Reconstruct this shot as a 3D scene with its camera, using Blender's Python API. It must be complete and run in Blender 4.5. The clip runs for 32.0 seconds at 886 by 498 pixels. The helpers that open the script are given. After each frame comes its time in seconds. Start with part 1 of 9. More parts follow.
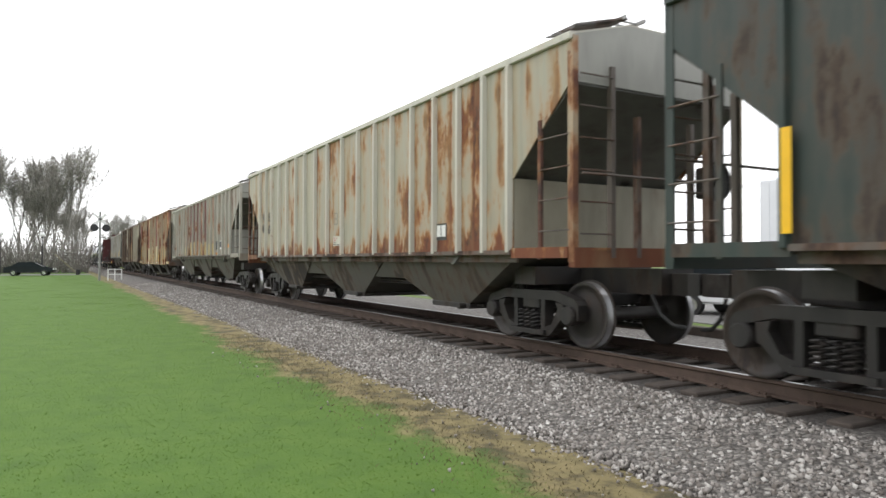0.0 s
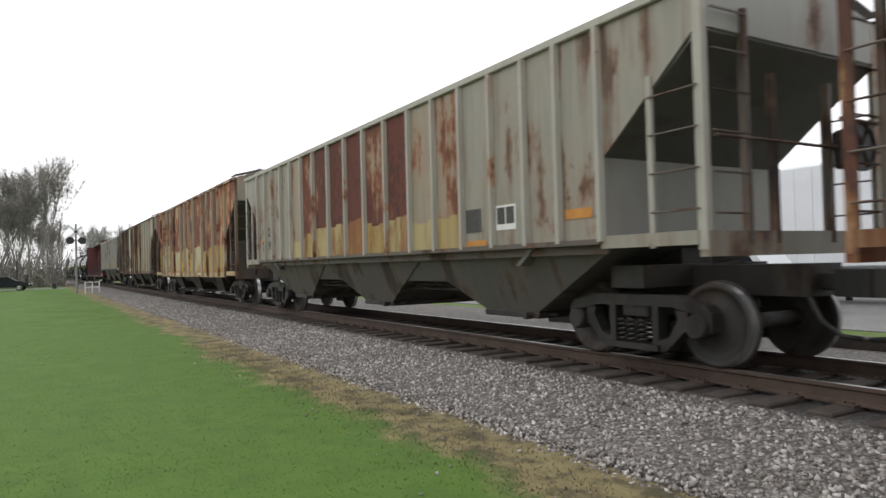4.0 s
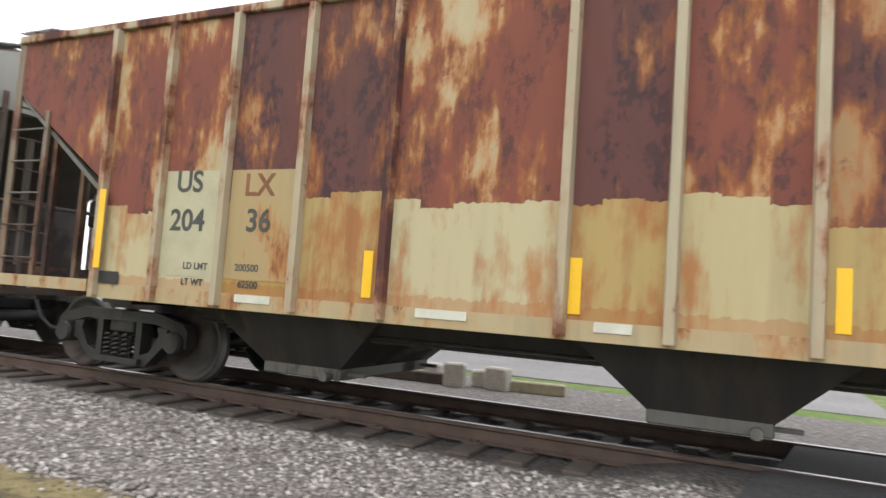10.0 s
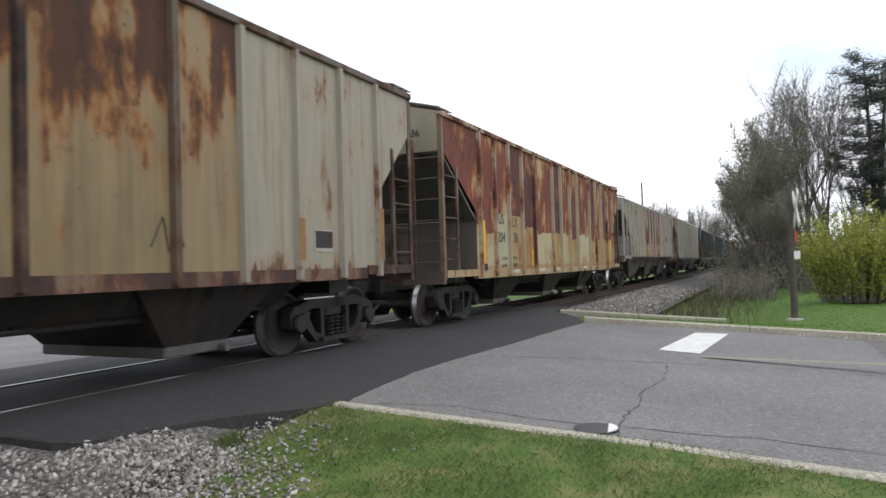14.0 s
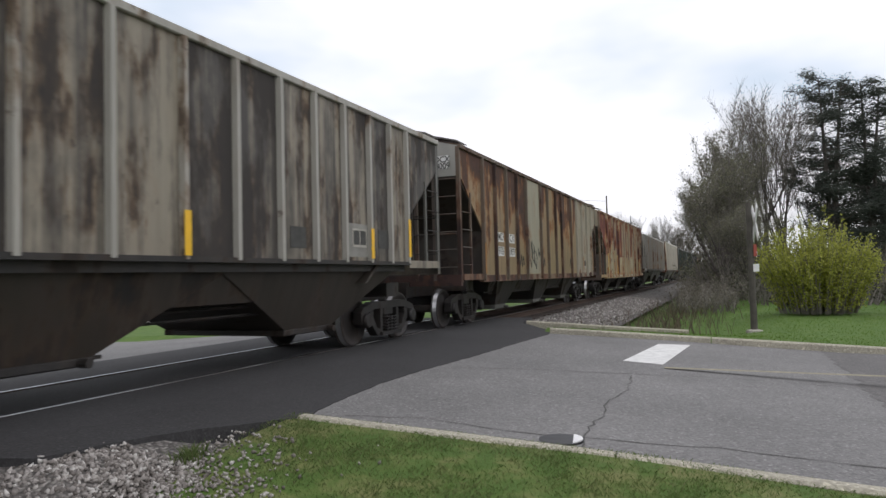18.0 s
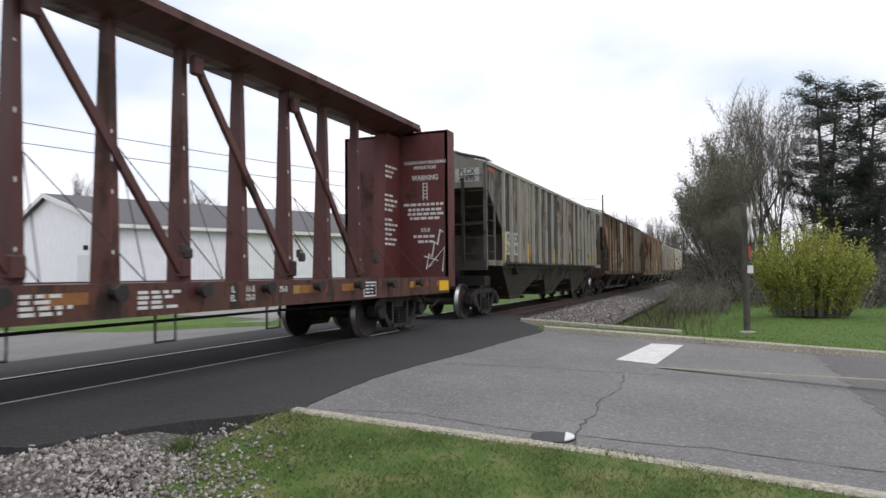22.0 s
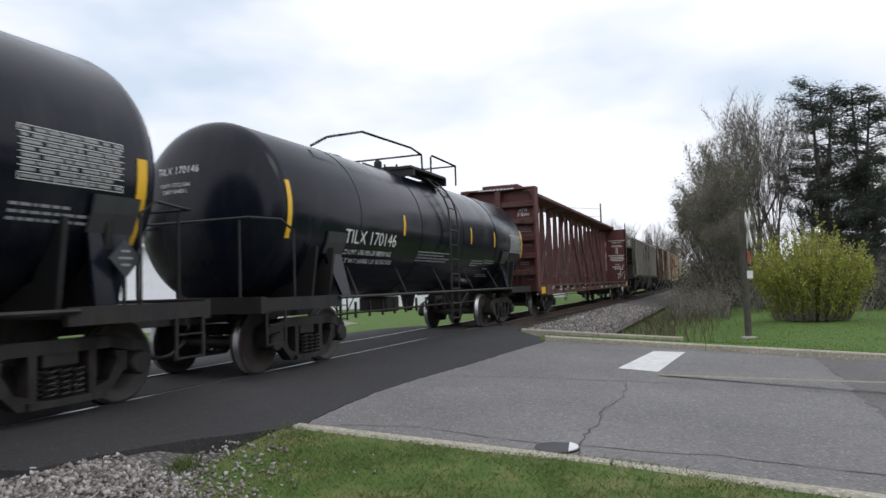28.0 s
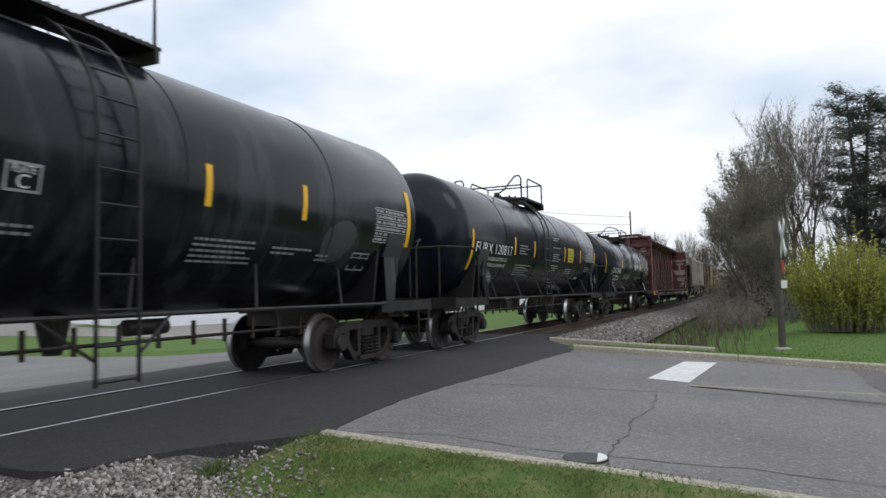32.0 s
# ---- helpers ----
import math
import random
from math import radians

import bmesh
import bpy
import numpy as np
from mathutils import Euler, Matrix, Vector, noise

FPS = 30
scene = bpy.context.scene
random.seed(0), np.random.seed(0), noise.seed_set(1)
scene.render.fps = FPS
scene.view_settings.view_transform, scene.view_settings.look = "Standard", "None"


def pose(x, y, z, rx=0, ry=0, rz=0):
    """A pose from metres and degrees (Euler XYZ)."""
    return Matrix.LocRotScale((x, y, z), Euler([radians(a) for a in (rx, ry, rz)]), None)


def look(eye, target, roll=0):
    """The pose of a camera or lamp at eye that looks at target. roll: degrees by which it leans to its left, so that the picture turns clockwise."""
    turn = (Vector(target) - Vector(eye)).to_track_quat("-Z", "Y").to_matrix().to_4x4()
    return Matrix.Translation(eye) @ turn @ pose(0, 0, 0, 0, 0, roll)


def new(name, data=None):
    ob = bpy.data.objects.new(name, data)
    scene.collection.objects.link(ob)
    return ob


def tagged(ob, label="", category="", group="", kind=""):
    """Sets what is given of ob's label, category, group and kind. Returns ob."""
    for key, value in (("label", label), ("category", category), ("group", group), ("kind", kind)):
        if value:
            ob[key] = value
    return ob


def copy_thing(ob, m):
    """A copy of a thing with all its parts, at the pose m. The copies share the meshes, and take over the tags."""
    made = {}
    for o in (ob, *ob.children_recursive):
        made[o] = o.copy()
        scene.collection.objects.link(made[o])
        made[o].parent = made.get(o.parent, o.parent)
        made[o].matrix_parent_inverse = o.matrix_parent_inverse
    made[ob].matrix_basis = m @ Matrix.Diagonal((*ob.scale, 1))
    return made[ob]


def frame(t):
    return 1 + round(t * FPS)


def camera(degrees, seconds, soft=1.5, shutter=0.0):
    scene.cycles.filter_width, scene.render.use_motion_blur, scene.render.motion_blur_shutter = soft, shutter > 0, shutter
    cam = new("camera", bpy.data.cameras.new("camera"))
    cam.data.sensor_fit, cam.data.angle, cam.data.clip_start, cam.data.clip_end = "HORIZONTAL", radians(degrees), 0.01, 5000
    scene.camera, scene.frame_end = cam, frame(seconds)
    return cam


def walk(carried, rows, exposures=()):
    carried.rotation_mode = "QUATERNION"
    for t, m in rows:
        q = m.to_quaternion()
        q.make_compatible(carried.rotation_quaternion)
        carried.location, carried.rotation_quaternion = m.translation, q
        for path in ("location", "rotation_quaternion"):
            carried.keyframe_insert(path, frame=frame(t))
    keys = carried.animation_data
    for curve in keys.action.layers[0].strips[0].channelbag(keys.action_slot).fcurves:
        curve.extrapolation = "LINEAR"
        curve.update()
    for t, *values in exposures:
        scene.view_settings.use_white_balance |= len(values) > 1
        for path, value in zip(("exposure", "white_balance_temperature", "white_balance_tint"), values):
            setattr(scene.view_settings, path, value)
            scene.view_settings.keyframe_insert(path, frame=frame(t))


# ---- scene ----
cam = camera(65.79, 32.0, 1.5, 0.25)
EYE = (0.0, -7.103, 1.2)
PATH = [
    (0, pose(*EYE, 90.99, -0.11, 60.84)),
    (0.5, pose(*EYE, 90.72, 1.23, 61.16)),
    (1, pose(*EYE, 91.04, 1.98, 61.20)),
    (1.5, pose(*EYE, 91.23, 2.37, 59.67)),
    (2, pose(*EYE, 91.32, 2.78, 58.46)),
    (2.5, pose(*EYE, 91.32, 2.50, 58.00)),
    (3, pose(*EYE, 91.23, 2.28, 57.19)),
    (3.5, pose(*EYE, 91.21, 2.10, 57.31)),
    (4, pose(*EYE, 91.22, 1.51, 59.31)),
    (4.5, pose(*EYE, 91.29, 0.70, 60.26)),
    (6.5, pose(*EYE, 92.89, -0.40, 60.40)),
    (7, pose(*EYE, 92.81, -1.58, 59.95)),
    (7.5, pose(*EYE, 91.68, -2.16, 61.01)),
    (8, pose(*EYE, 91.47, -2.41, 60.17)),
    (8.5, pose(*EYE, 91.31, -2.61, 49.53)),
    (9, pose(*EYE, 91.74, -2.72, 42.10)),
    (9.5, pose(*EYE, 93.28, -3.04, 34.64)),
    (10, pose(*EYE, 94.07, -3.96, 24.45)),
    (10.5, pose(*EYE, 92.47, -3.80, 3.49)),
    (11, pose(*EYE, 91.78, -3.05, -12.70)),
    (11.5, pose(*EYE, 92.18, -2.15, -29.30)),
    (12, pose(*EYE, 91.30, -2.10, -44.14)),
    (12.5, pose(*EYE, 89.56, -0.64, -59.61)),
    (13, pose(*EYE, 89.62, 0.94, -63.32)),
    (13.5, pose(*EYE, 90.72, 1.65, -62.85)),
    (15.5, pose(*EYE, 93.74, 0.89, -72.78)),
    (16, pose(*EYE, 93.60, 1.19, -72.02)),
    (16.5, pose(*EYE, 93.42, 1.40, -69.96)),
    (17, pose(*EYE, 93.30, 1.34, -69.14)),
    (17.5, pose(*EYE, 92.97, 1.52, -68.06)),
    (18, pose(*EYE, 92.36, 1.48, -67.36)),
    (18.5, pose(*EYE, 91.78, 1.72, -67.16)),
    (19, pose(*EYE, 91.41, 1.75, -66.86)),
    (19.5, pose(*EYE, 91.27, 1.60, -66.69)),
    (20, pose(*EYE, 91.52, 1.16, -66.60)),
    (20.5, pose(*EYE, 91.82, 0.83, -66.43)),
    (21, pose(*EYE, 92.03, 0.68, -66.22)),
    (21.5, pose(*EYE, 92.06, 0.44, -66.88)),
    (22, pose(*EYE, 92.02, 0.46, -67.78)),
    (22.5, pose(*EYE, 91.98, 0.69, -68.03)),
    (23, pose(*EYE, 91.83, 0.70, -68.02)),
    (23.5, pose(*EYE, 91.76, 0.69, -68.07)),
    (24, pose(*EYE, 91.74, 0.51, -68.10)),
    (24.5, pose(*EYE, 91.90, 0.91, -68.18)),
    (25, pose(*EYE, 91.96, 1.06, -68.19)),
    (25.5, pose(*EYE, 92.02, 0.91, -68.04)),
    (27.5, pose(*EYE, 92.59, 0.95, -67.50)),
    (28, pose(*EYE, 93.03, 1.73, -67.80)),
    (28.5, pose(*EYE, 93.54, 2.17, -67.77)),
    (29, pose(*EYE, 93.93, 2.22, -67.51)),
    (29.5, pose(*EYE, 94.09, 2.43, -67.18)),
    (30, pose(*EYE, 93.84, 2.26, -66.92)),
    (30.5, pose(*EYE, 93.56, 2.05, -66.96)),
    (31, pose(*EYE, 93.38, 1.92, -66.89)),
    (31.5, pose(*EYE, 93.42, 1.79, -66.47)),
    (32, pose(*EYE, 93.73, 1.34, -65.49)),
]
EXPOSURE = [(0, 0.04, 6500, 10), (0.6, -0.13, 6500, 10), (1.5, -0.38, 6500, 11), (4, -0.39, 6500, 11), (7, -0.46, 6500, 11), (8.4, -0.26, 6500, 11), (9, 0.11, 6500, 12), (10, 0.38, 6500, 12), (11, 0.54, 6400, 12), (12.4, 0.53, 6300, 12), (13.5, -0.1, 6250, 12), (15.5, -0.51, 6300, 12), (17, -0.65, 6350, 13), (20, -0.61, 6350, 14), (21, -0.49, 6350, 14), (22, -0.57, 6350, 14), (24, -0.85, 6250, 12), (25.5, -0.91, 6200, 11), (27.5, -0.74, 6200, 12), (29, -0.69, 6250, 13), (32, -0.71, 6200, 12)]
walk(cam, PATH, EXPOSURE)

# the train's way along the track: seconds, metres
WAY = [(0, -0.0), (2, 10.13), (4, 20.32), (6, 30.42), (8, 40.59), (10, 50.69), (12, 60.72), (14, 71.08), (16, 81.55), (18, 91.87), (20, 102.23), (22, 112.55), (24, 122.92), (26, 133.34), (28, 143.85), (30, 154.28), (32, 164.92)]

# ---- light: a bright overcast sky, with a weak wide sun behind the clouds ----
world = bpy.data.worlds.new("overcast_sky")
scene.world = world
world.use_nodes = True
wn, wl = world.node_tree.nodes, world.node_tree.links
wn.clear()
w_out = wn.new("ShaderNodeOutputWorld")
w_bg = wn.new("ShaderNodeBackground")
w_sky = wn.new("ShaderNodeTexSky")
w_sky.sky_type, w_sky.sun_disc = "NISHITA", False
w_sky.sun_elevation, w_sky.sun_rotation = radians(48), radians(200)
w_co = wn.new("ShaderNodeTexCoord")
w_map = wn.new("ShaderNodeMapping")
w_map.inputs["Scale"].default_value = (1.0, 1.0, 2.6)
w_noise = wn.new("ShaderNodeTexNoise")
w_noise.inputs["Scale"].default_value, w_noise.inputs["Detail"].default_value = 2.3, 4.0
w_noise.inputs["Roughness"].default_value = 0.5
w_ramp = wn.new("ShaderNodeValToRGB")
w_ramp.color_ramp.elements[0].position, w_ramp.color_ramp.elements[1].position = 0.22, 0.43
w_ramp.color_ramp.elements[0].color = (1.20, 1.37, 1.53, 1)
w_ramp.color_ramp.elements[1].color = (1.86, 1.87, 1.90, 1)
w_mix = wn.new("ShaderNodeMix")
w_mix.data_type = "RGBA"
w_mix.inputs["Factor"].default_value = 0.9
w_gain = wn.new("ShaderNodeVectorMath")
w_gain.operation = "SCALE"
w_gain.inputs["Scale"].default_value = 0.1
wl.new(w_co.outputs["Generated"], w_map.inputs["Vector"])
wl.new(w_map.outputs["Vector"], w_noise.inputs["Vector"])
# the cloud is thinner down the track to the east
w_sep = wn.new("ShaderNodeSeparateXYZ")
wl.new(w_co.outputs["Generated"], w_sep.inputs[0])
w_thin = wn.new("ShaderNodeMath")
w_thin.operation = "MULTIPLY_ADD"
w_thin.inputs[1].default_value = -0.09
wl.new(w_sep.outputs["X"], w_thin.inputs[0])
wl.new(w_noise.outputs["Fac"], w_thin.inputs[2])
wl.new(w_thin.outputs[0], w_ramp.inputs["Fac"])
wl.new(w_sky.outputs["Color"], w_gain.inputs[0])
wl.new(w_gain.outputs["Vector"], w_mix.inputs["A"])
wl.new(w_ramp.outputs["Color"], w_mix.inputs["B"])
wl.new(w_mix.outputs["Result"], w_bg.inputs["Color"])
w_bg.inputs["Strength"].default_value = 1.0
wl.new(w_bg.outputs["Background"], w_out.inputs["Surface"])

sun = new("sun", bpy.data.lights.new("sun", "SUN"))
sun.data.energy, sun.data.angle, sun.data.color = 0.6, radians(25), (1.0, 0.96, 0.9)
sun.matrix_world = look((-12, -30, 40), (0, 0, 0))

# ---- tools ----
RND = random.Random(7)


def part(name, bm, material, parent, label="", smooth=False, kind=""):
    me = bpy.data.meshes.new(name)
    bm.to_mesh(me)
    bm.free()
    return part_of(name, me, material, parent, label, smooth, kind)


def part_of(name, me, material, parent, label="", smooth=False, kind=""):
    if material is not None and not me.materials:
        me.materials.append(material)
    if smooth:
        me.polygons.foreach_set("use_smooth", [True] * len(me.polygons))
    ob = new(name, me)
    ob.parent = parent
    if label or kind:
        tagged(ob, label=label, kind=kind)
    return ob


def thing(name, label, category, at=None, group="", kind=""):
    ob = new(name)
    ob.empty_display_size = 0.2
    if at is not None:
        ob.matrix_basis = at
    return tagged(ob, label, category, group, kind)


def quad(bm, *pts):
    return bm.faces.new([bm.verts.new(p) for p in pts])


def box(bm, x0, x1, y0, y1, z0, z1):
    v = [bm.verts.new((x, y, z)) for z in (z0, z1) for y in (y0, y1) for x in (x0, x1)]
    for f in ((0, 2, 3, 1), (4, 5, 7, 6), (0, 1, 5, 4), (2, 6, 7, 3), (0, 4, 6, 2), (1, 3, 7, 5)):
        bm.faces.new([v[i] for i in f])


def bbox(bm, x0, x1, y0, y1, z0, z1, b=0.01):
    """A box with chamfered edges along all three directions (inset corners)."""
    pts = []
    for sx, X in ((1, x0), (-1, x1)):
        for sy, Y in ((1, y0), (-1, y1)):
            for sz, Z in ((1, z0), (-1, z1)):
                pts.append((X + sx * b, Y + sy * b, Z))
                pts.append((X + sx * b, Y, Z + sz * b))
                pts.append((X, Y + sy * b, Z + sz * b))
    vs = [bm.verts.new(p) for p in pts]
    bmesh.ops.convex_hull(bm, input=vs)


def prism(bm, poly, axis, a, b):
    """A polygon of (p, q) pairs pushed along an axis from a to b: axis y takes (x, z), x takes (y, z), z takes (x, y)."""
    def at(p, q, c):
        return (p, c, q) if axis == "y" else (c, p, q) if axis == "x" else (p, q, c)
    lo = [bm.verts.new(at(p, q, a)) for p, q in poly]
    hi = [bm.verts.new(at(p, q, b)) for p, q in poly]
    n = len(poly)
    bm.faces.new(lo)
    bm.faces.new(hi[::-1])
    for i in range(n):
        j = (i + 1) % n
        bm.faces.new((lo[j], lo[i], hi[i], hi[j]))


def tube(bm, pts, r, seg=6, cap=True):
    """A round bar along points."""
    pts = [Vector(p) for p in pts]
    rings = []
    for i, p in enumerate(pts):
        d = (pts[min(i + 1, len(pts) - 1)] - pts[max(i - 1, 0)]).normalized()
        up = Vector((0, 0, 1)) if abs(d.z) < 0.9 else Vector((1, 0, 0))
        a = d.cross(up).normalized()
        b = d.cross(a)
        rr = r[i] if isinstance(r, (list, tuple)) else r
        rings.append([bm.verts.new(p + (a * math.cos(t) + b * math.sin(t)) * rr) for t in [2 * math.pi * k / seg for k in range(seg)]])
    for q, s in zip(rings, rings[1:]):
        for k in range(seg):
            bm.faces.new((q[k], q[(k + 1) % seg], s[(k + 1) % seg], s[k]))
    if cap:
        bm.faces.new(rings[0][::-1])
        bm.faces.new(rings[-1])


def lathe(bm, profile, axis="y", seg=32, centre=(0, 0, 0)):
    """A profile of (along, radius) pairs turned about an axis."""
    c = Vector(centre)
    rings = []
    for a, r in profile:
        ring = []
        for k in range(seg):
            t = 2 * math.pi * k / seg
            u, w = r * math.cos(t), r * math.sin(t)
            ring.append(bm.verts.new(c + (Vector((u, a, w)) if axis == "y" else Vector((a, u, w)) if axis == "x" else Vector((u, w, a)))))
        rings.append(ring)
    for q, s in zip(rings, rings[1:]):
        for k in range(seg):
            bm.faces.new((q[k], q[(k + 1) % seg], s[(k + 1) % seg], s[k]))
    bm.faces.new(rings[0][::-1])
    bm.faces.new(rings[-1])


def tidy(bm):
    bmesh.ops.recalc_face_normals(bm, faces=bm.faces)
    return bm


def bar(bm, p, q, w, d):
    """A flat bar from p to q: w wide across, d thick in y (bars that lie in an xz plane)."""
    p, q = Vector(p), Vector(q)
    a = (q - p).normalized()
    n = Vector((0, 1, 0))
    s = a.cross(n).normalized() * w / 2
    n = n * d / 2
    lo = [bm.verts.new(p + e) for e in (s + n, s - n, -s - n, -s + n)]
    hi = [bm.verts.new(q + e) for e in (s + n, s - n, -s - n, -s + n)]
    bm.faces.new(lo)
    bm.faces.new(hi[::-1])
    for i in range(4):
        j = (i + 1) % 4
        bm.faces.new((lo[j], lo[i], hi[i], hi[j]))


def lettering(name, text, size, material, parent, at, wide=1.0, label="", bold=0.022):
    """Flat painted letters in the built-in font."""
    cu = bpy.data.curves.new(name, "FONT")
    cu.body, cu.size, cu.align_x, cu.align_y = text, size, "CENTER", "CENTER"
    cu.extrude, cu.offset = 0.001, size * bold
    tmp = bpy.data.objects.new(name, cu)
    me = bpy.data.meshes.new_from_object(tmp)
    bpy.data.objects.remove(tmp)
    me.transform(Matrix.Diagonal((wide, 1, 1, 1)))
    me.transform(at)
    return part_of(name, me, material, parent, label)


def bars_of_text(bm, x0, x1, z, y, h, seed, gap=0.05):
    """A line of unreadable small writing, as plain bars."""
    r = random.Random(seed)
    x = x0
    while x < x1 - 0.03:
        w = r.uniform(0.06, 0.22)
        box(bm, x, min(x + w, x1), y - 0.002, y + 0.002, z, z + h)
        x += w + gap


# ---- materials ----
def mat(name, rough=0.8, metal=0.0):
    m = bpy.data.materials.new(name)
    m.use_nodes = True
    n = m.node_tree.nodes
    b = n["Principled BSDF"]
    b.inputs["Roughness"].default_value, b.inputs["Metallic"].default_value = rough, metal
    return m, n, m.node_tree.links, b


def coords(n, l, scale=(1, 1, 1), space="Object"):
    c = n.new("ShaderNodeTexCoord")
    mp = n.new("ShaderNodeMapping")
    mp.inputs["Scale"].default_value = scale
    l.new(c.outputs[space], mp.inputs["Vector"])
    return mp.outputs["Vector"]


def noise_of(n, l, vec, scale, detail=4.0, rough=0.55):
    t = n.new("ShaderNodeTexNoise")
    t.inputs["Scale"].default_value, t.inputs["Detail"].default_value, t.inputs["Roughness"].default_value = scale, detail, rough
    if vec is not None:
        l.new(vec, t.inputs["Vector"])
    return t.outputs["Fac"]


def ramp(n, l, fac, *stops):
    r = n.new("ShaderNodeValToRGB")
    e = r.color_ramp.elements
    while len(e) < len(stops):
        e.new(0.5)
    for s, (p, c) in zip(e, stops):
        s.position, s.color = p, (*c, 1) if len(c) == 3 else c
    l.new(fac, r.inputs["Fac"])
    return r.outputs["Color"]


def grey(v):
    return (v, v, v)


def mixed(n, l, fac, a, b, mode="MIX"):
    m = n.new("ShaderNodeMix")
    m.data_type, m.blend_type = "RGBA", mode
    for sock, v in (("Factor", fac), ("A", a), ("B", b)):
        if isinstance(v, (int, float)):
            m.inputs[sock].default_value = v
        elif isinstance(v, tuple):
            m.inputs[sock].default_value = (*v, 1)
        else:
            l.new(v, m.inputs[sock])
    return m.outputs["Result"]


def maths(n, l, op, a, b=None):
    m = n.new("ShaderNodeMath")
    m.operation = op
    for i, v in enumerate((a, b)):
        if v is None:
            continue
        if isinstance(v, (int, float)):
            m.inputs[i].default_value = v
        else:
            l.new(v, m.inputs[i])
    return m.outputs[0]


def bump(n, l, b, height, strength=0.3, dist=0.01):
    k = n.new("ShaderNodeBump")
    k.inputs["Strength"].default_value, k.inputs["Distance"].default_value = strength, dist
    l.new(height, k.inputs["Height"])
    l.new(k.outputs["Normal"], b.inputs["Normal"])


def simple(name, colour, rough=0.7, metal=0.0, var=0.25, scale=3.0, bumpy=0.15, fine=40.0):
    """A plain surface with blotches at one scale and grain at another."""
    m, n, l, b = mat(name, rough, metal)
    v = coords(n, l)
    big = noise_of(n, l, v, scale, 5)
    small = noise_of(n, l, v, fine, 3)
    lo = tuple(c * (1 - var) for c in colour)
    hi = tuple(min(1, c * (1 + var)) for c in colour)
    c1 = ramp(n, l, big, (0.3, lo), (0.7, hi))
    c2 = mixed(n, l, 0.25, c1, ramp(n, l, small, (0.3, lo), (0.7, hi)))
    l.new(c2, b.inputs["Base Color"])
    if bumpy:
        bump(n, l, b, small, bumpy, 0.004)
    return m


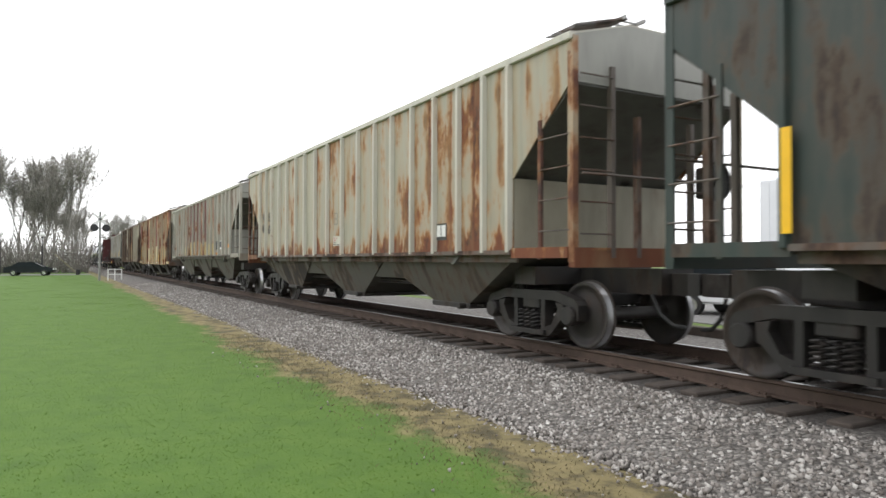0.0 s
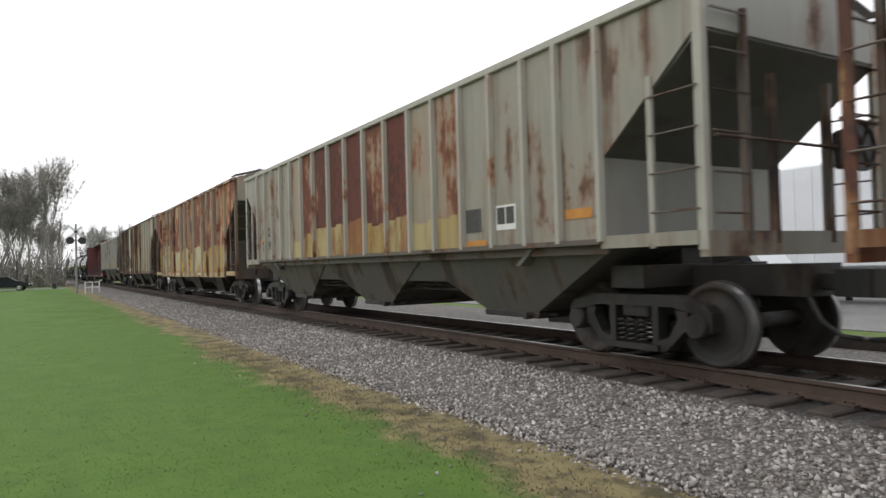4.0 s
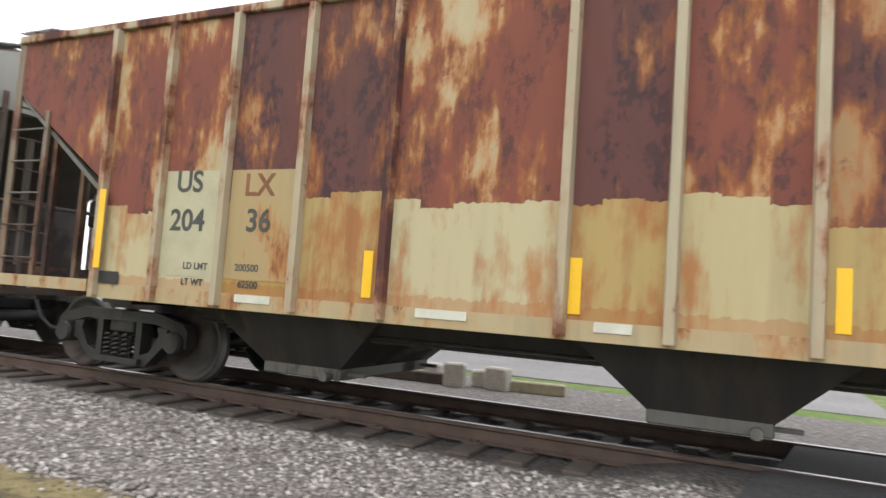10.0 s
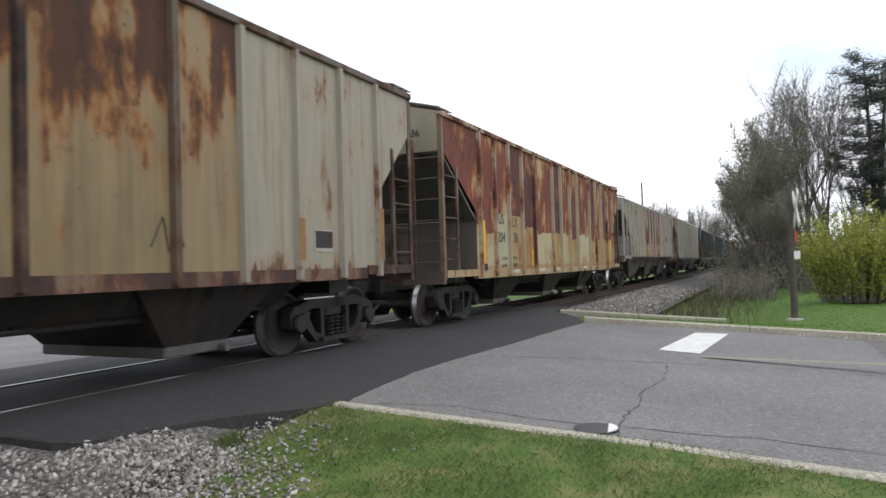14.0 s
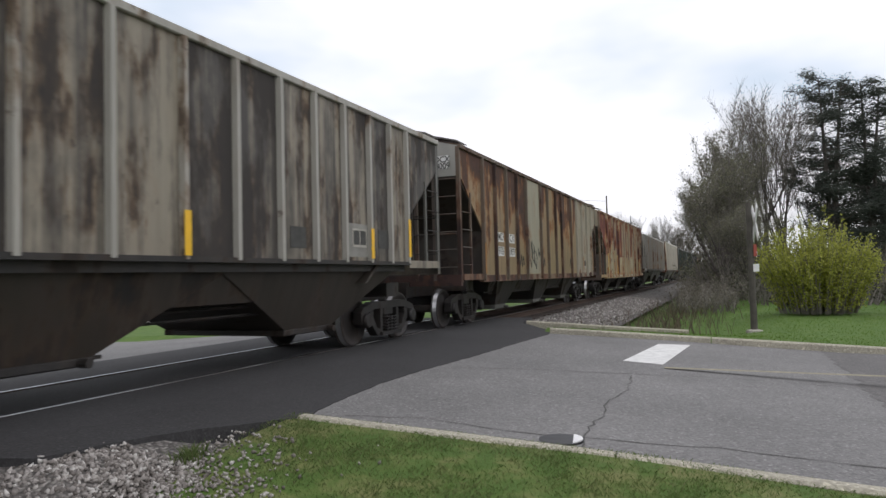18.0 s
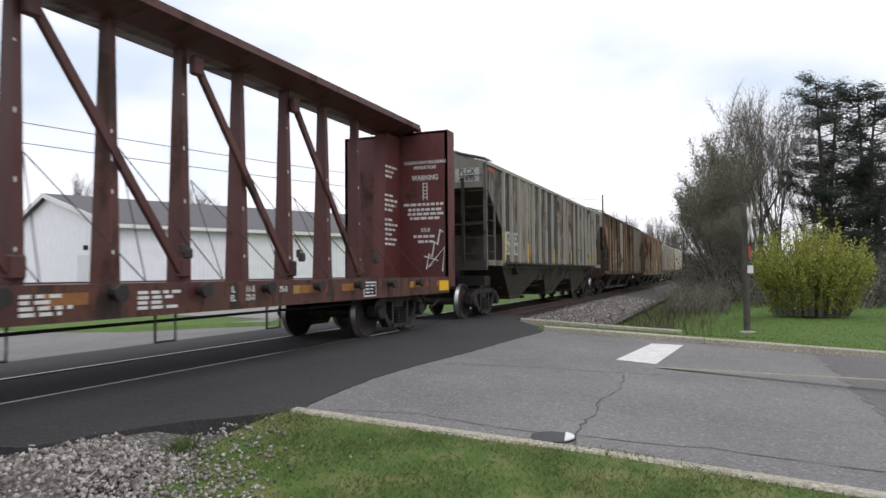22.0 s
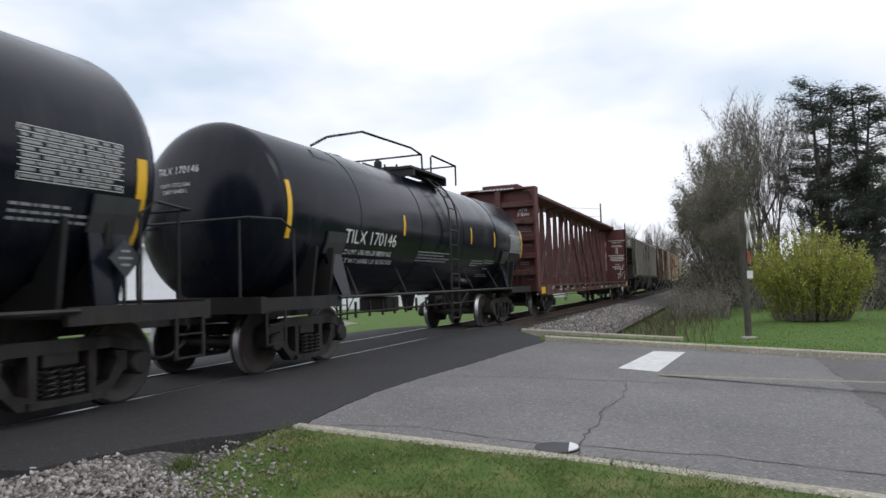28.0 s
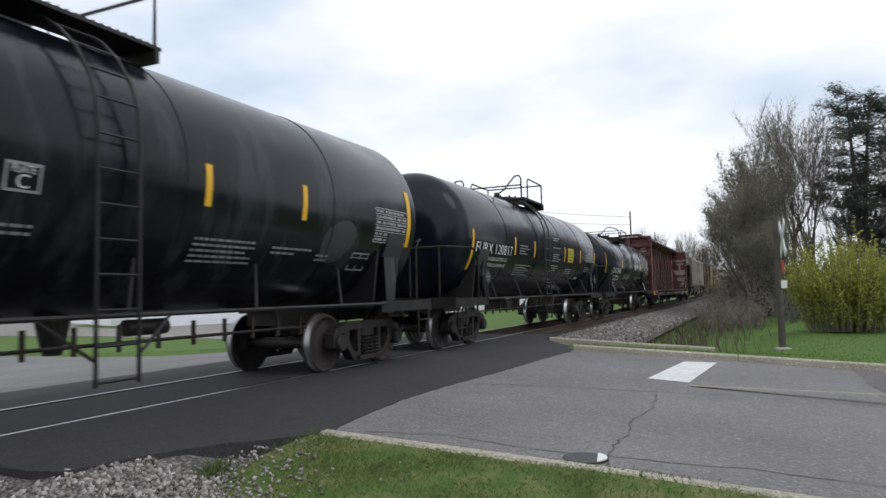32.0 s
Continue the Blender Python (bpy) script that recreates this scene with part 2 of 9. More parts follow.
def weathered(name, paint, rust_light, rust_dark, amount=0.5, seed=0.0, dirt=(0.05, 0.042, 0.036), dirt_amount=0.35, per_piece=0.3, fresh=None, fresh_top=2.3, low=None, soot=0.0, ribs=None, high=0.0):
    """Old car paint: rust in blotches that run down, orange at their edges and darker within, soot streaks; each panel a little different.
    fresh: a coat of newer paint rolled on up to about fresh_top, its edge in steps and at another height on each panel."""
    m, n, l, b = mat(name, 0.75)
    geo = n.new("ShaderNodeTexCoord").outputs["Object"]
    info = n.new("ShaderNodeObjectInfo").outputs["Random"]
    off = n.new("ShaderNodeCombineXYZ")
    l.new(maths(n, l, "MULTIPLY", info, 7.0), off.inputs["X"])
    off.inputs["Y"].default_value = seed
    add = n.new("ShaderNodeVectorMath")
    l.new(geo, add.inputs[0])
    l.new(off.outputs[0], add.inputs[1])
    vec = add.outputs[0]

    def scaled(s):
        mp = n.new("ShaderNodeMapping")
        mp.inputs["Scale"].default_value = s
        l.new(vec, mp.inputs["Vector"])
        return mp.outputs["Vector"]
    streak = noise_of(n, l, scaled((3.2, 1, 0.3)), 1.5, 5, 0.55)
    blotch = noise_of(n, l, scaled((1.5, 1, 0.75)), 1.25, 6, 0.58)
    inner = noise_of(n, l, scaled((1.9, 1, 0.6)), 1.5, 5, 0.55)
    fine = noise_of(n, l, scaled((7, 1, 2.2)), 2.2, 5, 0.6)
    grain = noise_of(n, l, geo, 60, 3)
    f = maths(n, l, "ADD", maths(n, l, "MULTIPLY", streak, 0.28), maths(n, l, "MULTIPLY", blotch, 0.72))
    f = maths(n, l, "ADD", f, maths(n, l, "MULTIPLY", maths(n, l, "SUBTRACT", info, 0.5), per_piece * 0.5))
    f = maths(n, l, "ADD", f, maths(n, l, "MULTIPLY", maths(n, l, "SUBTRACT", fine, 0.5), 0.12))
    beside = None
    if ribs:
        # water runs down along both sides of each rib
        sr = n.new("ShaderNodeSeparateXYZ")
        l.new(geo, sr.inputs[0])
        out = maths(n, l, "SUBTRACT", maths(n, l, "MULTIPLY", maths(n, l, "ABSOLUTE", sr.outputs["X"]), 1.0 / ribs[0]), 0.47)
        bay = maths(n, l, "FRACT", maths(n, l, "ADD", 4.0, maths(n, l, "MULTIPLY", maths(n, l, "MULTIPLY", out, 1 / 0.97), maths(n, l, "ADD", 1.0, maths(n, l, "MULTIPLY", out, 0.0259)))))
        beside = maths(n, l, "POWER", maths(n, l, "MULTIPLY", maths(n, l, "ABSOLUTE", maths(n, l, "SUBTRACT", bay, 0.5)), 2.0), 5.0)
        f = maths(n, l, "ADD", f, maths(n, l, "MULTIPLY", maths(n, l, "MULTIPLY", beside, streak), ribs[1]))
    if low:
        # rust that has gathered along the bottom edge and creeps up
        sz = n.new("ShaderNodeSeparateXYZ")
        l.new(geo, sz.inputs[0])
        up = maths(n, l, "MULTIPLY", maths(n, l, "SUBTRACT", low, sz.outputs["Z"]), 1.6)
        f = maths(n, l, "ADD", f, maths(n, l, "MULTIPLY", maths(n, l, "MAXIMUM", up, 0.0), maths(n, l, "MULTIPLY", fine, 0.55)))
    if high:
        # rust that starts under the roof and thins out downwards
        sh = n.new("ShaderNodeSeparateXYZ")
        l.new(geo, sh.inputs[0])
        f = maths(n, l, "ADD", f, maths(n, l, "MULTIPLY", maths(n, l, "SUBTRACT", sh.outputs["Z"], 2.5), high))
    t = 0.74 - 0.42 * amount
    rusty = ramp(n, l, f, (t - 0.025, grey(0)), (t + 0.045, grey(1)))
    halo = ramp(n, l, f, (t - 0.13, grey(0)), (t - 0.05, grey(0.4)), (t, grey(0.95)))
    body = ramp(n, l, f, (t + 0.01, grey(0)), (t + 0.10, grey(1)))
    deep = ramp(n, l, maths(n, l, "ADD", inner, maths(n, l, "MULTIPLY", maths(n, l, "SUBTRACT", info, 0.5), per_piece * 0.8)), (0.43, grey(0)), (0.57, grey(0.95)))
    lo = tuple(c * 0.72 for c in paint)
    pc = ramp(n, l, streak, (0.32, lo), (0.62, paint))
    stain = tuple(0.6 * p + 0.4 * r for p, r in zip(paint, rust_light))
    col = mixed(n, l, halo, pc, stain)
    rust = mixed(n, l, body, rust_light, mixed(n, l, deep, rust_dark, tuple(c * k for c, k in zip(rust_dark, (0.45, 0.6, 0.8)))))
    col = mixed(n, l, rusty, col, rust)
    scab = noise_of(n, l, scaled((5, 1, 3.4)), 1.5, 6, 0.7)
    specks = ramp(n, l, maths(n, l, "MULTIPLY", maths(n, l, "ADD", scab, f), 0.5), (t * 0.5 + 0.285, grey(0)), (t * 0.5 + 0.325, grey(0.75)))
    col = mixed(n, l, specks, col, rust_dark)
    if fresh:
        sep = n.new("ShaderNodeSeparateXYZ")
        l.new(geo, sep.inputs[0])
        snap = n.new("ShaderNodeVectorMath")
        snap.operation = "SNAP"
        snap.inputs[1].default_value = (0.33, 10, 100)
        l.new(vec, snap.inputs[0])
        edge = n.new("ShaderNodeTexWhiteNoise")
        l.new(snap.outputs[0], edge.inputs["Vector"])
        wob = noise_of(n, l, scaled((14, 1, 0.5)), 1.3, 2)
        top = maths(n, l, "ADD", maths(n, l, "MULTIPLY", info, 0.30), maths(n, l, "MULTIPLY", edge.outputs["Value"], 0.12))
        top = maths(n, l, "ADD", top, maths(n, l, "MULTIPLY", wob, 0.06))
        top = maths(n, l, "ADD", top, fresh_top - 0.3)
        on = maths(n, l, "LESS_THAN", sep.outputs["Z"], top)
        tan = tuple(c * k for c, k in zip(fresh, (0.92, 0.80, 0.58)))
        tint = ramp(n, l, info, (0.0, fresh), (0.3, fresh), (0.36, tan), (0.55, tan), (0.6, fresh), (0.82, fresh), (0.9, tuple(c * k for c, k in zip(fresh, (0.8, 0.55, 0.32)))))
        worn = ramp(n, l, f, (t + 0.10, grey(0)), (t + 0.2, grey(0.8)))
        newer = mixed(n, l, worn, tint, rust_light)
        skirt = maths(n, l, "LESS_THAN", sep.outputs["Z"], maths(n, l, "ADD", 1.08, maths(n, l, "MULTIPLY", fine, 0.16)))
        newer = mixed(n, l, maths(n, l, "MULTIPLY", skirt, 0.45), newer, rust_light)
        col = mixed(n, l, on, col, newer)
    sooty = ramp(n, l, streak, (0.48, grey(0)), (0.68, grey(dirt_amount)))
    col = mixed(n, l, sooty, col, dirt)
    if soot:
        # long soot runs, heavy on some panels and thin on others
        runs = noise_of(n, l, scaled((4.5, 1, 0.16)), 1.4, 6, 0.62)
        mottle = noise_of(n, l, scaled((2.4, 1, 1.3)), 1.6, 6, 0.65)
        heavy = maths(n, l, "ADD", maths(n, l, "ADD", maths(n, l, "MULTIPLY", runs, 0.65), maths(n, l, "MULTIPLY", mottle, 0.35)), maths(n, l, "MULTIPLY", maths(n, l, "SUBTRACT", info, 0.5), 0.34))
        if beside is not None:
            heavy = maths(n, l, "ADD", heavy, maths(n, l, "MULTIPLY", beside, 0.13))
        col = mixed(n, l, ramp(n, l, heavy, (0.41, grey(0)), (0.50, grey(soot * 0.55)), (0.60, grey(soot))), col, dirt)
    l.new(col, b.inputs["Base Color"])
    l.new(mixed(n, l, rusty, grey(0.55), grey(0.9)), b.inputs["Roughness"])
    hgt = mixed(n, l, 0.5, rusty, grain)
    bump(n, l, b, hgt, 0.25, 0.004)
    return m


M = {}
M["truck"] = weathered("truck_steel", (0.020, 0.0185, 0.018), (0.028, 0.021, 0.0175), (0.0135, 0.0115, 0.0105), 0.45, 3.0, per_piece=0.1)
M["wheel"] = weathered("wheel_steel", (0.0440, 0.0400, 0.0384), (0.0624, 0.0440, 0.0336), (0.0336, 0.0256, 0.0216), 0.45, 5.0, per_piece=0.1)
M["tread"] = simple("polished_tread", (0.45, 0.45, 0.46), 0.35, 0.9, 0.15, 6, 0.05)
M["under"] = weathered("underframe_steel", (0.026, 0.024, 0.023), (0.042, 0.027, 0.018), (0.0175, 0.013, 0.0105), 0.45, 8.0, per_piece=0.1)
M["grime"] = weathered("grimy_grey_sheet", (0.105, 0.102, 0.09), (0.1, 0.07, 0.045), (0.05, 0.038, 0.03), 0.42, 12.0, dirt_amount=0.6)
M["reflector"] = simple("yellow_reflective_tape", (0.85, 0.50, 0.02), 0.4, 0, 0.06, 5, 0.02)
M["white_mark"] = simple("white_stencil_paint", (0.72, 0.72, 0.70), 0.7, 0, 0.15, 9, 0.0)
M["black_mark"] = simple("faded_black_stencil_paint", (0.06, 0.06, 0.055), 0.7, 0, 0.3, 9, 0.0)
M["hose"] = simple("black_rubber_hose", (0.02, 0.02, 0.02), 0.6)
M["steel_grey"] = simple("galvanised_steel", (0.30, 0.30, 0.29), 0.55, 0.3)

# ---- ground, track, road ----
ROAD_X0, ROAD_X1 = 5.68, 15.1


def road_z(y):
    a = abs(y)
    pts = ((0, -0.012), (1.9, -0.015), (3.0, -0.10), (6.0, -0.25), (9.0, -0.44), (14.0, -0.58), (40.0, -0.6))
    for (p, q), (r, s) in zip(pts, pts[1:]):
        if a <= r:
            return q + (s - q) * (a - p) / (r - p)
    return -0.6


def step(a, b, x):
    t = max(0.0, min(1.0, (x - a) / (b - a)))
    return t * t * (3 - 2 * t)


def ground_z(x, y):
    base = -0.47
    if y > 0:
        base = -0.42
    # dry ditch beside the track beyond the road
    if 17 < x < 120 and -9 < y < -2.2:
        base -= 0.35 * step(17, 24, x) * step(-9, -6.5, y) * step(-2.2, -3.6, y)
    d = max(ROAD_X0 - x, x - ROAD_X1, 0)
    if d < 5 and abs(y) < 40:
        k = step(0.0, 4.5, d)
        base = (road_z(y) + (0.015 if x < 10 else 0.10)) * (1 - k) + base * k
    if d <= 0 and abs(y) < 200:
        base = road_z(y) - 0.12
    if abs(y) < 3.0 and d > 0:
        base = min(base, -0.42) - 0.1
    return base + 0.02 * noise.noise(Vector((x * 0.7, y * 0.7, 0)))


def axis_steps(lo, hi, fine_lo, fine_hi, fine):
    v = list(np.arange(fine_lo, fine_hi + 1e-6, fine))
    s, x = fine, fine_hi
    while x < hi:
        s *= 1.35
        x += s
        v.append(min(x, hi))
    s, x = fine, fine_lo
    while x > lo:
        s *= 1.35
        x -= s
        v.insert(0, max(x, lo))
    return v


def sheet(name, xs, ys, zf, material):
    vs = [(x, y, zf(x, y)) for y in ys for x in xs]
    n = len(xs)
    fs = [(j * n + i, j * n + i + 1, (j + 1) * n + i + 1, (j + 1) * n + i) for j in range(len(ys) - 1) for i in range(n - 1)]
    me = bpy.data.meshes.new(name)
    me.from_pydata(vs, [], fs)
    me.materials.append(material)
    me.polygons.foreach_set("use_smooth", [True] * len(me.polygons))
    return new(name, me)


def grass_material():
    m, n, l, b = mat("lawn_soil", 0.95)
    v = coords(n, l)
    big = noise_of(n, l, v, 0.35, 4)
    mid = noise_of(n, l, v, 2.2, 6, 0.65)
    fine = noise_of(n, l, v, 55, 3)
    green = ramp(n, l, mid, (0.3, (0.055, 0.115, 0.013)), (0.52, (0.074, 0.146, 0.016)), (0.75, (0.098, 0.168, 0.023)))
    green = mixed(n, l, ramp(n, l, fine, (0.35, grey(0)), (0.7, grey(0.16))), green, (0.062, 0.118, 0.015))
    dry = ramp(n, l, mid, (0.3, (0.052, 0.05, 0.026)), (0.44, (0.10, 0.082, 0.042)), (0.52, (0.20, 0.165, 0.075)), (0.66, (0.25, 0.205, 0.10)), (0.8, (0.10, 0.13, 0.03)))
    sep = n.new("ShaderNodeSeparateXYZ")
    l.new(coords(n, l), sep.inputs[0])
    # a worn strip along the ballast
    wob = maths(n, l, "MULTIPLY", maths(n, l, "SUBTRACT", big, 0.5), 1.6)
    wob2 = maths(n, l, "MULTIPLY", maths(n, l, "SUBTRACT", mid, 0.5), 1.3)
    yy = maths(n, l, "ADD", maths(n, l, "ADD", sep.outputs["Y"], wob), wob2)
    strip = ramp(n, l, maths(n, l, "ADD", maths(n, l, "MULTIPLY", yy, 0.06), 0.6), (0.343, grey(0)), (0.367, grey(1)), (0.80, grey(1)), (0.86, grey(0.2)))
    west = ramp(n, l, maths(n, l, "ADD", maths(n, l, "MULTIPLY", maths(n, l, "ADD", sep.outputs["X"], wob2), 0.25), 0.5), (0.6, grey(1)), (0.95, grey(0)))
    strip = mixed(n, l, 1.0, strip, west, "MULTIPLY")
    east = ramp(n, l, maths(n, l, "MULTIPLY", sep.outputs["X"], 0.1), (0.1, grey(0)), (0.2, grey(1)), (0.56, grey(1)), (0.6, grey(0.15)))
    bare = ramp(n, l, mid, (0.44, grey(0.1)), (0.62, grey(0.55)))
    strip = mixed(n, l, 1.0, strip, mixed(n, l, 1.0, east, bare, "MULTIPLY"), "LIGHTEN")
    l.new(mixed(n, l, strip, green, dry), b.inputs["Base Color"])
    bump(n, l, b, fine, 0.5, 0.02)
    return m


def gravel_material(name, lo, mid_c, hi, scale=26.0):
    m, n, l, b = mat(name, 0.9)
    v = coords(n, l)
    vor = n.new("ShaderNodeTexVoronoi")
    vor.inputs["Scale"].default_value = scale
    l.new(v, vor.inputs["Vector"])
    big = noise_of(n, l, v, 1.1, 4)
    c = ramp(n, l, vor.outputs["Color"], (0.15, lo), (0.5, mid_c), (0.85, hi))
    c = mixed(n, l, ramp(n, l, vor.outputs["Distance"], (0.3, grey(0)), (0.75, grey(0.8))), c, tuple(q * 0.35 for q in lo))
    c = mixed(n, l, ramp(n, l, big, (0.35, grey(0)), (0.75, grey(0.45))), c, tuple(q * 0.6 for q in mid_c))
    sep = n.new("ShaderNodeSeparateXYZ")
    l.new(v, sep.inputs[0])
    # darker from the track's middle out to about the tie ends
    track_dark = ramp(n, l, maths(n, l, "MULTIPLY", maths(n, l, "ADD", maths(n, l, "ABSOLUTE", sep.outputs["Y"]), big), 0.4), (0.66, grey(0.8)), (0.86, grey(0)))
    c = mixed(n, l, track_dark, c, (0.028, 0.024, 0.022))
    l.new(c, b.inputs["Base Color"])
    inv = maths(n, l, "SUBTRACT", 1.0, vor.outputs["Distance"])
    bump(n, l, b, inv, 0.9, 0.03)
    return m


def asphalt_material(name, colour, crack=True):
    m, n, l, b = mat(name, 0.9)
    v = coords(n, l)
    vor = n.new("ShaderNodeTexVoronoi")
    vor.inputs["Scale"].default_value = 48
    l.new(v, vor.inputs["Vector"])
    big = noise_of(n, l, v, 0.6, 5, 0.6)
    mid = noise_of(n, l, v, 6, 4)
    lo, hi = tuple(q * 0.72 for q in colour), tuple(q * 1.25 for q in colour)
    c = ramp(n, l, big, (0.3, lo), (0.7, hi))
    c = mixed(n, l, 0.5, c, ramp(n, l, vor.outputs["Color"], (0.1, tuple(q * 0.45 for q in colour)), (0.5, colour), (0.8, tuple(min(1, q * 1.3) for q in colour)), (0.95, tuple(min(1, q * 2.4) for q in colour))))
    c = mixed(n, l, ramp(n, l, mid, (0.5, grey(0)), (0.8, grey(0.35))), c, tuple(q * 0.7 for q in colour))
    l.new(c, b.inputs["Base Color"])
    bump(n, l, b, vor.outputs["Distance"], 0.5, 0.006)
    return m


M["grass"] = grass_material()
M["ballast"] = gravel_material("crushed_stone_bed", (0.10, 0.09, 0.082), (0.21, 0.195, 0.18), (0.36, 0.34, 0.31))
M["road"] = asphalt_material("worn_grey_asphalt", (0.182, 0.178, 0.174))
M["old_road"] = asphalt_material("older_dark_asphalt", (0.135, 0.13, 0.126))
M["fresh_asphalt"] = asphalt_material("fresh_black_asphalt", (0.036, 0.035, 0.036))
M["concrete"] = asphalt_material("weathered_concrete", (0.36, 0.345, 0.30))
M["path"] = asphalt_material("speckled_grey_path", (0.25, 0.24, 0.22))
M["kerb"] = asphalt_material("pale_kerb_concrete", (0.40, 0.375, 0.30))
M["road_paint"] = simple("worn_white_road_paint", (0.68, 0.68, 0.66), 0.8, 0, 0.2, 7, 0.2)
M["yellow_paint"] = simple("worn_yellow_road_paint", (0.265, 0.24, 0.16), 0.8, 0, 0.3, 7, 0.2)
M["tie"] = simple("creosoted_timber", (0.060, 0.048, 0.040), 0.9, 0, 0.45, 6, 0.5, 60)
M["rail"] = simple("rusty_rail_steel", (0.085, 0.058, 0.045), 0.8, 0.2, 0.3, 4)
M["rail_top"] = simple("polished_rail_head", (0.45, 0.45, 0.46), 0.36, 0.95, 0.1, 4, 0.03)
M["crack"] = simple("crack_filler", (0.085, 0.083, 0.078), 0.9)

ground = tagged(sheet("ground", axis_steps(-1500, 1500, -22, 26, 0.5), axis_steps(-1500, 1500, -14, 14, 0.4), ground_z, M["grass"]), "mown green lawn with a worn dry strip beside the ballast", kind="structure")


def bed_z(y):
    a = abs(y)
    return -0.21 if a < 1.45 else -0.21 - 0.29 * min(1, ((a - 1.45) / 1.95)) ** 1.1


def bed_here(x, y):
    h = bed_z(y)
    # the bed rises to the asphalt at the crossing
    k = max(0.0, min(1.0, (x - 2.2) / 1.4)) * (1 if x < 6 else 0)
    h += k * max(0.0, min(0.26, road_z(y) - 0.035 - h))
    # and to the footpath's asphalt
    q = step(-1.4, -0.3, x) * step(3.3, 2.0, x)
    if q > 0 and y < 0:
        flush = -0.045 - 0.12 * step(-0.9, -2.1, y) if y > -2.05 else -0.165 - 0.31 * step(-2.0, -3.8, y)
        h += q * max(0.0, flush - h)
    return h


def ballast_bed():
    xs = [x for x in axis_steps(-700, 700, -20, 24, 0.35)]
    ys = [-3.6, -3.3, -3.0, -2.6, -2.2, -1.8, -1.45, -1.0, -0.5, 0, 0.5, 1.0, 1.45, 1.8, 2.3, 2.9, 3.6]
    def z(x, y):
        h = bed_here(x, y) + 0.022 * noise.noise(Vector((x * 1.7, y * 1.7, 3)))
        if ROAD_X0 - 0.9 < x < ROAD_X1 + 1.2:
            h = min(h, road_z(y) - 0.13)
        if abs(y) > 3.2:
            h -= 0.12
        return h
    return tagged(sheet("ballast", xs, ys, z, M["ballast"]), "grey crushed-stone ballast bed under the track", kind="structure")


ballast = ballast_bed()


def track_rails():
    for s in (-1, 1):
        y = s * 0.755
        bm = bmesh.new()
        prof = [(y - 0.07, -0.172), (y + 0.07, -0.172), (y + 0.07, -0.158), (y + 0.011, -0.14), (y + 0.011, -0.05), (y + 0.035, -0.036), (y + 0.035, -0.006), (y + 0.028, 0), (y - 0.028, 0), (y - 0.035, -0.006), (y - 0.035, -0.036), (y - 0.011, -0.05), (y - 0.011, -0.14), (y - 0.07, -0.158)]
        top = thing("rail", "rusty steel rail with a polished head", "rail", None, "rails of the track")
        prism(bm, prof[:6] + prof[10:], "x", -700, 700)
        part("web", tidy(bm), M["rail"], top)
        bm = bmesh.new()
        prism(bm, prof[5:11], "x", -700, 700)
        me = bpy.data.meshes.new("head")
        tidy(bm).to_mesh(me)
        bm.free()
        me.materials.append(M["rail"])
        me.materials.append(M["rail_top"])
        for p in me.polygons:
            if p.normal.z > 0.9 and p.center.z > -0.004:
                p.material_index = 1
        part_of("head", me, None, top)


track_rails()


def slab(name, outline, zf, depth, material, label, cell=0.8):
    """A paved area with thickness that follows the road's height; outline runs along x0..x1 by rows of y."""
    bm = bmesh.new()
    top, bot = [], []
    for y, x0, x1 in outline:
        top.append([bm.verts.new((x0 + (x1 - x0) * i / 8, y, zf(x0 + (x1 - x0) * i / 8, y))) for i in range(9)])
        bot.append([bm.verts.new((x0 + (x1 - x0) * i / 8, y, zf(x0 + (x1 - x0) * i / 8, y) - depth)) for i in (0, 8)])
    for r, q in zip(top, top[1:]):
        for i in range(8):
            bm.faces.new((r[i], r[i + 1], q[i + 1], q[i]))
    for k in range(len(top) - 1):
        bm.faces.new((top[k][0], top[k + 1][0], bot[k + 1][0], bot[k][0]))
        bm.faces.new((top[k][8], bot[k][1], bot[k + 1][1], top[k + 1][8]))
    for k in (0, -1):
        bm.faces.new([*top[k], bot[k][1], bot[k][0]])
    me = bpy.data.meshes.new(name)
    tidy(bm).to_mesh(me)
    bm.free()
    me.materials.append(material)
    return tagged(new(name, me), label, kind="structure")


def wav(y, a=0.05):
    return a * noise.noise(Vector((y * 2.3, 1.7, 0)))


ROAD_YS = [-60, -40, -25, -18, -14, -11, -9, -7.5, -6, -5, -4, -3.4, -2.9]
slab("road", [(y, ROAD_X0, ROAD_X1) for y in ROAD_YS], lambda x, y: road_z(y), 0.1, M["road"], "worn grey asphalt road with cracks")
slab("road", [(y, ROAD_X0 - 3.5 * step(4, 9, y), ROAD_X1 + 7 * step(4, 9, y)) for y in (3.0, 4, 5, 6, 7, 9, 12, 18, 30, 60)], lambda x, y: road_z(y) - 0.02, 0.1, M["road"], "pale worn asphalt road beyond the track")
EDGE = ((3.3, -1.1), (3.4, -2.1), (3.54, -2.33), (4.1, -2.48), (4.72, -2.72), (5.05, -2.94), (5.6, -3.31), (6.1, -3.21), (6.8, -3.12), (7.5, -3.07), (8.5, -3.06), (9.5, -3.12), (10.4, -3.18), (11.5, -3.23), (13.0, -3.27), (14.9, -3.38), (15.6, -3.3), (16.4, -2.7), (17.2, -2.1), (19.0, -1.9))


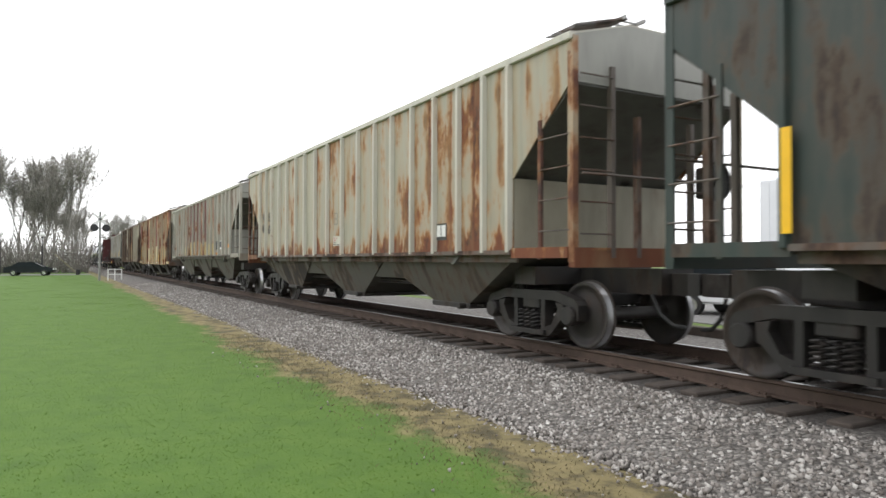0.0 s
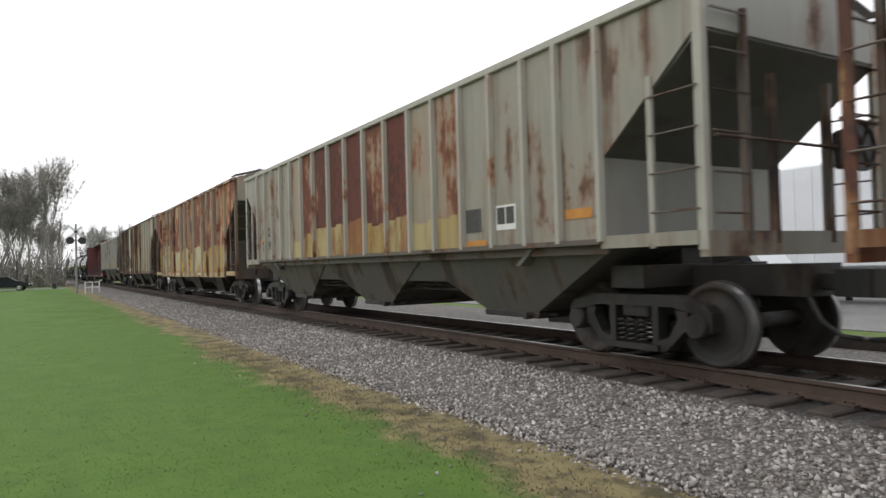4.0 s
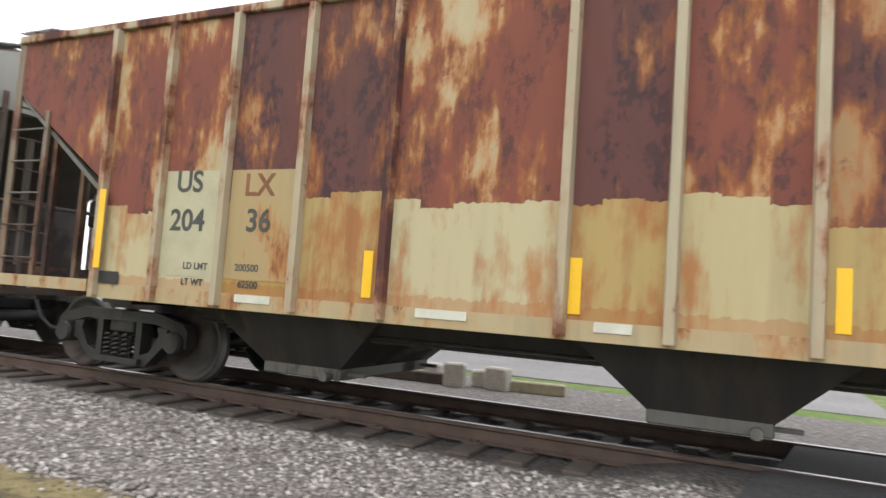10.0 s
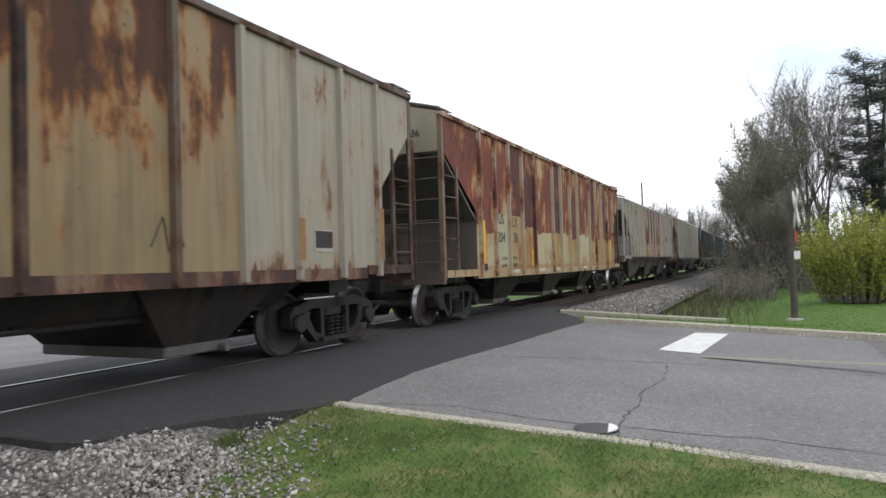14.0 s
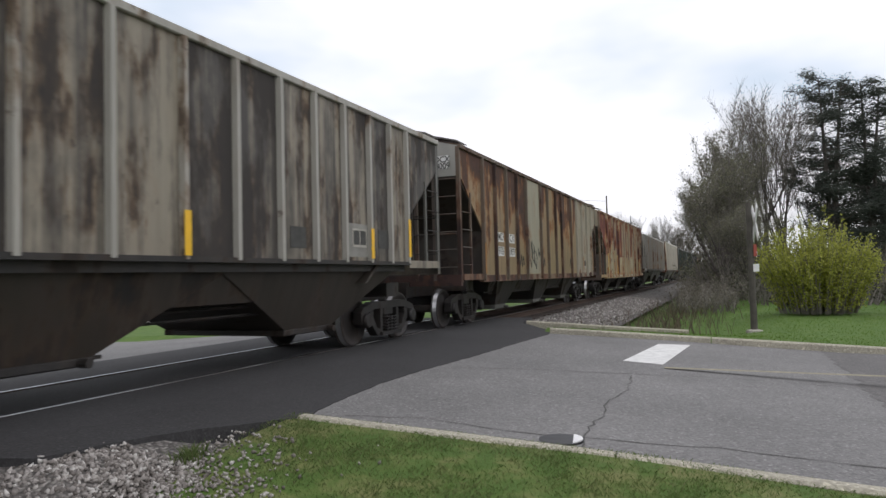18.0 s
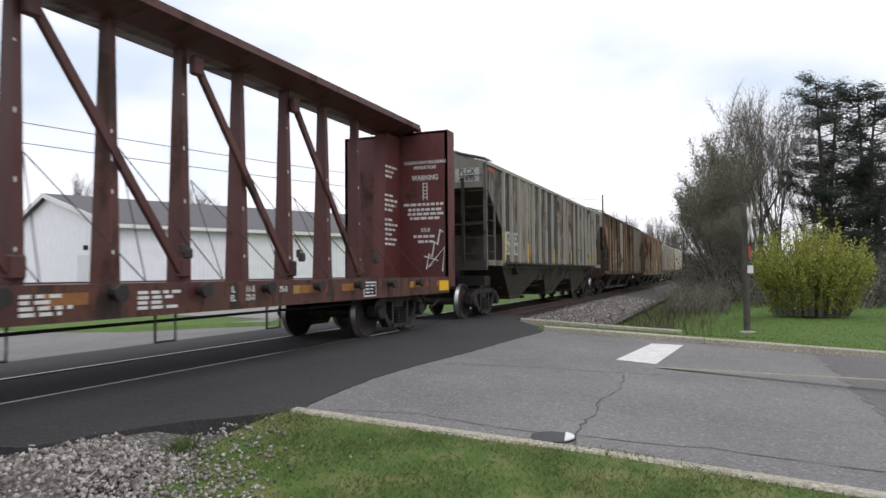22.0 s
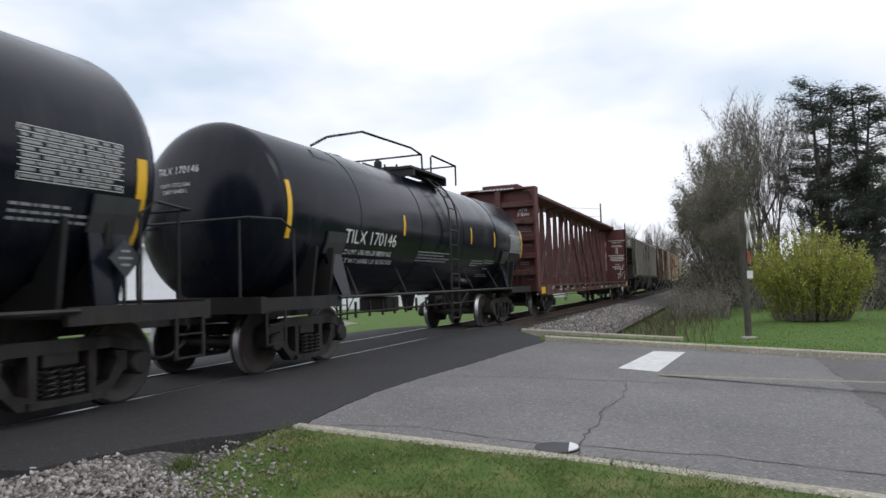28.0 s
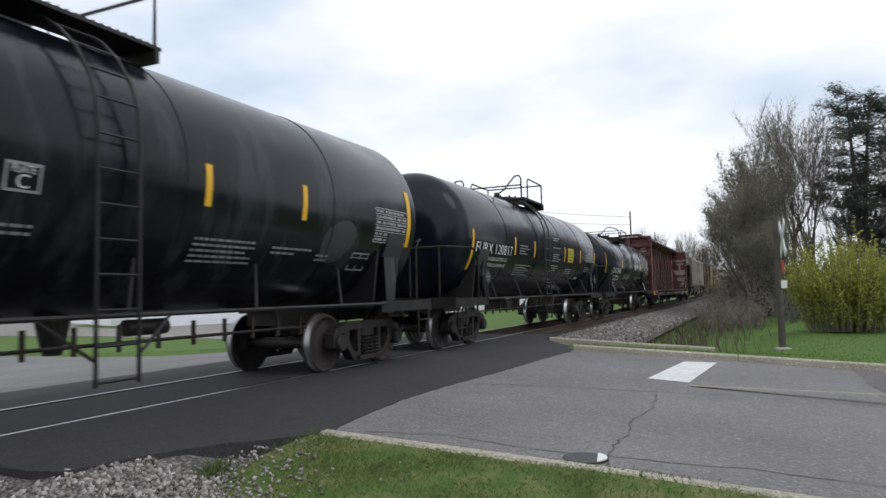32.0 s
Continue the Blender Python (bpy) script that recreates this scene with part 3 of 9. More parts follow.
def crossing_apron():
    """The fresh asphalt on the near side of the rails: its outer edge is ragged and bulges over the road."""
    bm = bmesh.new()
    xs = list(np.arange(3.3, 19.01, 0.12))
    ex, ey = [p[0] for p in EDGE], [p[1] for p in EDGE]
    rows = []
    for x in xs:
        y0 = float(np.interp(x, ex, ey)) + 0.035 * noise.noise(Vector((x * 3.1, 0, 9))) + 0.015 * noise.noise(Vector((x * 11.0, 4, 0)))
        col = []
        for k in range(9):
            y = y0 + (-0.80 - y0) * k / 8
            z = road_z(y) + 0.012 - 0.02 * step(5.6, 3.4, x) * step(-1.0, -2.2, y)
            col.append(bm.verts.new((x, y, z)))
        col.append(bm.verts.new((x, y0 - 0.02, road_z(y0) - 0.14)))
        rows.append(col)
    for p, q in zip(rows, rows[1:]):
        for k in range(8):
            bm.faces.new((p[k], q[k], q[k + 1], p[k + 1]))
        bm.faces.new((p[9], q[9], q[0], p[0]))
    me = bpy.data.meshes.new("crossing")
    tidy(bm).to_mesh(me)
    bm.free()
    me.materials.append(M["fresh_asphalt"])
    tagged(new("crossing", me), "fresh black asphalt of the level crossing", kind="structure")


crossing_apron()
slab("crossing", [(-0.645, 3.7, 19), (-0.2, 3.9, 19), (0.3, 4.0, 19), (0.64, 4.1, 19)], lambda x, y: -0.006, 0.12, M["fresh_asphalt"], "fresh black asphalt between the rails of the crossing")
slab("crossing", [(0.80, 4.1, 19), (1.6, 4.2, 19), (2.4, 4.4, 18.5), (3.02, 4.8, 18)], lambda x, y: road_z(y) + 0.004, 0.12, M["fresh_asphalt"], "fresh black asphalt beyond the rails of the crossing")
slab("walkway", [(-2.05, -0.25 , 1.95), (-1.7, -0.1, 1.95), (-1.2, 0.02, 2.0), (-0.80, 0.1, 2.05)], lambda x, y: -0.012 - 0.12 * step(-0.9, -2.1, y), 0.15, M["fresh_asphalt"], "black asphalt patch of the footpath crossing")
slab("walkway", [(-0.645, 0.2, 2.0), (0, 0.3, 2.1), (0.64, 0.4, 2.1)], lambda x, y: -0.01, 0.15, M["fresh_asphalt"], "black asphalt patch between the rails")
slab("walkway", [(-30, 0.1, 1.5), (-15, 0.1, 1.5), (-6, 0.1, 1.5), (-4, 0.08, 1.52), (-3, 0.08, 1.55), (-2.0, 0.05, 1.6)], lambda x, y: -0.14 - 0.31 * step(-2.0, -3.8, y) + 0.012, 0.1, M["path"], "worn pale concrete footpath")


slab("gravel_strip", [(2.7, -70, 3.4), (3.6, -70, 3.4), (4.8, -70, 3.2), (6.0, -70, 2.6)], lambda x, y: -0.355 + 0.03 * noise.noise(Vector((x * 0.4, y, 5))), 0.12, M["ballast"], "grey gravel strip beyond the track")
slab("lot", [(8, 20.5, 27), (14, 21.5, 33), (20, 22.3, 36.5), (27, 22.3, 35)], lambda x, y: -0.385, 0.1, M["path"], "pale worn asphalt lot before the white building")
slab("lot", [(27, 22.3, 28.5), (34, 5, 31), (46, 5, 48), (62, 5, 60)], lambda x, y: -0.385, 0.1, M["path"], "pale worn asphalt lot beside the white building")


def kerb(x0, x1, y0, y1, n, lab, up=0.115):
    """A run of kerb stones with joints."""
    top = thing("kerb", lab, "kerb", kind="structure")
    ys = [y0 + (y1 - y0) * i / n for i in range(n + 1)]
    for a, b in zip(ys, ys[1:]):
        bm = bmesh.new()
        lo, hi = min(a, b) + 0.012, max(a, b) - 0.012
        vs = []
        for y in (lo, hi):
            z = road_z(y)
            for x, dz in ((x0, -0.15), (x1, -0.15), (x1, up - 0.025), (x1 - 0.03, up), (x0 + 0.03, up), (x0, up - 0.025)):
                vs.append(bm.verts.new((x, y, z + dz)))
        bm.faces.new(vs[:6][::-1])
        bm.faces.new(vs[6:])
        for i in range(6):
            j = (i + 1) % 6
            bm.faces.new((vs[i], vs[j], vs[6 + j], vs[6 + i]))
        part("kerb_stone", tidy(bm), M["kerb"], top)


kerb(ROAD_X0 - 0.17, ROAD_X0, -3.25, -30, 9, "pale concrete kerb beside the lawn", 0.03)
kerb(16.9, 17.03, -2.3, -6.2, 2, "thin pale concrete edging behind the verge", 0.09)
kerb(ROAD_X1, ROAD_X1 + 0.17, -3.35, -40.35, 11, "pale concrete kerb across the road", 0.12)


def painted(name, pts, material, label, cat="road marking", lift=0.006):
    bm = bmesh.new()
    quad(bm, *[(x, y, road_z(y) + lift) for x, y in pts])
    me = bpy.data.meshes.new(name)
    bm.to_mesh(me)
    bm.free()
    me.materials.append(material)
    return tagged(new(name, me), label, cat)


def old_asphalt():
    """The older, darker surface that begins at a broken edge."""
    bm = bmesh.new()
    r = random.Random(6)
    near = [bm.verts.new((x, -8.7 + r.uniform(-0.09, 0.09), road_z(-8.7) + 0.004)) for x in np.arange(6.0, 15.15, 0.22)]
    rows = [near]
    for y in (-9.0, -11, -14, -25, -60):
        rows.append([bm.verts.new((v.co.x, y, road_z(y) + 0.004)) for v in near])
    for p, q in zip(rows, rows[1:]):
        for i in range(len(near) - 1):
            bm.faces.new((p[i + 1], p[i], q[i], q[i + 1]))
    me = bpy.data.meshes.new("old_asphalt")
    bm.to_mesh(me)
    bm.free()
    me.materials.append(M["old_road"])
    tagged(new("old_asphalt", me), "older darker asphalt with a broken edge", kind="structure")


old_asphalt()
painted("stop_line", [(11.34, -5.47), (11.25, -6.1), (14.45, -6.35), (14.25, -5.76)], M["road_paint"], "worn white stop line painted on the road")
painted("centre_line", [(10.82, -6.15), (10.95, -6.15), (10.95, -30), (10.82, -30)], M["yellow_paint"], "faded yellow centre line painted on the road", lift=0.01)


def cracks():
    for pts in ([(5.72, -5.9), (6.4, -5.84), (7.0, -5.86), (7.95, -5.79), (8.7, -5.9), (9.38, -5.84), (10.05, -5.79)], [(9.3, -3.3), (9.45, -3.6), (9.75, -4.62), (10.03, -5.78), (10.3, -6.6), (10.5, -7.6), (10.6, -8.75)], [(5.85, -3.6), (6.1, -4.3), (6.0, -5.5), (6.3, -7.0), (6.35, -8.6)]):
        bm = bmesh.new()
        r = random.Random(len(pts))
        fine = []
        for (a, b), (c, d) in zip(pts, pts[1:]):
            for k in range(5):
                fine.append((a + (c - a) * k / 5 + r.uniform(-0.03, 0.03), b + (d - b) * k / 5 + r.uniform(-0.03, 0.03)))
        for p, q in zip(fine, fine[1:]):
            dx, dy = q[0] - p[0], q[1] - p[1]
            n = math.hypot(dx, dy)
            w = r.uniform(0.003, 0.012)
            ox, oy = -dy / n * w, dx / n * w
            quad(bm, *[(x, y, road_z(y) + 0.004) for x, y in ((p[0] + ox, p[1] + oy), (p[0] - ox, p[1] - oy), (q[0] - ox, q[1] - oy), (q[0] + ox, q[1] + oy))])
        me = bpy.data.meshes.new("road_crack")
        bm.to_mesh(me)
        bm.free()
        me.materials.append(M["crack"])
        tagged(new("road_crack", me), "dark open crack in the asphalt", "road crack")


cracks()

# ---- the train ----
WHEEL_R = 0.457


def way_at(t):
    """Metres that the train has gone at t."""
    gap = WAY[1][0] - WAY[0][0]
    k = max(0, min(len(WAY) - 2, int(t // gap)))
    v = [WAY[i + 1][1] - WAY[i][1] for i in range(len(WAY) - 1)]
    m0 = (v[max(k - 1, 0)] + v[k]) / 2
    m1 = (v[k] + v[min(k + 1, len(v) - 1)]) / 2
    s = (t - WAY[k][0]) / gap
    a, b = WAY[k][1], WAY[k + 1][1]
    return (2 * s ** 3 - 3 * s ** 2 + 1) * a + (s ** 3 - 2 * s ** 2 + s) * m0 + (3 * s ** 2 - 2 * s ** 3) * b + (s ** 3 - s ** 2) * m1


RIDE = 0.04      # how much higher the bodies ride than drawn
CARS = []       # (thing, place in the train)
WHEELSETS = []  # (axle, place along its car)


def make_wheel_mesh():
    bm = bmesh.new()
    # outer side at negative y; flange inside
    lathe(bm, [(-0.075, 0.10), (-0.075, 0.13), (-0.045, 0.17), (-0.028, 0.30), (-0.035, 0.385), (-0.068, 0.40), (-0.068, 0.448),
               (-0.06, 0.457), (0.035, 0.46), (0.05, 0.485), (0.066, 0.485), (0.07, 0.46), (0.07, 0.40), (0.03, 0.385), (0.0, 0.17), (0.06, 0.13), (0.06, 0.10)], "y", 40)
    tidy(bm)
    me = bpy.data.meshes.new("wheel")
    bm.to_mesh(me)
    bm.free()
    me.materials.append(M["wheel"])
    me.materials.append(M["tread"])
    for p in me.polygons:
        c = p.center
        r = math.hypot(c.x, c.z)
        p.use_smooth = True
        if 0.447 < r < 0.462 and abs(p.normal.y) < 0.5:
            p.material_index = 1
    return me


def make_axle_mesh():
    bm = bmesh.new()
    lathe(bm, [(-1.06, 0.04), (-1.06, 0.085), (-1.02, 0.10), (-0.9, 0.10), (-0.89, 0.085), (-0.6, 0.09), (0.6, 0.09), (0.89, 0.085), (0.9, 0.10), (1.02, 0.10), (1.06, 0.085), (1.06, 0.04)], "y", 16)
    for s in (-1, 1):
        for k in range(3):
            a = 2 * math.pi * k / 3
            x, z = 0.06 * math.cos(a), 0.06 * math.sin(a)
            lathe(bm, [(s * 1.055, 0.018), (s * 1.085, 0.018)], "y", 6, (x, 0, z))
    tidy(bm)
    me = bpy.data.meshes.new("axle")
    bm.to_mesh(me)
    bm.free()
    return me


def make_sideframe_mesh(wb):
    """A cast truck side frame with its windows and bearing jaws, centred over the rail, at y 0."""
    bm = bmesh.new()
    h = wb / 2
    t = 0.085
    outer = [(-h - 0.17, 0.40), (-h - 0.17, 0.60), (-h - 0.10, 0.68), (-0.62, 0.78), (0.62, 0.78), (h + 0.10, 0.68), (h + 0.17, 0.60), (h + 0.17, 0.40)]
    # top chord
    chord = outer + [(h + 0.06, 0.56), (0.60, 0.655), (-0.60, 0.655), (-h - 0.06, 0.56)]
    prism(bm, chord[:4] + [chord[4]] + chord[5:8] + [(h + 0.10, 0.40), (h + 0.10, 0.55), (0.58, 0.65), (-0.58, 0.65), (-h - 0.10, 0.55), (-h - 0.10, 0.40)], "y", -t, t)
    for s in (-1, 1):
        # tension member down to the spring seat, inner jaw, column
        prism(bm, [(s * (h - 0.14), 0.60), (s * (h - 0.14), 0.40), (s * (h - 0.20), 0.38), (s * 0.48, 0.15), (s * 0.30, 0.15), (s * 0.36, 0.26), (s * 0.52, 0.31), (s * (h - 0.27), 0.52), (s * (h - 0.30), 0.62)], "y", -t, t)
        box(bm, s * 0.33 - 0.045, s * 0.33 + 0.045, -t, t, 0.2, 0.68)
        # bearing adapter and end cap housing
        lathe(bm, [(-0.16, 0.05), (-0.16, 0.115), (-0.13, 0.135), (0.10, 0.135), (0.10, 0.05)], "y", 16, (s * h, 0, WHEEL_R))
    box(bm, -0.40, 0.40, -0.14, 0.14, 0.15, 0.22)
    tidy(bm)
    me = bpy.data.meshes.new("side_frame")
    bm.to_mesh(me)
    bm.free()
    return me


def make_spring_mesh():
    bm = bmesh.new()
    pts = []
    for k in range(40):
        a = 2 * math.pi * k / 8
        pts.append((0.055 * math.cos(a), 0.055 * math.sin(a), 0.22 + 0.27 * k / 39))
    tube(bm, pts, 0.014, 5)
    me = bpy.data.meshes.new("coil_spring")
    bm.to_mesh(me)
    bm.free()
    return me


WHEEL_ME, AXLE_ME, SPRING_ME = make_wheel_mesh(), make_axle_mesh(), make_spring_mesh()
FRAME_ME = {}


def truck(car, x, wb, mirror=False):
    """A two-axle truck under a car: side frames with springs, bolster, brake beams, two wheelsets that turn."""
    if wb not in FRAME_ME:
        FRAME_ME[wb] = make_sideframe_mesh(wb)
    for s in (-1, 1):
        f = part_of("side_frame", FRAME_ME[wb], M["truck"], car)
        f.matrix_basis = pose(x, s * 0.99, -RIDE, 0, 0, 0 if s < 0 else 180)
        for i in (-1, 0, 1):
            for j in (-1, 1):
                c = part_of("coil_spring", SPRING_ME, M["truck"], f)
                c.matrix_basis = pose(i * 0.15, j * 0.065 - 0.02, 0)
    bm = bmesh.new()
    bbox(bm, x - 0.2, x + 0.2, -1.05, 1.05, 0.47, 0.66, 0.02)
    box(bm, x - 0.26, x + 0.26, -0.3, 0.3, 0.66, 0.86)
    part("bolster", bm, M["truck"], car)
    bm = bmesh.new()
    for s in (-1, 1):
        box(bm, x + s * (wb / 2 - 0.56), x + s * (wb / 2 - 0.50), -0.8, 0.8, 0.34, 0.42)
        for q in (-0.72, 0.72):
            box(bm, x + s * (wb / 2 - 0.56), x + s * (wb / 2 - 0.455), q - 0.05, q + 0.05, 0.26, 0.52)
    part("brake_beam", bm, M["truck"], car)
    for s in (-1, 1):
        ax = part_of("axle", AXLE_ME, M["wheel"], car, smooth=True)
        ax.matrix_basis = pose(x + s * wb / 2, 0, WHEEL_R - RIDE)
        for q in (-1, 1):
            w = part_of("wheel", WHEEL_ME, None, ax)
            w.matrix_basis = pose(0, q * 0.755, 0, 0, 0, 0 if q < 0 else 180)
        WHEELSETS.append((ax, x + s * wb / 2))


def couplers(car, half_body, half_pitch, z=0.87):
    for s in (-1, 1):
        bm = bmesh.new()
        a, b = sorted((s * (half_body - 0.4), s * (half_pitch - 0.28)))
        bbox(bm, a, b, -0.09, 0.09, z - 0.09, z + 0.09, 0.02)
        prism(bm, [(s * (half_pitch - 0.32), -0.13), (s * (half_pitch - 0.02), -0.17), (s * (half_pitch + 0.10), -0.10), (s * (half_pitch + 0.02), 0.0),
                   (s * (half_pitch - 0.06), 0.02), (s * (half_pitch + 0.04), 0.15), (s * (half_pitch - 0.2), 0.16), (s * (half_pitch - 0.32), 0.12)], "z", z - 0.15, z + 0.13)
        part("coupler", tidy(bm), M["truck"], car)
        bm = bmesh.new()
        q = -0.35
        pts = [(s * (half_pitch - 0.45), q, 0.72), (s * (half_pitch - 0.35), q + 0.03, 0.48), (s * (half_pitch - 0.18), q + 0.08, 0.34), (s * (half_pitch), q + 0.12, 0.32)]
        tube(bm, pts, 0.028, 7)
        part("air_hose", bm, M["hose"], car, "black rubber air hose", smooth=True)


def hopper(name, label, place, L, zs, zt, half_pitch, truck_x, ribs, look_of, deep, z1=2.3, z2=3.45, cut=1.25, rib_w=0.085, wb=1.85, stripes=(), group="covered hopper cars", brake=1, mid=None, stripe="reflector"):
    """A covered hopper car, origin at the rail's top under its middle. look_of: materials for side, rib, end, slope, chute, fixtures."""
    car = thing(name, label, "hopper car", pose(place, 0, RIDE), group)
    side, ribm, endm, slope, chute, fix = look_of[:6]
    postm = look_of[6] if len(look_of) > 6 else ribm
    wallm = look_of[7] if len(look_of) > 7 else endm
    W, H = 1.58, L / 2
    xe = H - cut
    xs = [x for x in ribs if -xe - 0.35 < x < xe + 0.35]
    edges = [-H] + xs + [H]
    for i, (a, b) in enumerate(zip(edges, edges[1:])):
        if i == 0:
            e = max(-xe, -H)
            poly = [(min(e, b - 0.02), zs), (b, zs), (b, zt), (-H, zt), (-H, z2), (min(e, b - 0.02), z1)]
        elif i == len(edges) - 2:
            poly = [(a, zs), (max(xe, a + 0.02), zs), (max(xe, a + 0.02), z1), (H, z2), (H, zt), (a, zt)]
        else:
            poly = [(a, zs), (b, zs), (b, zt), (a, zt)]
        bm = bmesh.new()
        prism(bm, poly, "y", -W, -W + 0.02)
        inner = mid and mid[0] < (a + b) / 2 < mid[1]
        part("side_panel", tidy(bm), mid[2] if inner else side, car)
    bm = bmesh.new()
    prism(bm, [(-xe, zs), (xe, zs), (xe, z1), (H, z2), (H, zt), (-H, zt), (-H, z2), (-xe, z1)], "y", W - 0.02, W)
    part("far_side", tidy(bm), side, car)
    bm = bmesh.new()
    box(bm, -rib_w / 2, rib_w / 2, W, W + 0.07, zs, zt - 0.05)
    far_rib = bpy.data.meshes.new("rib")
    tidy(bm).to_mesh(far_rib)
    bm.free()
    far_rib.materials.append(ribm)
    for x in xs:
        part_of("rib", far_rib, None, car).matrix_basis = pose(x, 0, 0)
    for x in xs:
        bm = bmesh.new()
        prism(bm, [(x - rib_w * 0.55, -W), (x - rib_w * 0.38, -W - 0.075), (x + rib_w * 0.38, -W - 0.075), (x + rib_w * 0.55, -W)], "z", zs - (0.02 if deep else 0.13), zt - 0.07)
        part("rib", tidy(bm), ribm, car)
    # top chord, side sill
    for q in (-1, 1):
        bm = bmesh.new()
        a, b = sorted((q * (W - 0.04), q * (W + 0.05)))
        bbox(bm, -H, H, a, b, zt - 0.07, zt + 0.03, 0.012)
        part("top_chord", bm, ribm, car)
        bm = bmesh.new()
        a, b = sorted((q * (W - 0.12), q * (W + 0.06)))
        if deep:
            box(bm, -xe, xe, a, b, zs - 0.05, zs + 0.012)
            a, b = sorted((q * (W - 0.10), q * (W - 0.07)))
            box(bm, -xe, xe, a, b, zs - 0.16, zs - 0.05)
        else:
            a, b = sorted((q * (W - 0.10), q * (W + 0.008)))
            box(bm, -xe, xe, a, b, zs - 0.16, zs + 0.005)
        part("side_sill", bm, fix if deep else side, car)
    # roof with running boards and hatches
    bm = bmesh.new()
    prism(bm, [(-W, zt - 0.02), (-W + 0.02, zt + 0.03), (-0.62, zt + 0.27), (0.62, zt + 0.27), (W - 0.02, zt + 0.03), (W, zt - 0.02)], "x", -H + 0.01, H - 0.01)
    part("roof", tidy(bm), ribm, car)
    for q in (-0.62, 0.62):
        bm = bmesh.new()
        for y in (q - 0.17, q + 0.17):
            box(bm, -H - 0.1, H + 0.1, y - 0.012, y + 0.012, zt + 0.29, zt + 0.34)
        k = -H
        while k < H:
            box(bm, k, k + 0.035, q - 0.17, q + 0.17, zt + 0.31, zt + 0.33)
            k += 0.14
        for k in np.arange(-H + 0.2, H, 1.2):
            box(bm, k, k + 0.04, q - 0.15, q + 0.15, zt + 0.2, zt + 0.30)
        part("running_board", bm, M["steel_grey"], car)
    bm = bmesh.new()
    k = -H + 0.7
    while k < H - 1.2:
        bbox(bm, k, k + 1.1, -0.3, 0.3, zt + 0.24, zt + 0.33, 0.03)
        k += 1.22
    part("hatch_cover", bm, ribm, car)
    for s in (-1, 1):
        # end walkway on the roof: slats that slope to the sides
        for sg in (-1, 1):
            bm = bmesh.new()
            for i in range(14):
                y = sg * (0.75 + i * 0.06)
                z = zt + 0.31 - (abs(y) - 0.75) * 0.26
                a, b = sorted((s * (H - 0.5), s * (H + 0.05)))
                box(bm, a, b, y - 0.012, y + 0.012, z - 0.02, z + 0.02)
            for x in (H - 0.5, H - 0.22, H + 0.04):
                tube(bm, [(s * x, sg * 0.7, zt + 0.32), (s * x, sg * 1.6, zt + 0.085)], 0.014, 4)
            part("roof_walkway", bm, M["walkway_steel"], car, kind="stuff")
        # end wall top, slope sheet, lower bulkhead
        bm = bmesh.new()
        a, b = sorted((s * (H - 0.02), s * H))
        prism(bm, [(-W + 0.02, z2 - 0.05), (W - 0.02, z2 - 0.05), (W - 0.02, zt), (0.62, zt + 0.25), (-0.62, zt + 0.25), (-W + 0.02, zt)], "x", a, b)
        part("end_panel", tidy(bm), endm, car)
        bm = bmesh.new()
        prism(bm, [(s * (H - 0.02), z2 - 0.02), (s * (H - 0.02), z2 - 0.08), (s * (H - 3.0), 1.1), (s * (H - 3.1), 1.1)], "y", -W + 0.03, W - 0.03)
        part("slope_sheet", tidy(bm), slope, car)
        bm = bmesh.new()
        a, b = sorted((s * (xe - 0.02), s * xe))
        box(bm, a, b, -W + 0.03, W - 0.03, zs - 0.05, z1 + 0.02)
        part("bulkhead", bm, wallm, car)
        # end sill, deck and stub sill
        bm = bmesh.new()
        a, b = sorted((s * (H - 0.08), s * (H + 0.03)))
        box(bm, a, b, -W, W, zs - 0.22, zs + 0.03)
        a, b = sorted((s * xe, s * (H - 0.08)))
        part("end_sill", bm, side, car)
        for q in (-1, 1):
            bm = bmesh.new()
            c, d = sorted((q * (W - 0.02), q * (W + 0.03)))
            box(bm, a, b, c, d, zs - 0.1, zs + 0.04)
            part("end_sill_rail", bm, side, car)
        bm = bmesh.new()
        a, b = sorted((s * (xe - 1.4), s * (H + 0.22)))
        box(bm, a, b, -0.3, 0.3, 0.72, 1.06)
        a, b = sorted((s * (truck_x - 0.25), s * (truck_x + 0.25)))
        box(bm, a, b, -1.15, 1.15, 0.82, min(1.08, zs - 0.02))
        part("stub_sill", bm, M["under"], car)
        # corner posts, ladder stile, rungs, braces
        for q in (-1, 1):
            bm = bmesh.new()
            x, y = s * (H - 0.045), q * (W - 0.04)
            box(bm, x - 0.05, x + 0.05, y - 0.012 + q * 0.035, y + 0.012 + q * 0.035, zs - 0.15, zt - 0.02)
            x2 = s * (H - 0.0)
            box(bm, x2 - 0.012, x2 + 0.012, y - 0.05, y + 0.035, zs - 0.15, zt - 0.02)
            part("corner_post", bm, postm, car)
            bm = bmesh.new()
            x = s * (H - 0.66)
            zc = z2 - (0.66 / cut) * (z2 - z1)
            box(bm, x - 0.035, x + 0.035, q * (W - 0.0) - 0.02, q * (W - 0.0) + 0.02, zs - 0.12, zc + 0.15)
            part("ladder_stile", bm, postm, car)
            n = 5
            for i in range(n):
                z = zs + 0.25 + i * 0.4
                if z > zc:
                    break
                bm = bmesh.new()
                tube(bm, [(s * (H - 0.05), q * (W + 0.03), z), (s * (H - 0.66), q * (W + 0.03), z)], 0.012, 5)
                part("rung", bm, fix, car)
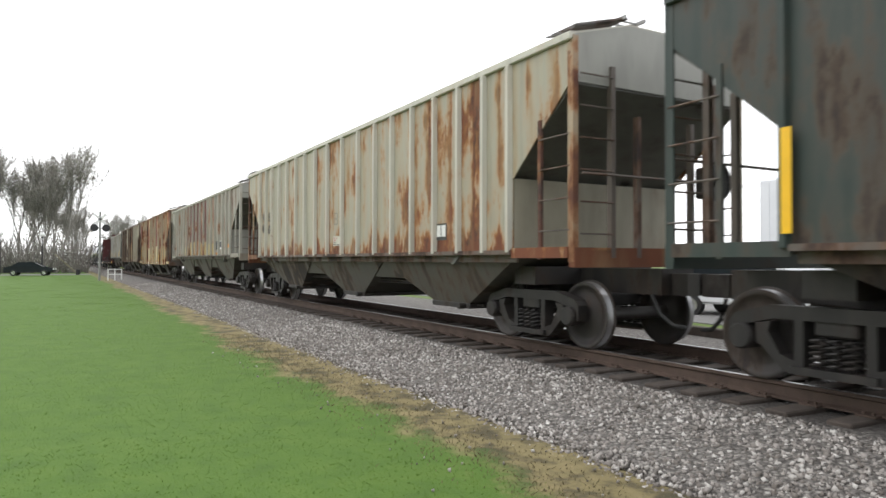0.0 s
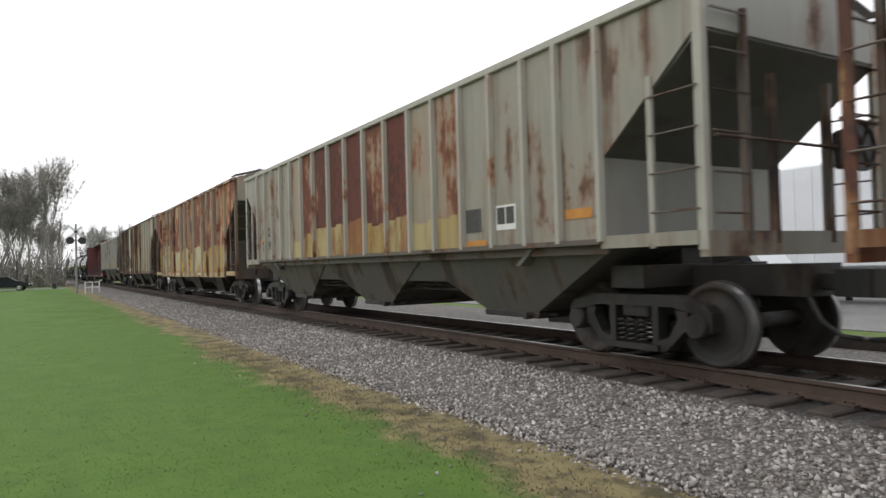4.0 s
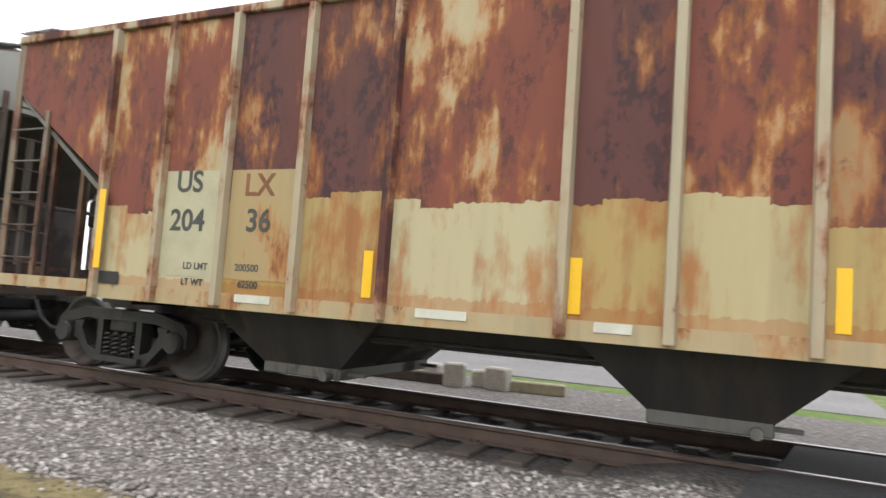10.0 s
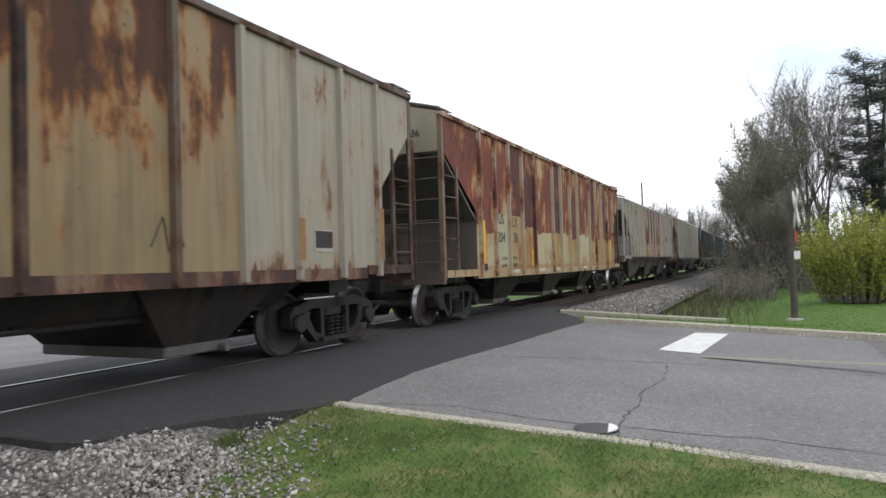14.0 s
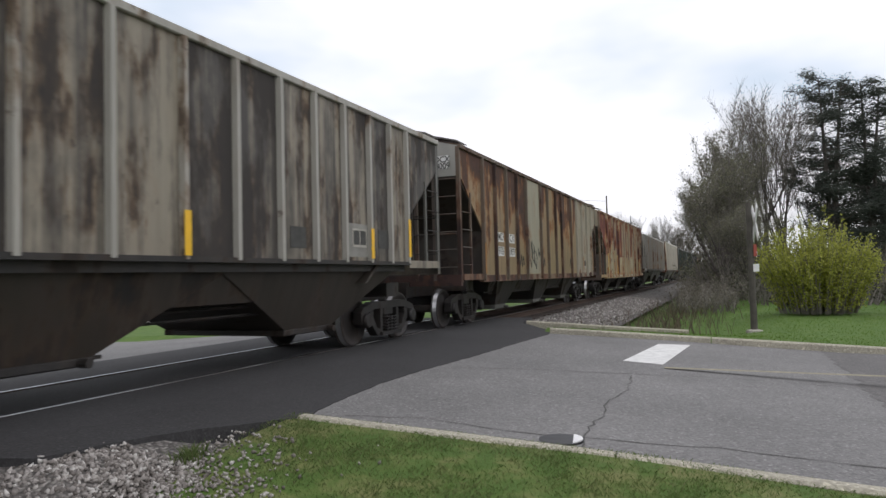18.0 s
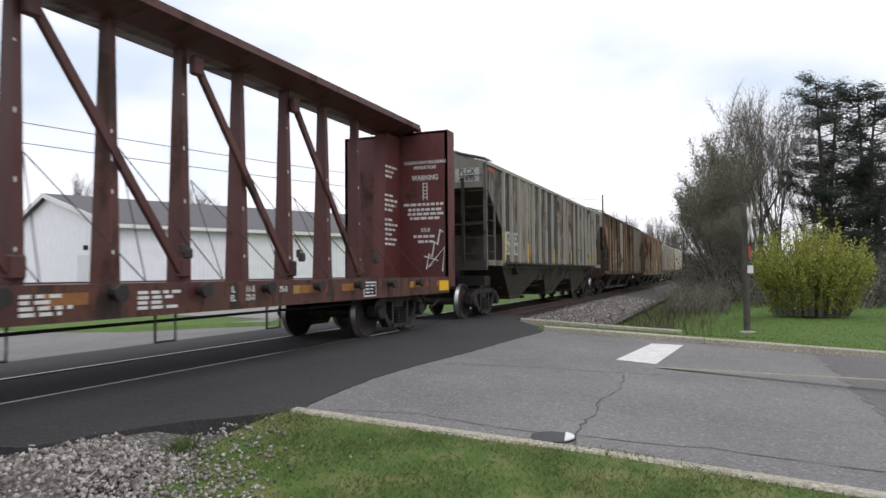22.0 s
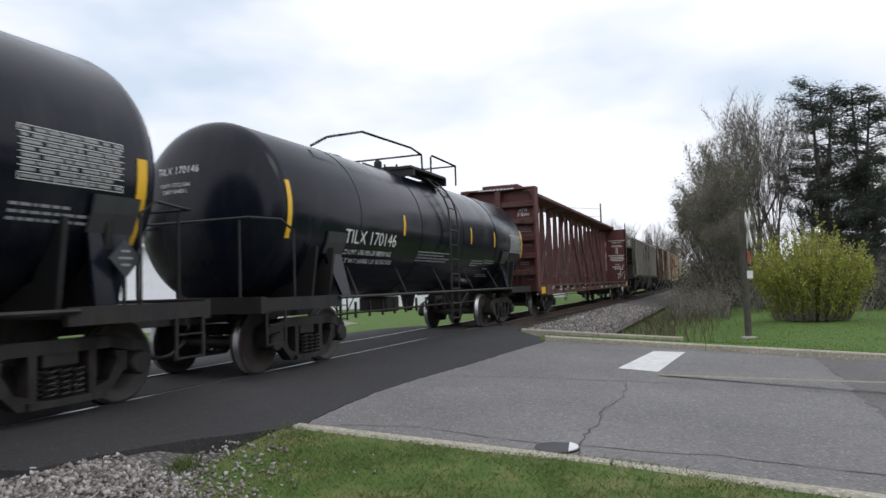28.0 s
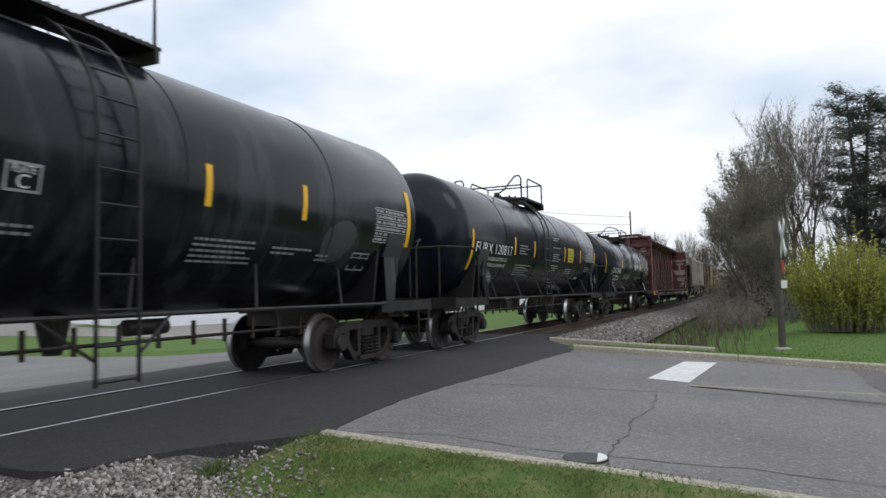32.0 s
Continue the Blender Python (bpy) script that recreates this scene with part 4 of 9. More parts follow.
        for y in (-0.95, -0.5, 0.5, 0.95):
            bm = bmesh.new()
            x = s * (H + 0.0)
            box(bm, x - 0.04, x + 0.04, y - 0.035, y + 0.035, zs - 0.1, z2 + (0.2 if abs(y) > 0.6 else -0.4))
            part("end_post", bm, fix, car)
        for i in range(6):
            z = zs + 0.2 + i * 0.4
            bm = bmesh.new()
            tube(bm, [(s * (H + 0.05), -0.95, z), (s * (H + 0.05), -1.5, z)], 0.012, 5)
            part("rung", bm, fix, car)
        bm = bmesh.new()
        tube(bm, [(s * (H + 0.07), -1.5, zs + 0.95), (s * (H + 0.07), 1.5, zs + 0.95)], 0.018, 6)
        part("hand_rail", bm, fix, car)
        if s == brake:
            bm = bmesh.new()
            xb = s * (H + 0.16)
            yb = 0.72
            lathe(bm, [(-0.012, 0.25), (0.012, 0.25), (0.012, 0.28), (-0.012, 0.28)], "x", 24, (xb + s * 0.1, yb, zs + 0.95))
            for k in range(6):
                a = 2 * math.pi * k / 6
                tube(bm, [(xb + s * 0.1, yb, zs + 0.95), (xb + s * 0.1, yb + 0.26 * math.cos(a), zs + 0.95 + 0.26 * math.sin(a))], 0.012, 5)
            part("brake_wheel", bm, M["under"], car, "dark iron hand brake wheel")
            bm = bmesh.new()
            a, b = sorted((xb - s * 0.15, xb + s * 0.08))
            bbox(bm, a, b, yb - 0.16, yb + 0.16, zs + 0.72, zs + 1.15, 0.03)
            part("brake_gear_box", bm, M["under"], car)
    # body sheets that close the space between the chutes
    bm = bmesh.new()
    zlow = zs - 0.55 * (zs - 0.44) if deep else 0.74
    hl = truck_x - 1.25
    top = [bm.verts.new((i * (hl + 0.35), j * (1.44 if deep else 1.36), zs - 0.05)) for i, j in ((-1, -1), (1, -1), (1, 1), (-1, 1))]
    bot = [bm.verts.new((i * (hl - 0.25), j * (1.26 if deep else 1.1), zlow)) for i, j in ((-1, -1), (1, -1), (1, 1), (-1, 1))]
    bm.faces.new(bot)
    bm.faces.new(top)
    for i in range(4):
        bm.faces.new((top[i], top[(i + 1) % 4], bot[(i + 1) % 4], bot[i]))
    part("centre_sill", tidy(bm), chute, car)
    bm = bmesh.new()
    for q in (-1, 1):
        tube(bm, [(-hl + 0.4, q * 1.05, zlow - 0.06), (hl - 0.4, q * 1.05, zlow - 0.06)], 0.022, 6)
    part("brake_pipe", bm, M["under"], car)
    # chutes below
    far = (0.271 if L < 16.8 else 0.262) * L if deep else 4.03
    span, foot = ((2.55, 0.62, 1.47, 1.12), 0.44) if deep else ((1.2, 0.45, 1.38, 1.02), 0.31)
    for cx in (-far, 0.0, far):
        bm = bmesh.new()
        a, b, c, d = span
        top = [bm.verts.new((cx + i * a, j * c, zs - 0.04)) for i, j in ((-1, -1), (1, -1), (1, 1), (-1, 1))]
        bot = [bm.verts.new((cx + i * b, j * d, foot)) for i, j in ((-1, -1), (1, -1), (1, 1), (-1, 1))]
        bm.faces.new(bot)
        for i in range(4):
            j = (i + 1) % 4
            bm.faces.new((top[i], top[j], bot[j], bot[i]))
        part("chute", tidy(bm), chute, car)
        bm = bmesh.new()
        bbox(bm, cx - b - 0.04, cx + b + 0.04, -d - 0.02, d + 0.02, foot - 0.08, foot + (0.01 if deep else 0.09), 0.015)
        for q in (-1, 1):
            lathe(bm, [(q * (d + 0.02), 0.05), (q * (d + 0.14), 0.05)], "y", 10, (cx + b * 0.8, 0, foot - 0.04))
            box(bm, cx + b - 0.03, cx + b + 0.25, q * (d - 0.15) - 0.02, q * (d - 0.15) + 0.02, foot - 0.04, foot)
        part("outlet_gate", bm, M["under"] if deep else M["slope"], car)
    bm = bmesh.new()
    box(bm, -xe, xe, -0.28, 0.28, zs - 0.35 if not deep else 0.8, zs - 0.02)
    part("centre_sill", bm, M["under"], car)
    bm = bmesh.new()
    tube(bm, [(-truck_x + 1.3, -1.05, 0.72), (truck_x - 1.3, -1.05, 0.72)], 0.02, 5)
    part("brake_pipe", bm, M["under"], car)
    for x, z, h in stripes:
        bm = bmesh.new()
        y = -W - 0.004
        if min(abs(x - r) for r in xs) < 0.08:
            y = -W - 0.08
        box(bm, x - 0.05, x + 0.05, y - 0.003, y + 0.002, z, z + h)
        part("reflective_stripe", bm, M[stripe], car, "yellow reflective stripe" if stripe == "reflector" else "faded orange stripe")
    for s in (-1, 1):
        truck(car, s * truck_x, wb)
    couplers(car, H, half_pitch)
    CARS.append((car, place))
    return car


def sign_on(car, text, size, x, z, y=-1.587, ink="black_mark", wide=1.0, bold=0.022):
    lettering("lettering", text, size * 1.36, M[ink], car, pose(x, y, z, 90, 0, 0), wide, "", bold)


def small_print(car, x0, x1, z0, lines, y=-1.586, h=0.05, step=0.09, ink="black_mark", seed=1):
    bm = bmesh.new()
    for i in range(lines):
        bars_of_text(bm, x0, x1 - (0.12 * ((i * 7 + seed) % 3)), z0 - i * step, y, h, seed + i)
    part("small_print", bm, M[ink], car)


def plate(car, x0, x1, z0, z1, colour, y=-1.585, name="stencil_panel"):
    bm = bmesh.new()
    box(bm, x0, x1, y - 0.003, y + 0.002, z0, z1)
    return part(name, bm, M[colour], car)


M["orange_flash"] = simple("faded_orange_flash", (0.50, 0.22, 0.05), 0.7, 0, 0.2, 5)
M["red_flash"] = simple("faded_red_flash", (0.40, 0.09, 0.08), 0.7, 0, 0.2, 5)


def plate_end(car, x, y0, y1, z0, z1, key="white_mark"):
    bm = bmesh.new()
    box(bm, x - 0.003, x + 0.002, y0, y1, z0, z1)
    return part("stencil_panel", bm, M[key], car)


M["a_side"] = weathered("cream_paint_with_orange_rust", (0.40, 0.38, 0.295), (0.36, 0.165, 0.055), (0.17, 0.058, 0.028), 0.53, 21.0, dirt=(0.30, 0.21, 0.11), dirt_amount=0.6, per_piece=0.34, low=1.72, ribs=(0.95, 0.24))
M["a_rib"] = weathered("cream_rib_paint", (0.60, 0.58, 0.50), (0.40, 0.19, 0.08), (0.16, 0.06, 0.035), 0.16, 23.0, dirt_amount=0.15, per_piece=0.2)
M["a_post"] = weathered("rust_eaten_post_paint", (0.40, 0.34, 0.24), (0.30, 0.13, 0.05), (0.13, 0.05, 0.032), 0.62, 24.0)
M["a_wall"] = weathered("stained_cream_bulkhead", (0.36, 0.33, 0.25), (0.22, 0.11, 0.06), (0.07, 0.045, 0.035), 0.3, 25.0, dirt_amount=0.5)
M["c_end"] = weathered("stained_cream_end_sheet", (0.34, 0.31, 0.23), (0.27, 0.11, 0.05), (0.13, 0.05, 0.035), 0.4, 34.0, dirt_amount=0.5)
# bulkhead and slope sheet darkened: recess shade in the colour, over real stains
M["c_wall"] = weathered("grimy_shaded_bulkhead", (0.12, 0.105, 0.088), (0.10, 0.06, 0.04), (0.05, 0.032, 0.026), 0.35, 34.5, dirt_amount=0.75)
M["c_slope"] = weathered("shaded_slope_sheet", (0.125, 0.125, 0.108), (0.11, 0.075, 0.05), (0.055, 0.04, 0.032), 0.35, 35.0, dirt_amount=0.4)
M["walkway_steel"] = weathered("dark_walkway_steel", (0.12, 0.115, 0.11), (0.11, 0.07, 0.05), (0.06, 0.04, 0.03), 0.3, 36.0)
M["a_cream"] = weathered("cream_paint_with_thin_rust_runs", (0.42, 0.40, 0.31), (0.34, 0.16, 0.06), (0.16, 0.06, 0.03), 0.31, 21.6, dirt=(0.30, 0.22, 0.12), dirt_amount=0.5, per_piece=0.22, low=1.78, ribs=(0.95, 0.26))
M["b_side"] = weathered("grey_paint_with_brown_stains", (0.34, 0.32, 0.265), (0.20, 0.11, 0.065), (0.10, 0.05, 0.038), 0.34, 27.0, dirt=(0.14, 0.10, 0.075), dirt_amount=0.7, per_piece=0.3, ribs=(0.98, 0.18))
M["b_mid"] = weathered("red_brown_rusted_paint", (0.34, 0.29, 0.21), (0.25, 0.10, 0.042), (0.14, 0.042, 0.028), 0.74, 29.0, dirt=(0.10, 0.06, 0.045), dirt_amount=0.5, per_piece=0.75, fresh=(0.40, 0.32, 0.15), fresh_top=2.0)
M["b_rib"] = weathered("grey_rib_paint", (0.46, 0.44, 0.38), (0.30, 0.13, 0.055), (0.12, 0.045, 0.03), 0.3, 28.0, dirt_amount=0.35)
M["c_side"] = weathered("maroon_rust_with_rolled_cream_paint", (0.44, 0.34, 0.18), (0.36, 0.13, 0.036), (0.20, 0.062, 0.042), 0.78, 31.0, dirt_amount=0.15, per_piece=0.22, fresh=(0.43, 0.36, 0.20), fresh_top=2.08)
M["c_dark"] = weathered("dark_purple_rust_with_ochre_paint", (0.34, 0.22, 0.095), (0.31, 0.108, 0.034), (0.125, 0.047, 0.04), 0.84, 31.3, dirt_amount=0.2, per_piece=0.15, fresh=(0.39, 0.285, 0.12), fresh_top=2.06)
M["c_pale"] = weathered("rust_with_pale_cream_paint", (0.45, 0.38, 0.22), (0.36, 0.14, 0.042), (0.20, 0.062, 0.042), 0.72, 31.6, dirt_amount=0.1, per_piece=0.2, fresh=(0.46, 0.41, 0.265), fresh_top=2.02)
M["c_sill"] = weathered("rust_stained_cream_sill", (0.44, 0.36, 0.21), (0.36, 0.16, 0.05), (0.14, 0.055, 0.036), 0.5, 30.5, dirt_amount=0.15, per_piece=0.0)
M["c_post"] = weathered("brown_rusted_post_paint", (0.20, 0.15, 0.10), (0.17, 0.075, 0.04), (0.075, 0.038, 0.03), 0.72, 32.5)
M["c_ochre"] = weathered("orange_stained_ochre_paint", (0.40, 0.30, 0.145), (0.36, 0.15, 0.045), (0.16, 0.065, 0.04), 0.42, 32.0, dirt_amount=0.1)
M["c_rib"] = weathered("cream_and_rust_rib_paint", (0.44, 0.38, 0.26), (0.27, 0.10, 0.042), (0.105, 0.034, 0.026), 0.5, 33.0, dirt_amount=0.2, per_piece=0.3)
M["d_side"] = weathered("brown_stained_paint", (0.33, 0.25, 0.125), (0.31, 0.125, 0.034), (0.098, 0.044, 0.027), 0.5, 37.0, dirt=(0.05, 0.028, 0.02), dirt_amount=0.35, per_piece=0.5, soot=0.35, high=0.12)
M["d_pale"] = weathered("pale_repainted_panel", (0.38, 0.36, 0.27), (0.28, 0.13, 0.05), (0.12, 0.05, 0.03), 0.24, 38.0, dirt=(0.12, 0.10, 0.07), dirt_amount=0.4)
M["d_tan"] = weathered("tan_paint_with_brown_stains", (0.34, 0.25, 0.135), (0.27, 0.115, 0.036), (0.09, 0.04, 0.028), 0.42, 37.4, dirt=(0.08, 0.05, 0.032), dirt_amount=0.45, per_piece=0.15, soot=0.15, high=0.12)
# this wall's colour also holds the dark of the end cavity's shade
M["d_wall"] = weathered("shaded_brown_bulkhead", (0.045, 0.038, 0.032), (0.045, 0.03, 0.022), (0.025, 0.02, 0.017), 0.4, 34.8, dirt_amount=0.6)
M["d_grey"] = weathered("grey_beige_paint_with_brown_smudges", (0.40, 0.365, 0.28), (0.23, 0.125, 0.06), (0.12, 0.065, 0.04), 0.26, 38.6, dirt=(0.17, 0.12, 0.075), dirt_amount=0.6, per_piece=0.2, low=1.45)
M["d_rib_pale"] = weathered("pale_rib_paint_with_rust", (0.38, 0.35, 0.28), (0.22, 0.10, 0.05), (0.09, 0.045, 0.03), 0.34, 39.5, dirt_amount=0.35)
M["d_rib"] = weathered("brown_rib_paint", (0.13, 0.10, 0.07), (0.11, 0.052, 0.03), (0.05, 0.028, 0.022), 0.6, 39.0, dirt_amount=0.5)
M["e_side"] = weathered("sooty_grey_paint", (0.33, 0.295, 0.23), (0.16, 0.11, 0.07), (0.06, 0.045, 0.036), 0.52, 41.0, dirt=(0.045, 0.04, 0.037), dirt_amount=0.75, per_piece=0.3, soot=0.93, ribs=(1.0, 0.08))
M["e_chute"] = weathered("brown_black_chute_sheet", (0.048, 0.04, 0.032), (0.055, 0.034, 0.022), (0.024, 0.02, 0.016), 0.45, 42.0, dirt_amount=0.6)
M["e_rib"] = weathered("dusty_grey_rib_paint", (0.43, 0.415, 0.37), (0.20, 0.14, 0.09), (0.09, 0.065, 0.05), 0.28, 43.0, dirt_amount=0.35)
M["e_end"] = weathered("sooty_grey_end_sheet", (0.26, 0.255, 0.225), (0.13, 0.085, 0.06), (0.05, 0.038, 0.03), 0.36, 44.0, dirt_amount=0.7)
M["grey_end"] = weathered("grey_end_sheet", (0.36, 0.355, 0.32), (0.24, 0.14, 0.085), (0.11, 0.06, 0.045), 0.2, 45.0, dirt_amount=0.4)
# darker than the end sheets: shade below the slope is in the colour
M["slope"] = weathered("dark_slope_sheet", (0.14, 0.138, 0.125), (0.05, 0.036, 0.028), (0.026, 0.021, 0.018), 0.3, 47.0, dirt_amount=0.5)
M["fixture"] = weathered("rusty_fixture_steel", (0.12, 0.10, 0.085), (0.13, 0.068, 0.042), (0.055, 0.034, 0.027), 0.5, 49.0)
M["z_side"] = weathered("dark_green_paint", (0.035, 0.052, 0.046), (0.09, 0.06, 0.042), (0.045, 0.032, 0.026), 0.38, 51.0, dirt_amount=0.5)
M["y_side"] = weathered("dull_blue_grey_paint", (0.09, 0.11, 0.14), (0.12, 0.08, 0.06), (0.06, 0.04, 0.03), 0.4, 53.0)


M["faded_stripe"] = simple("faded_orange_stripe", (0.30, 0.15, 0.045), 0.6, 0, 0.2, 5)


def both(*xs):
    """Places the same on both sides of the middle."""
    return [-x for x in reversed(xs)] + list(xs)


def even(first, last, n):
    return [first + (last - first) * i / (n - 1) for i in range(n)]


def build_hoppers():
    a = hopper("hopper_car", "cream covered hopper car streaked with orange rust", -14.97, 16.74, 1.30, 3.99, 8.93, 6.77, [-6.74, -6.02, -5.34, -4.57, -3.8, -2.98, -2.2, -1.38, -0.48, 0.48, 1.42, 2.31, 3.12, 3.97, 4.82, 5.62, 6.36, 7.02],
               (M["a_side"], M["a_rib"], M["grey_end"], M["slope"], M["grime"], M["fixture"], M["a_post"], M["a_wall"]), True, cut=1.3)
    for ob in a.children:
        if ob.name.startswith("side_panel") and sum(v.co.x for v in ob.data.vertices) / len(ob.data.vertices) < -1.4:
            ob.data.materials[0] = M["a_cream"]
    sign_on(a, "NA", 0.27, -6.36, 2.5, wide=0.72)
    sign_on(a, "HX", 0.27, -5.68, 2.46, wide=0.72)
    sign_on(a, "480", 0.27, -6.39, 2.13, wide=0.72)
    sign_on(a, "609", 0.27, -5.69, 2.08, wide=0.72)
    for x0, x1, z0, z1 in ((-0.1, 0.13, 2.24, 2.255), (-0.1, 0.13, 1.99, 2.005), (-0.1, -0.087, 1.99, 2.25), (0.117, 0.13, 1.99, 2.25), (0.0, 0.05, 2.1, 2.14)):
        plate(a, x0, x1, z0, z1, "faint_mark", name="stencil_line")
    plate(a, -0.15, 0.28, 1.5, 1.72, "a_patch")
    small_print(a, -0.12, 0.27, 1.66, 2, h=0.035, step=0.055, ink="red_flash", seed=4)
    small_print(a, -0.12, 0.27, 1.56, 2, y=-1.59, h=0.02, step=0.045, seed=5)
    plate(a, 4.85, 5.2, 1.5, 1.78, "black_mark")
    plate(a, 4.88, 5.01, 1.56, 1.75, "white_mark", -1.59)
    plate(a, 5.04, 5.17, 1.56, 1.75, "white_mark", -1.59)
    b = hopper("hopper_car", "grey covered hopper car with red-brown rusted panels and yellowish patches", -32.98, 16.64, 1.38, 3.87, 9.01, 6.85, both(0.47, 1.42, 2.35, 3.18, 4.0, 4.79, 5.55, 6.21, 6.93),
               (M["b_side"], M["b_rib"], M["grey_end"], M["slope"], M["grime"], M["fixture"]), True, cut=1.4, mid=(-3.9, 3.9, M["b_mid"]))
    plate(b, 4.07, 4.47, 1.6, 1.94, "black_mark")
    plate(b, 4.85, 5.3, 1.6, 1.94, "white_mark")
    plate(b, 4.88, 5.06, 1.68, 1.91, "black_mark", -1.59)
    plate(b, 5.09, 5.27, 1.68, 1.91, "black_mark", -1.59)
    plate(b, 4.07, 4.6, 1.4, 1.48, "orange_flash")
    plate(b, -6.76, -6.25, 1.89, 1.97, "orange_flash")
    plate(b, 6.3, 6.76, 1.65, 1.77, "orange_flash")
    sign_on(b, "PL", 0.25, -6.47, 2.12, wide=0.72)
    sign_on(b, "CX", 0.25, -5.91, 2.13, wide=0.72)
    sign_on(b, "21", 0.25, -6.46, 1.76, wide=0.72)
    sign_on(b, "990", 0.25, -5.86, 1.76, wide=0.68)
    c_ribs = [-6.58, -5.68, -4.77, -3.81, -2.81, -1.13, -0.27, 0.72, 1.64, 3.3, 4.23, 5.15, 6.06, 7.05]
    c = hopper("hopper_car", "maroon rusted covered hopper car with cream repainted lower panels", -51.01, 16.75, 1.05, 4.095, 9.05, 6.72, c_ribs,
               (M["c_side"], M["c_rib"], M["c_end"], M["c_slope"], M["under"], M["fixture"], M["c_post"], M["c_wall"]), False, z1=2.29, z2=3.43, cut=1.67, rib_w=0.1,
               stripes=((-6.51, 1.23, 0.9), (-2.98, 1.11, 0.44), (-1.02, 1.1, 0.46), (0.88, 1.1, 0.46), (3.42, 1.1, 0.45), (6.75, 1.25, 0.8)))
    plate(c, -5.62, -4.84, 1.2, 2.34, "c_fresh", -1.582, "repainted_patch")
    plate(c, -4.70, -3.88, 1.2, 2.34, "c_ochre", -1.582, "repainted_patch")
    sign_on(c, "US", 0.238, -5.28, 2.21, wide=1.0)
    sign_on(c, "204", 0.238, -5.27, 1.79, wide=1.02)
    sign_on(c, "36", 0.238, -4.31, 1.8, wide=1.0)
    sign_on(c, "LX", 0.238, -4.33, 2.17, ink="faint_rust_mark", wide=1.0)
    sign_on(c, "LD LMT", 0.075, -5.10, 1.31)
    sign_on(c, "LT WT", 0.075, -5.13, 1.14)
    sign_on(c, "200500", 0.075, -4.41, 1.32)
    sign_on(c, "62500", 0.075, -4.38, 1.15)
    plate(c, -6.52, -6.21, 1.06, 1.2, "under", -1.60, "card_holder")
    for x, w in ((-4.3, 0.45), (-2.2, 0.5), (-0.7, 0.3), (2.6, 0.5)):
        plate(c, x - w / 2, x + w / 2, 0.97, 1.05, "a_patch", -1.594, "touch_up_patch")
    # each bay of this car was patched another time
    for ob in c.children:
        if ob.name.startswith("side_panel"):
            x = ob.matrix_basis.translation.x + sum(v.co.x for v in ob.data.vertices) / len(ob.data.vertices)
            key = "c_dark" if any(x0 < x < x1 for x0, x1 in ((-4.77, -2.81), (-1.13, -0.27), (0.72, 1.64), (3.3, 4.23), (5.15, 6.06))) else "c_pale" if x < -4.77 or -2.81 < x < -1.13 or 1.64 < x < 3.3 else ""
            if key:
                ob.data.materials[0] = M[key]
        elif ob.name.startswith("side_sill"):
            ob.data.materials[0] = M["c_sill"]
        elif ob.name.startswith("end_sill_rail"):
            ob.data.materials[0] = M["c_sill"]
        elif ob.name.startswith("end_sill"):
            ob.data.materials[0] = M["fixture"]
        elif ob.name.startswith("end_post"):
            ob.data.materials[0] = M["c_post"]
    d_ribs = [-6.96, -6.0, -5.03, -4.03, -3.05, -1.36, -0.43, 0.7, 1.58, 3.2, 4.22, 5.25, 6.27, 7.27]
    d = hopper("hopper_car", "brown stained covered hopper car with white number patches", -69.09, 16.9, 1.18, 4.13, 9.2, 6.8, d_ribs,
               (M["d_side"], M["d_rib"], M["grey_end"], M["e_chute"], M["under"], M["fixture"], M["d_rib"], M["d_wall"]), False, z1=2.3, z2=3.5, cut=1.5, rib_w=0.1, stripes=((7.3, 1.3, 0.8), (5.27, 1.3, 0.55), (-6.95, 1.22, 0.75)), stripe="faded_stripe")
    for ob in d.children:
        if ob.name.startswith("side_panel"):
            x = sum(v.co.x for v in ob.data.vertices) / len(ob.data.vertices)
            if x > 4.2:
                ob.data.materials[0] = M["d_grey"]
            elif x < -4.02 or 3.2 < x < 4.2 or -1.36 < x < -0.43:
                ob.data.materials[0] = M["d_tan"]
        elif ob.name.startswith("rib"):
            x = ob.matrix_basis.translation.x + sum(v.co.x for v in ob.data.vertices) / len(ob.data.vertices)
            if x > 4.0:
                ob.data.materials[0] = M["d_rib_pale"]
        elif ob.name.startswith(("end_sill", "side_sill")):
            ob.data.materials[0] = M["c_post"]
    plate(d, 5.62, 6.05, 1.42, 1.72, "dull_plate")
    plate(d, 5.64, 6.03, 1.47, 1.70, "under", -1.590)
    plate(d, -2.97, -1.43, 1.2, 4.04, "d_pale", -1.582, "repainted_patch")
    for x, t1, t2 in ((-5.53, "MO", "978"), (-4.53, "CX", "009")):
        plate(d, x - 0.26, x + 0.26, 2.05, 2.3, "white_mark")
        plate(d, x - 0.27, x + 0.27, 1.68, 1.93, "white_mark")
        sign_on(d, t1, 0.215, x, 2.175, -1.591, wide=0.95, bold=0.004)
        sign_on(d, t2, 0.215, x, 1.805, -1.591, wide=1.0, bold=0.004)
    for x0, top, low in ((-2.86, 2.25, 1.4), (-2.55, 2.2, 1.5), (-2.3, 2.0, 1.35)):
        bm = bmesh.new()
        tube(bm, [(x0, -1.588, low + 0.45), (x0 + 0.12, -1.588, top), (x0 + 0.16, -1.588, low + 0.2), (x0 + 0.3, -1.588, low), (x0 + 0.42, -1.588, low + 0.35), (x0 + 0.3, -1.588, top - 0.1)], 0.014, 4)
        part("scribble", bm, M["black_mark"], d, "black scribbled tag")
    bm = bmesh.new()
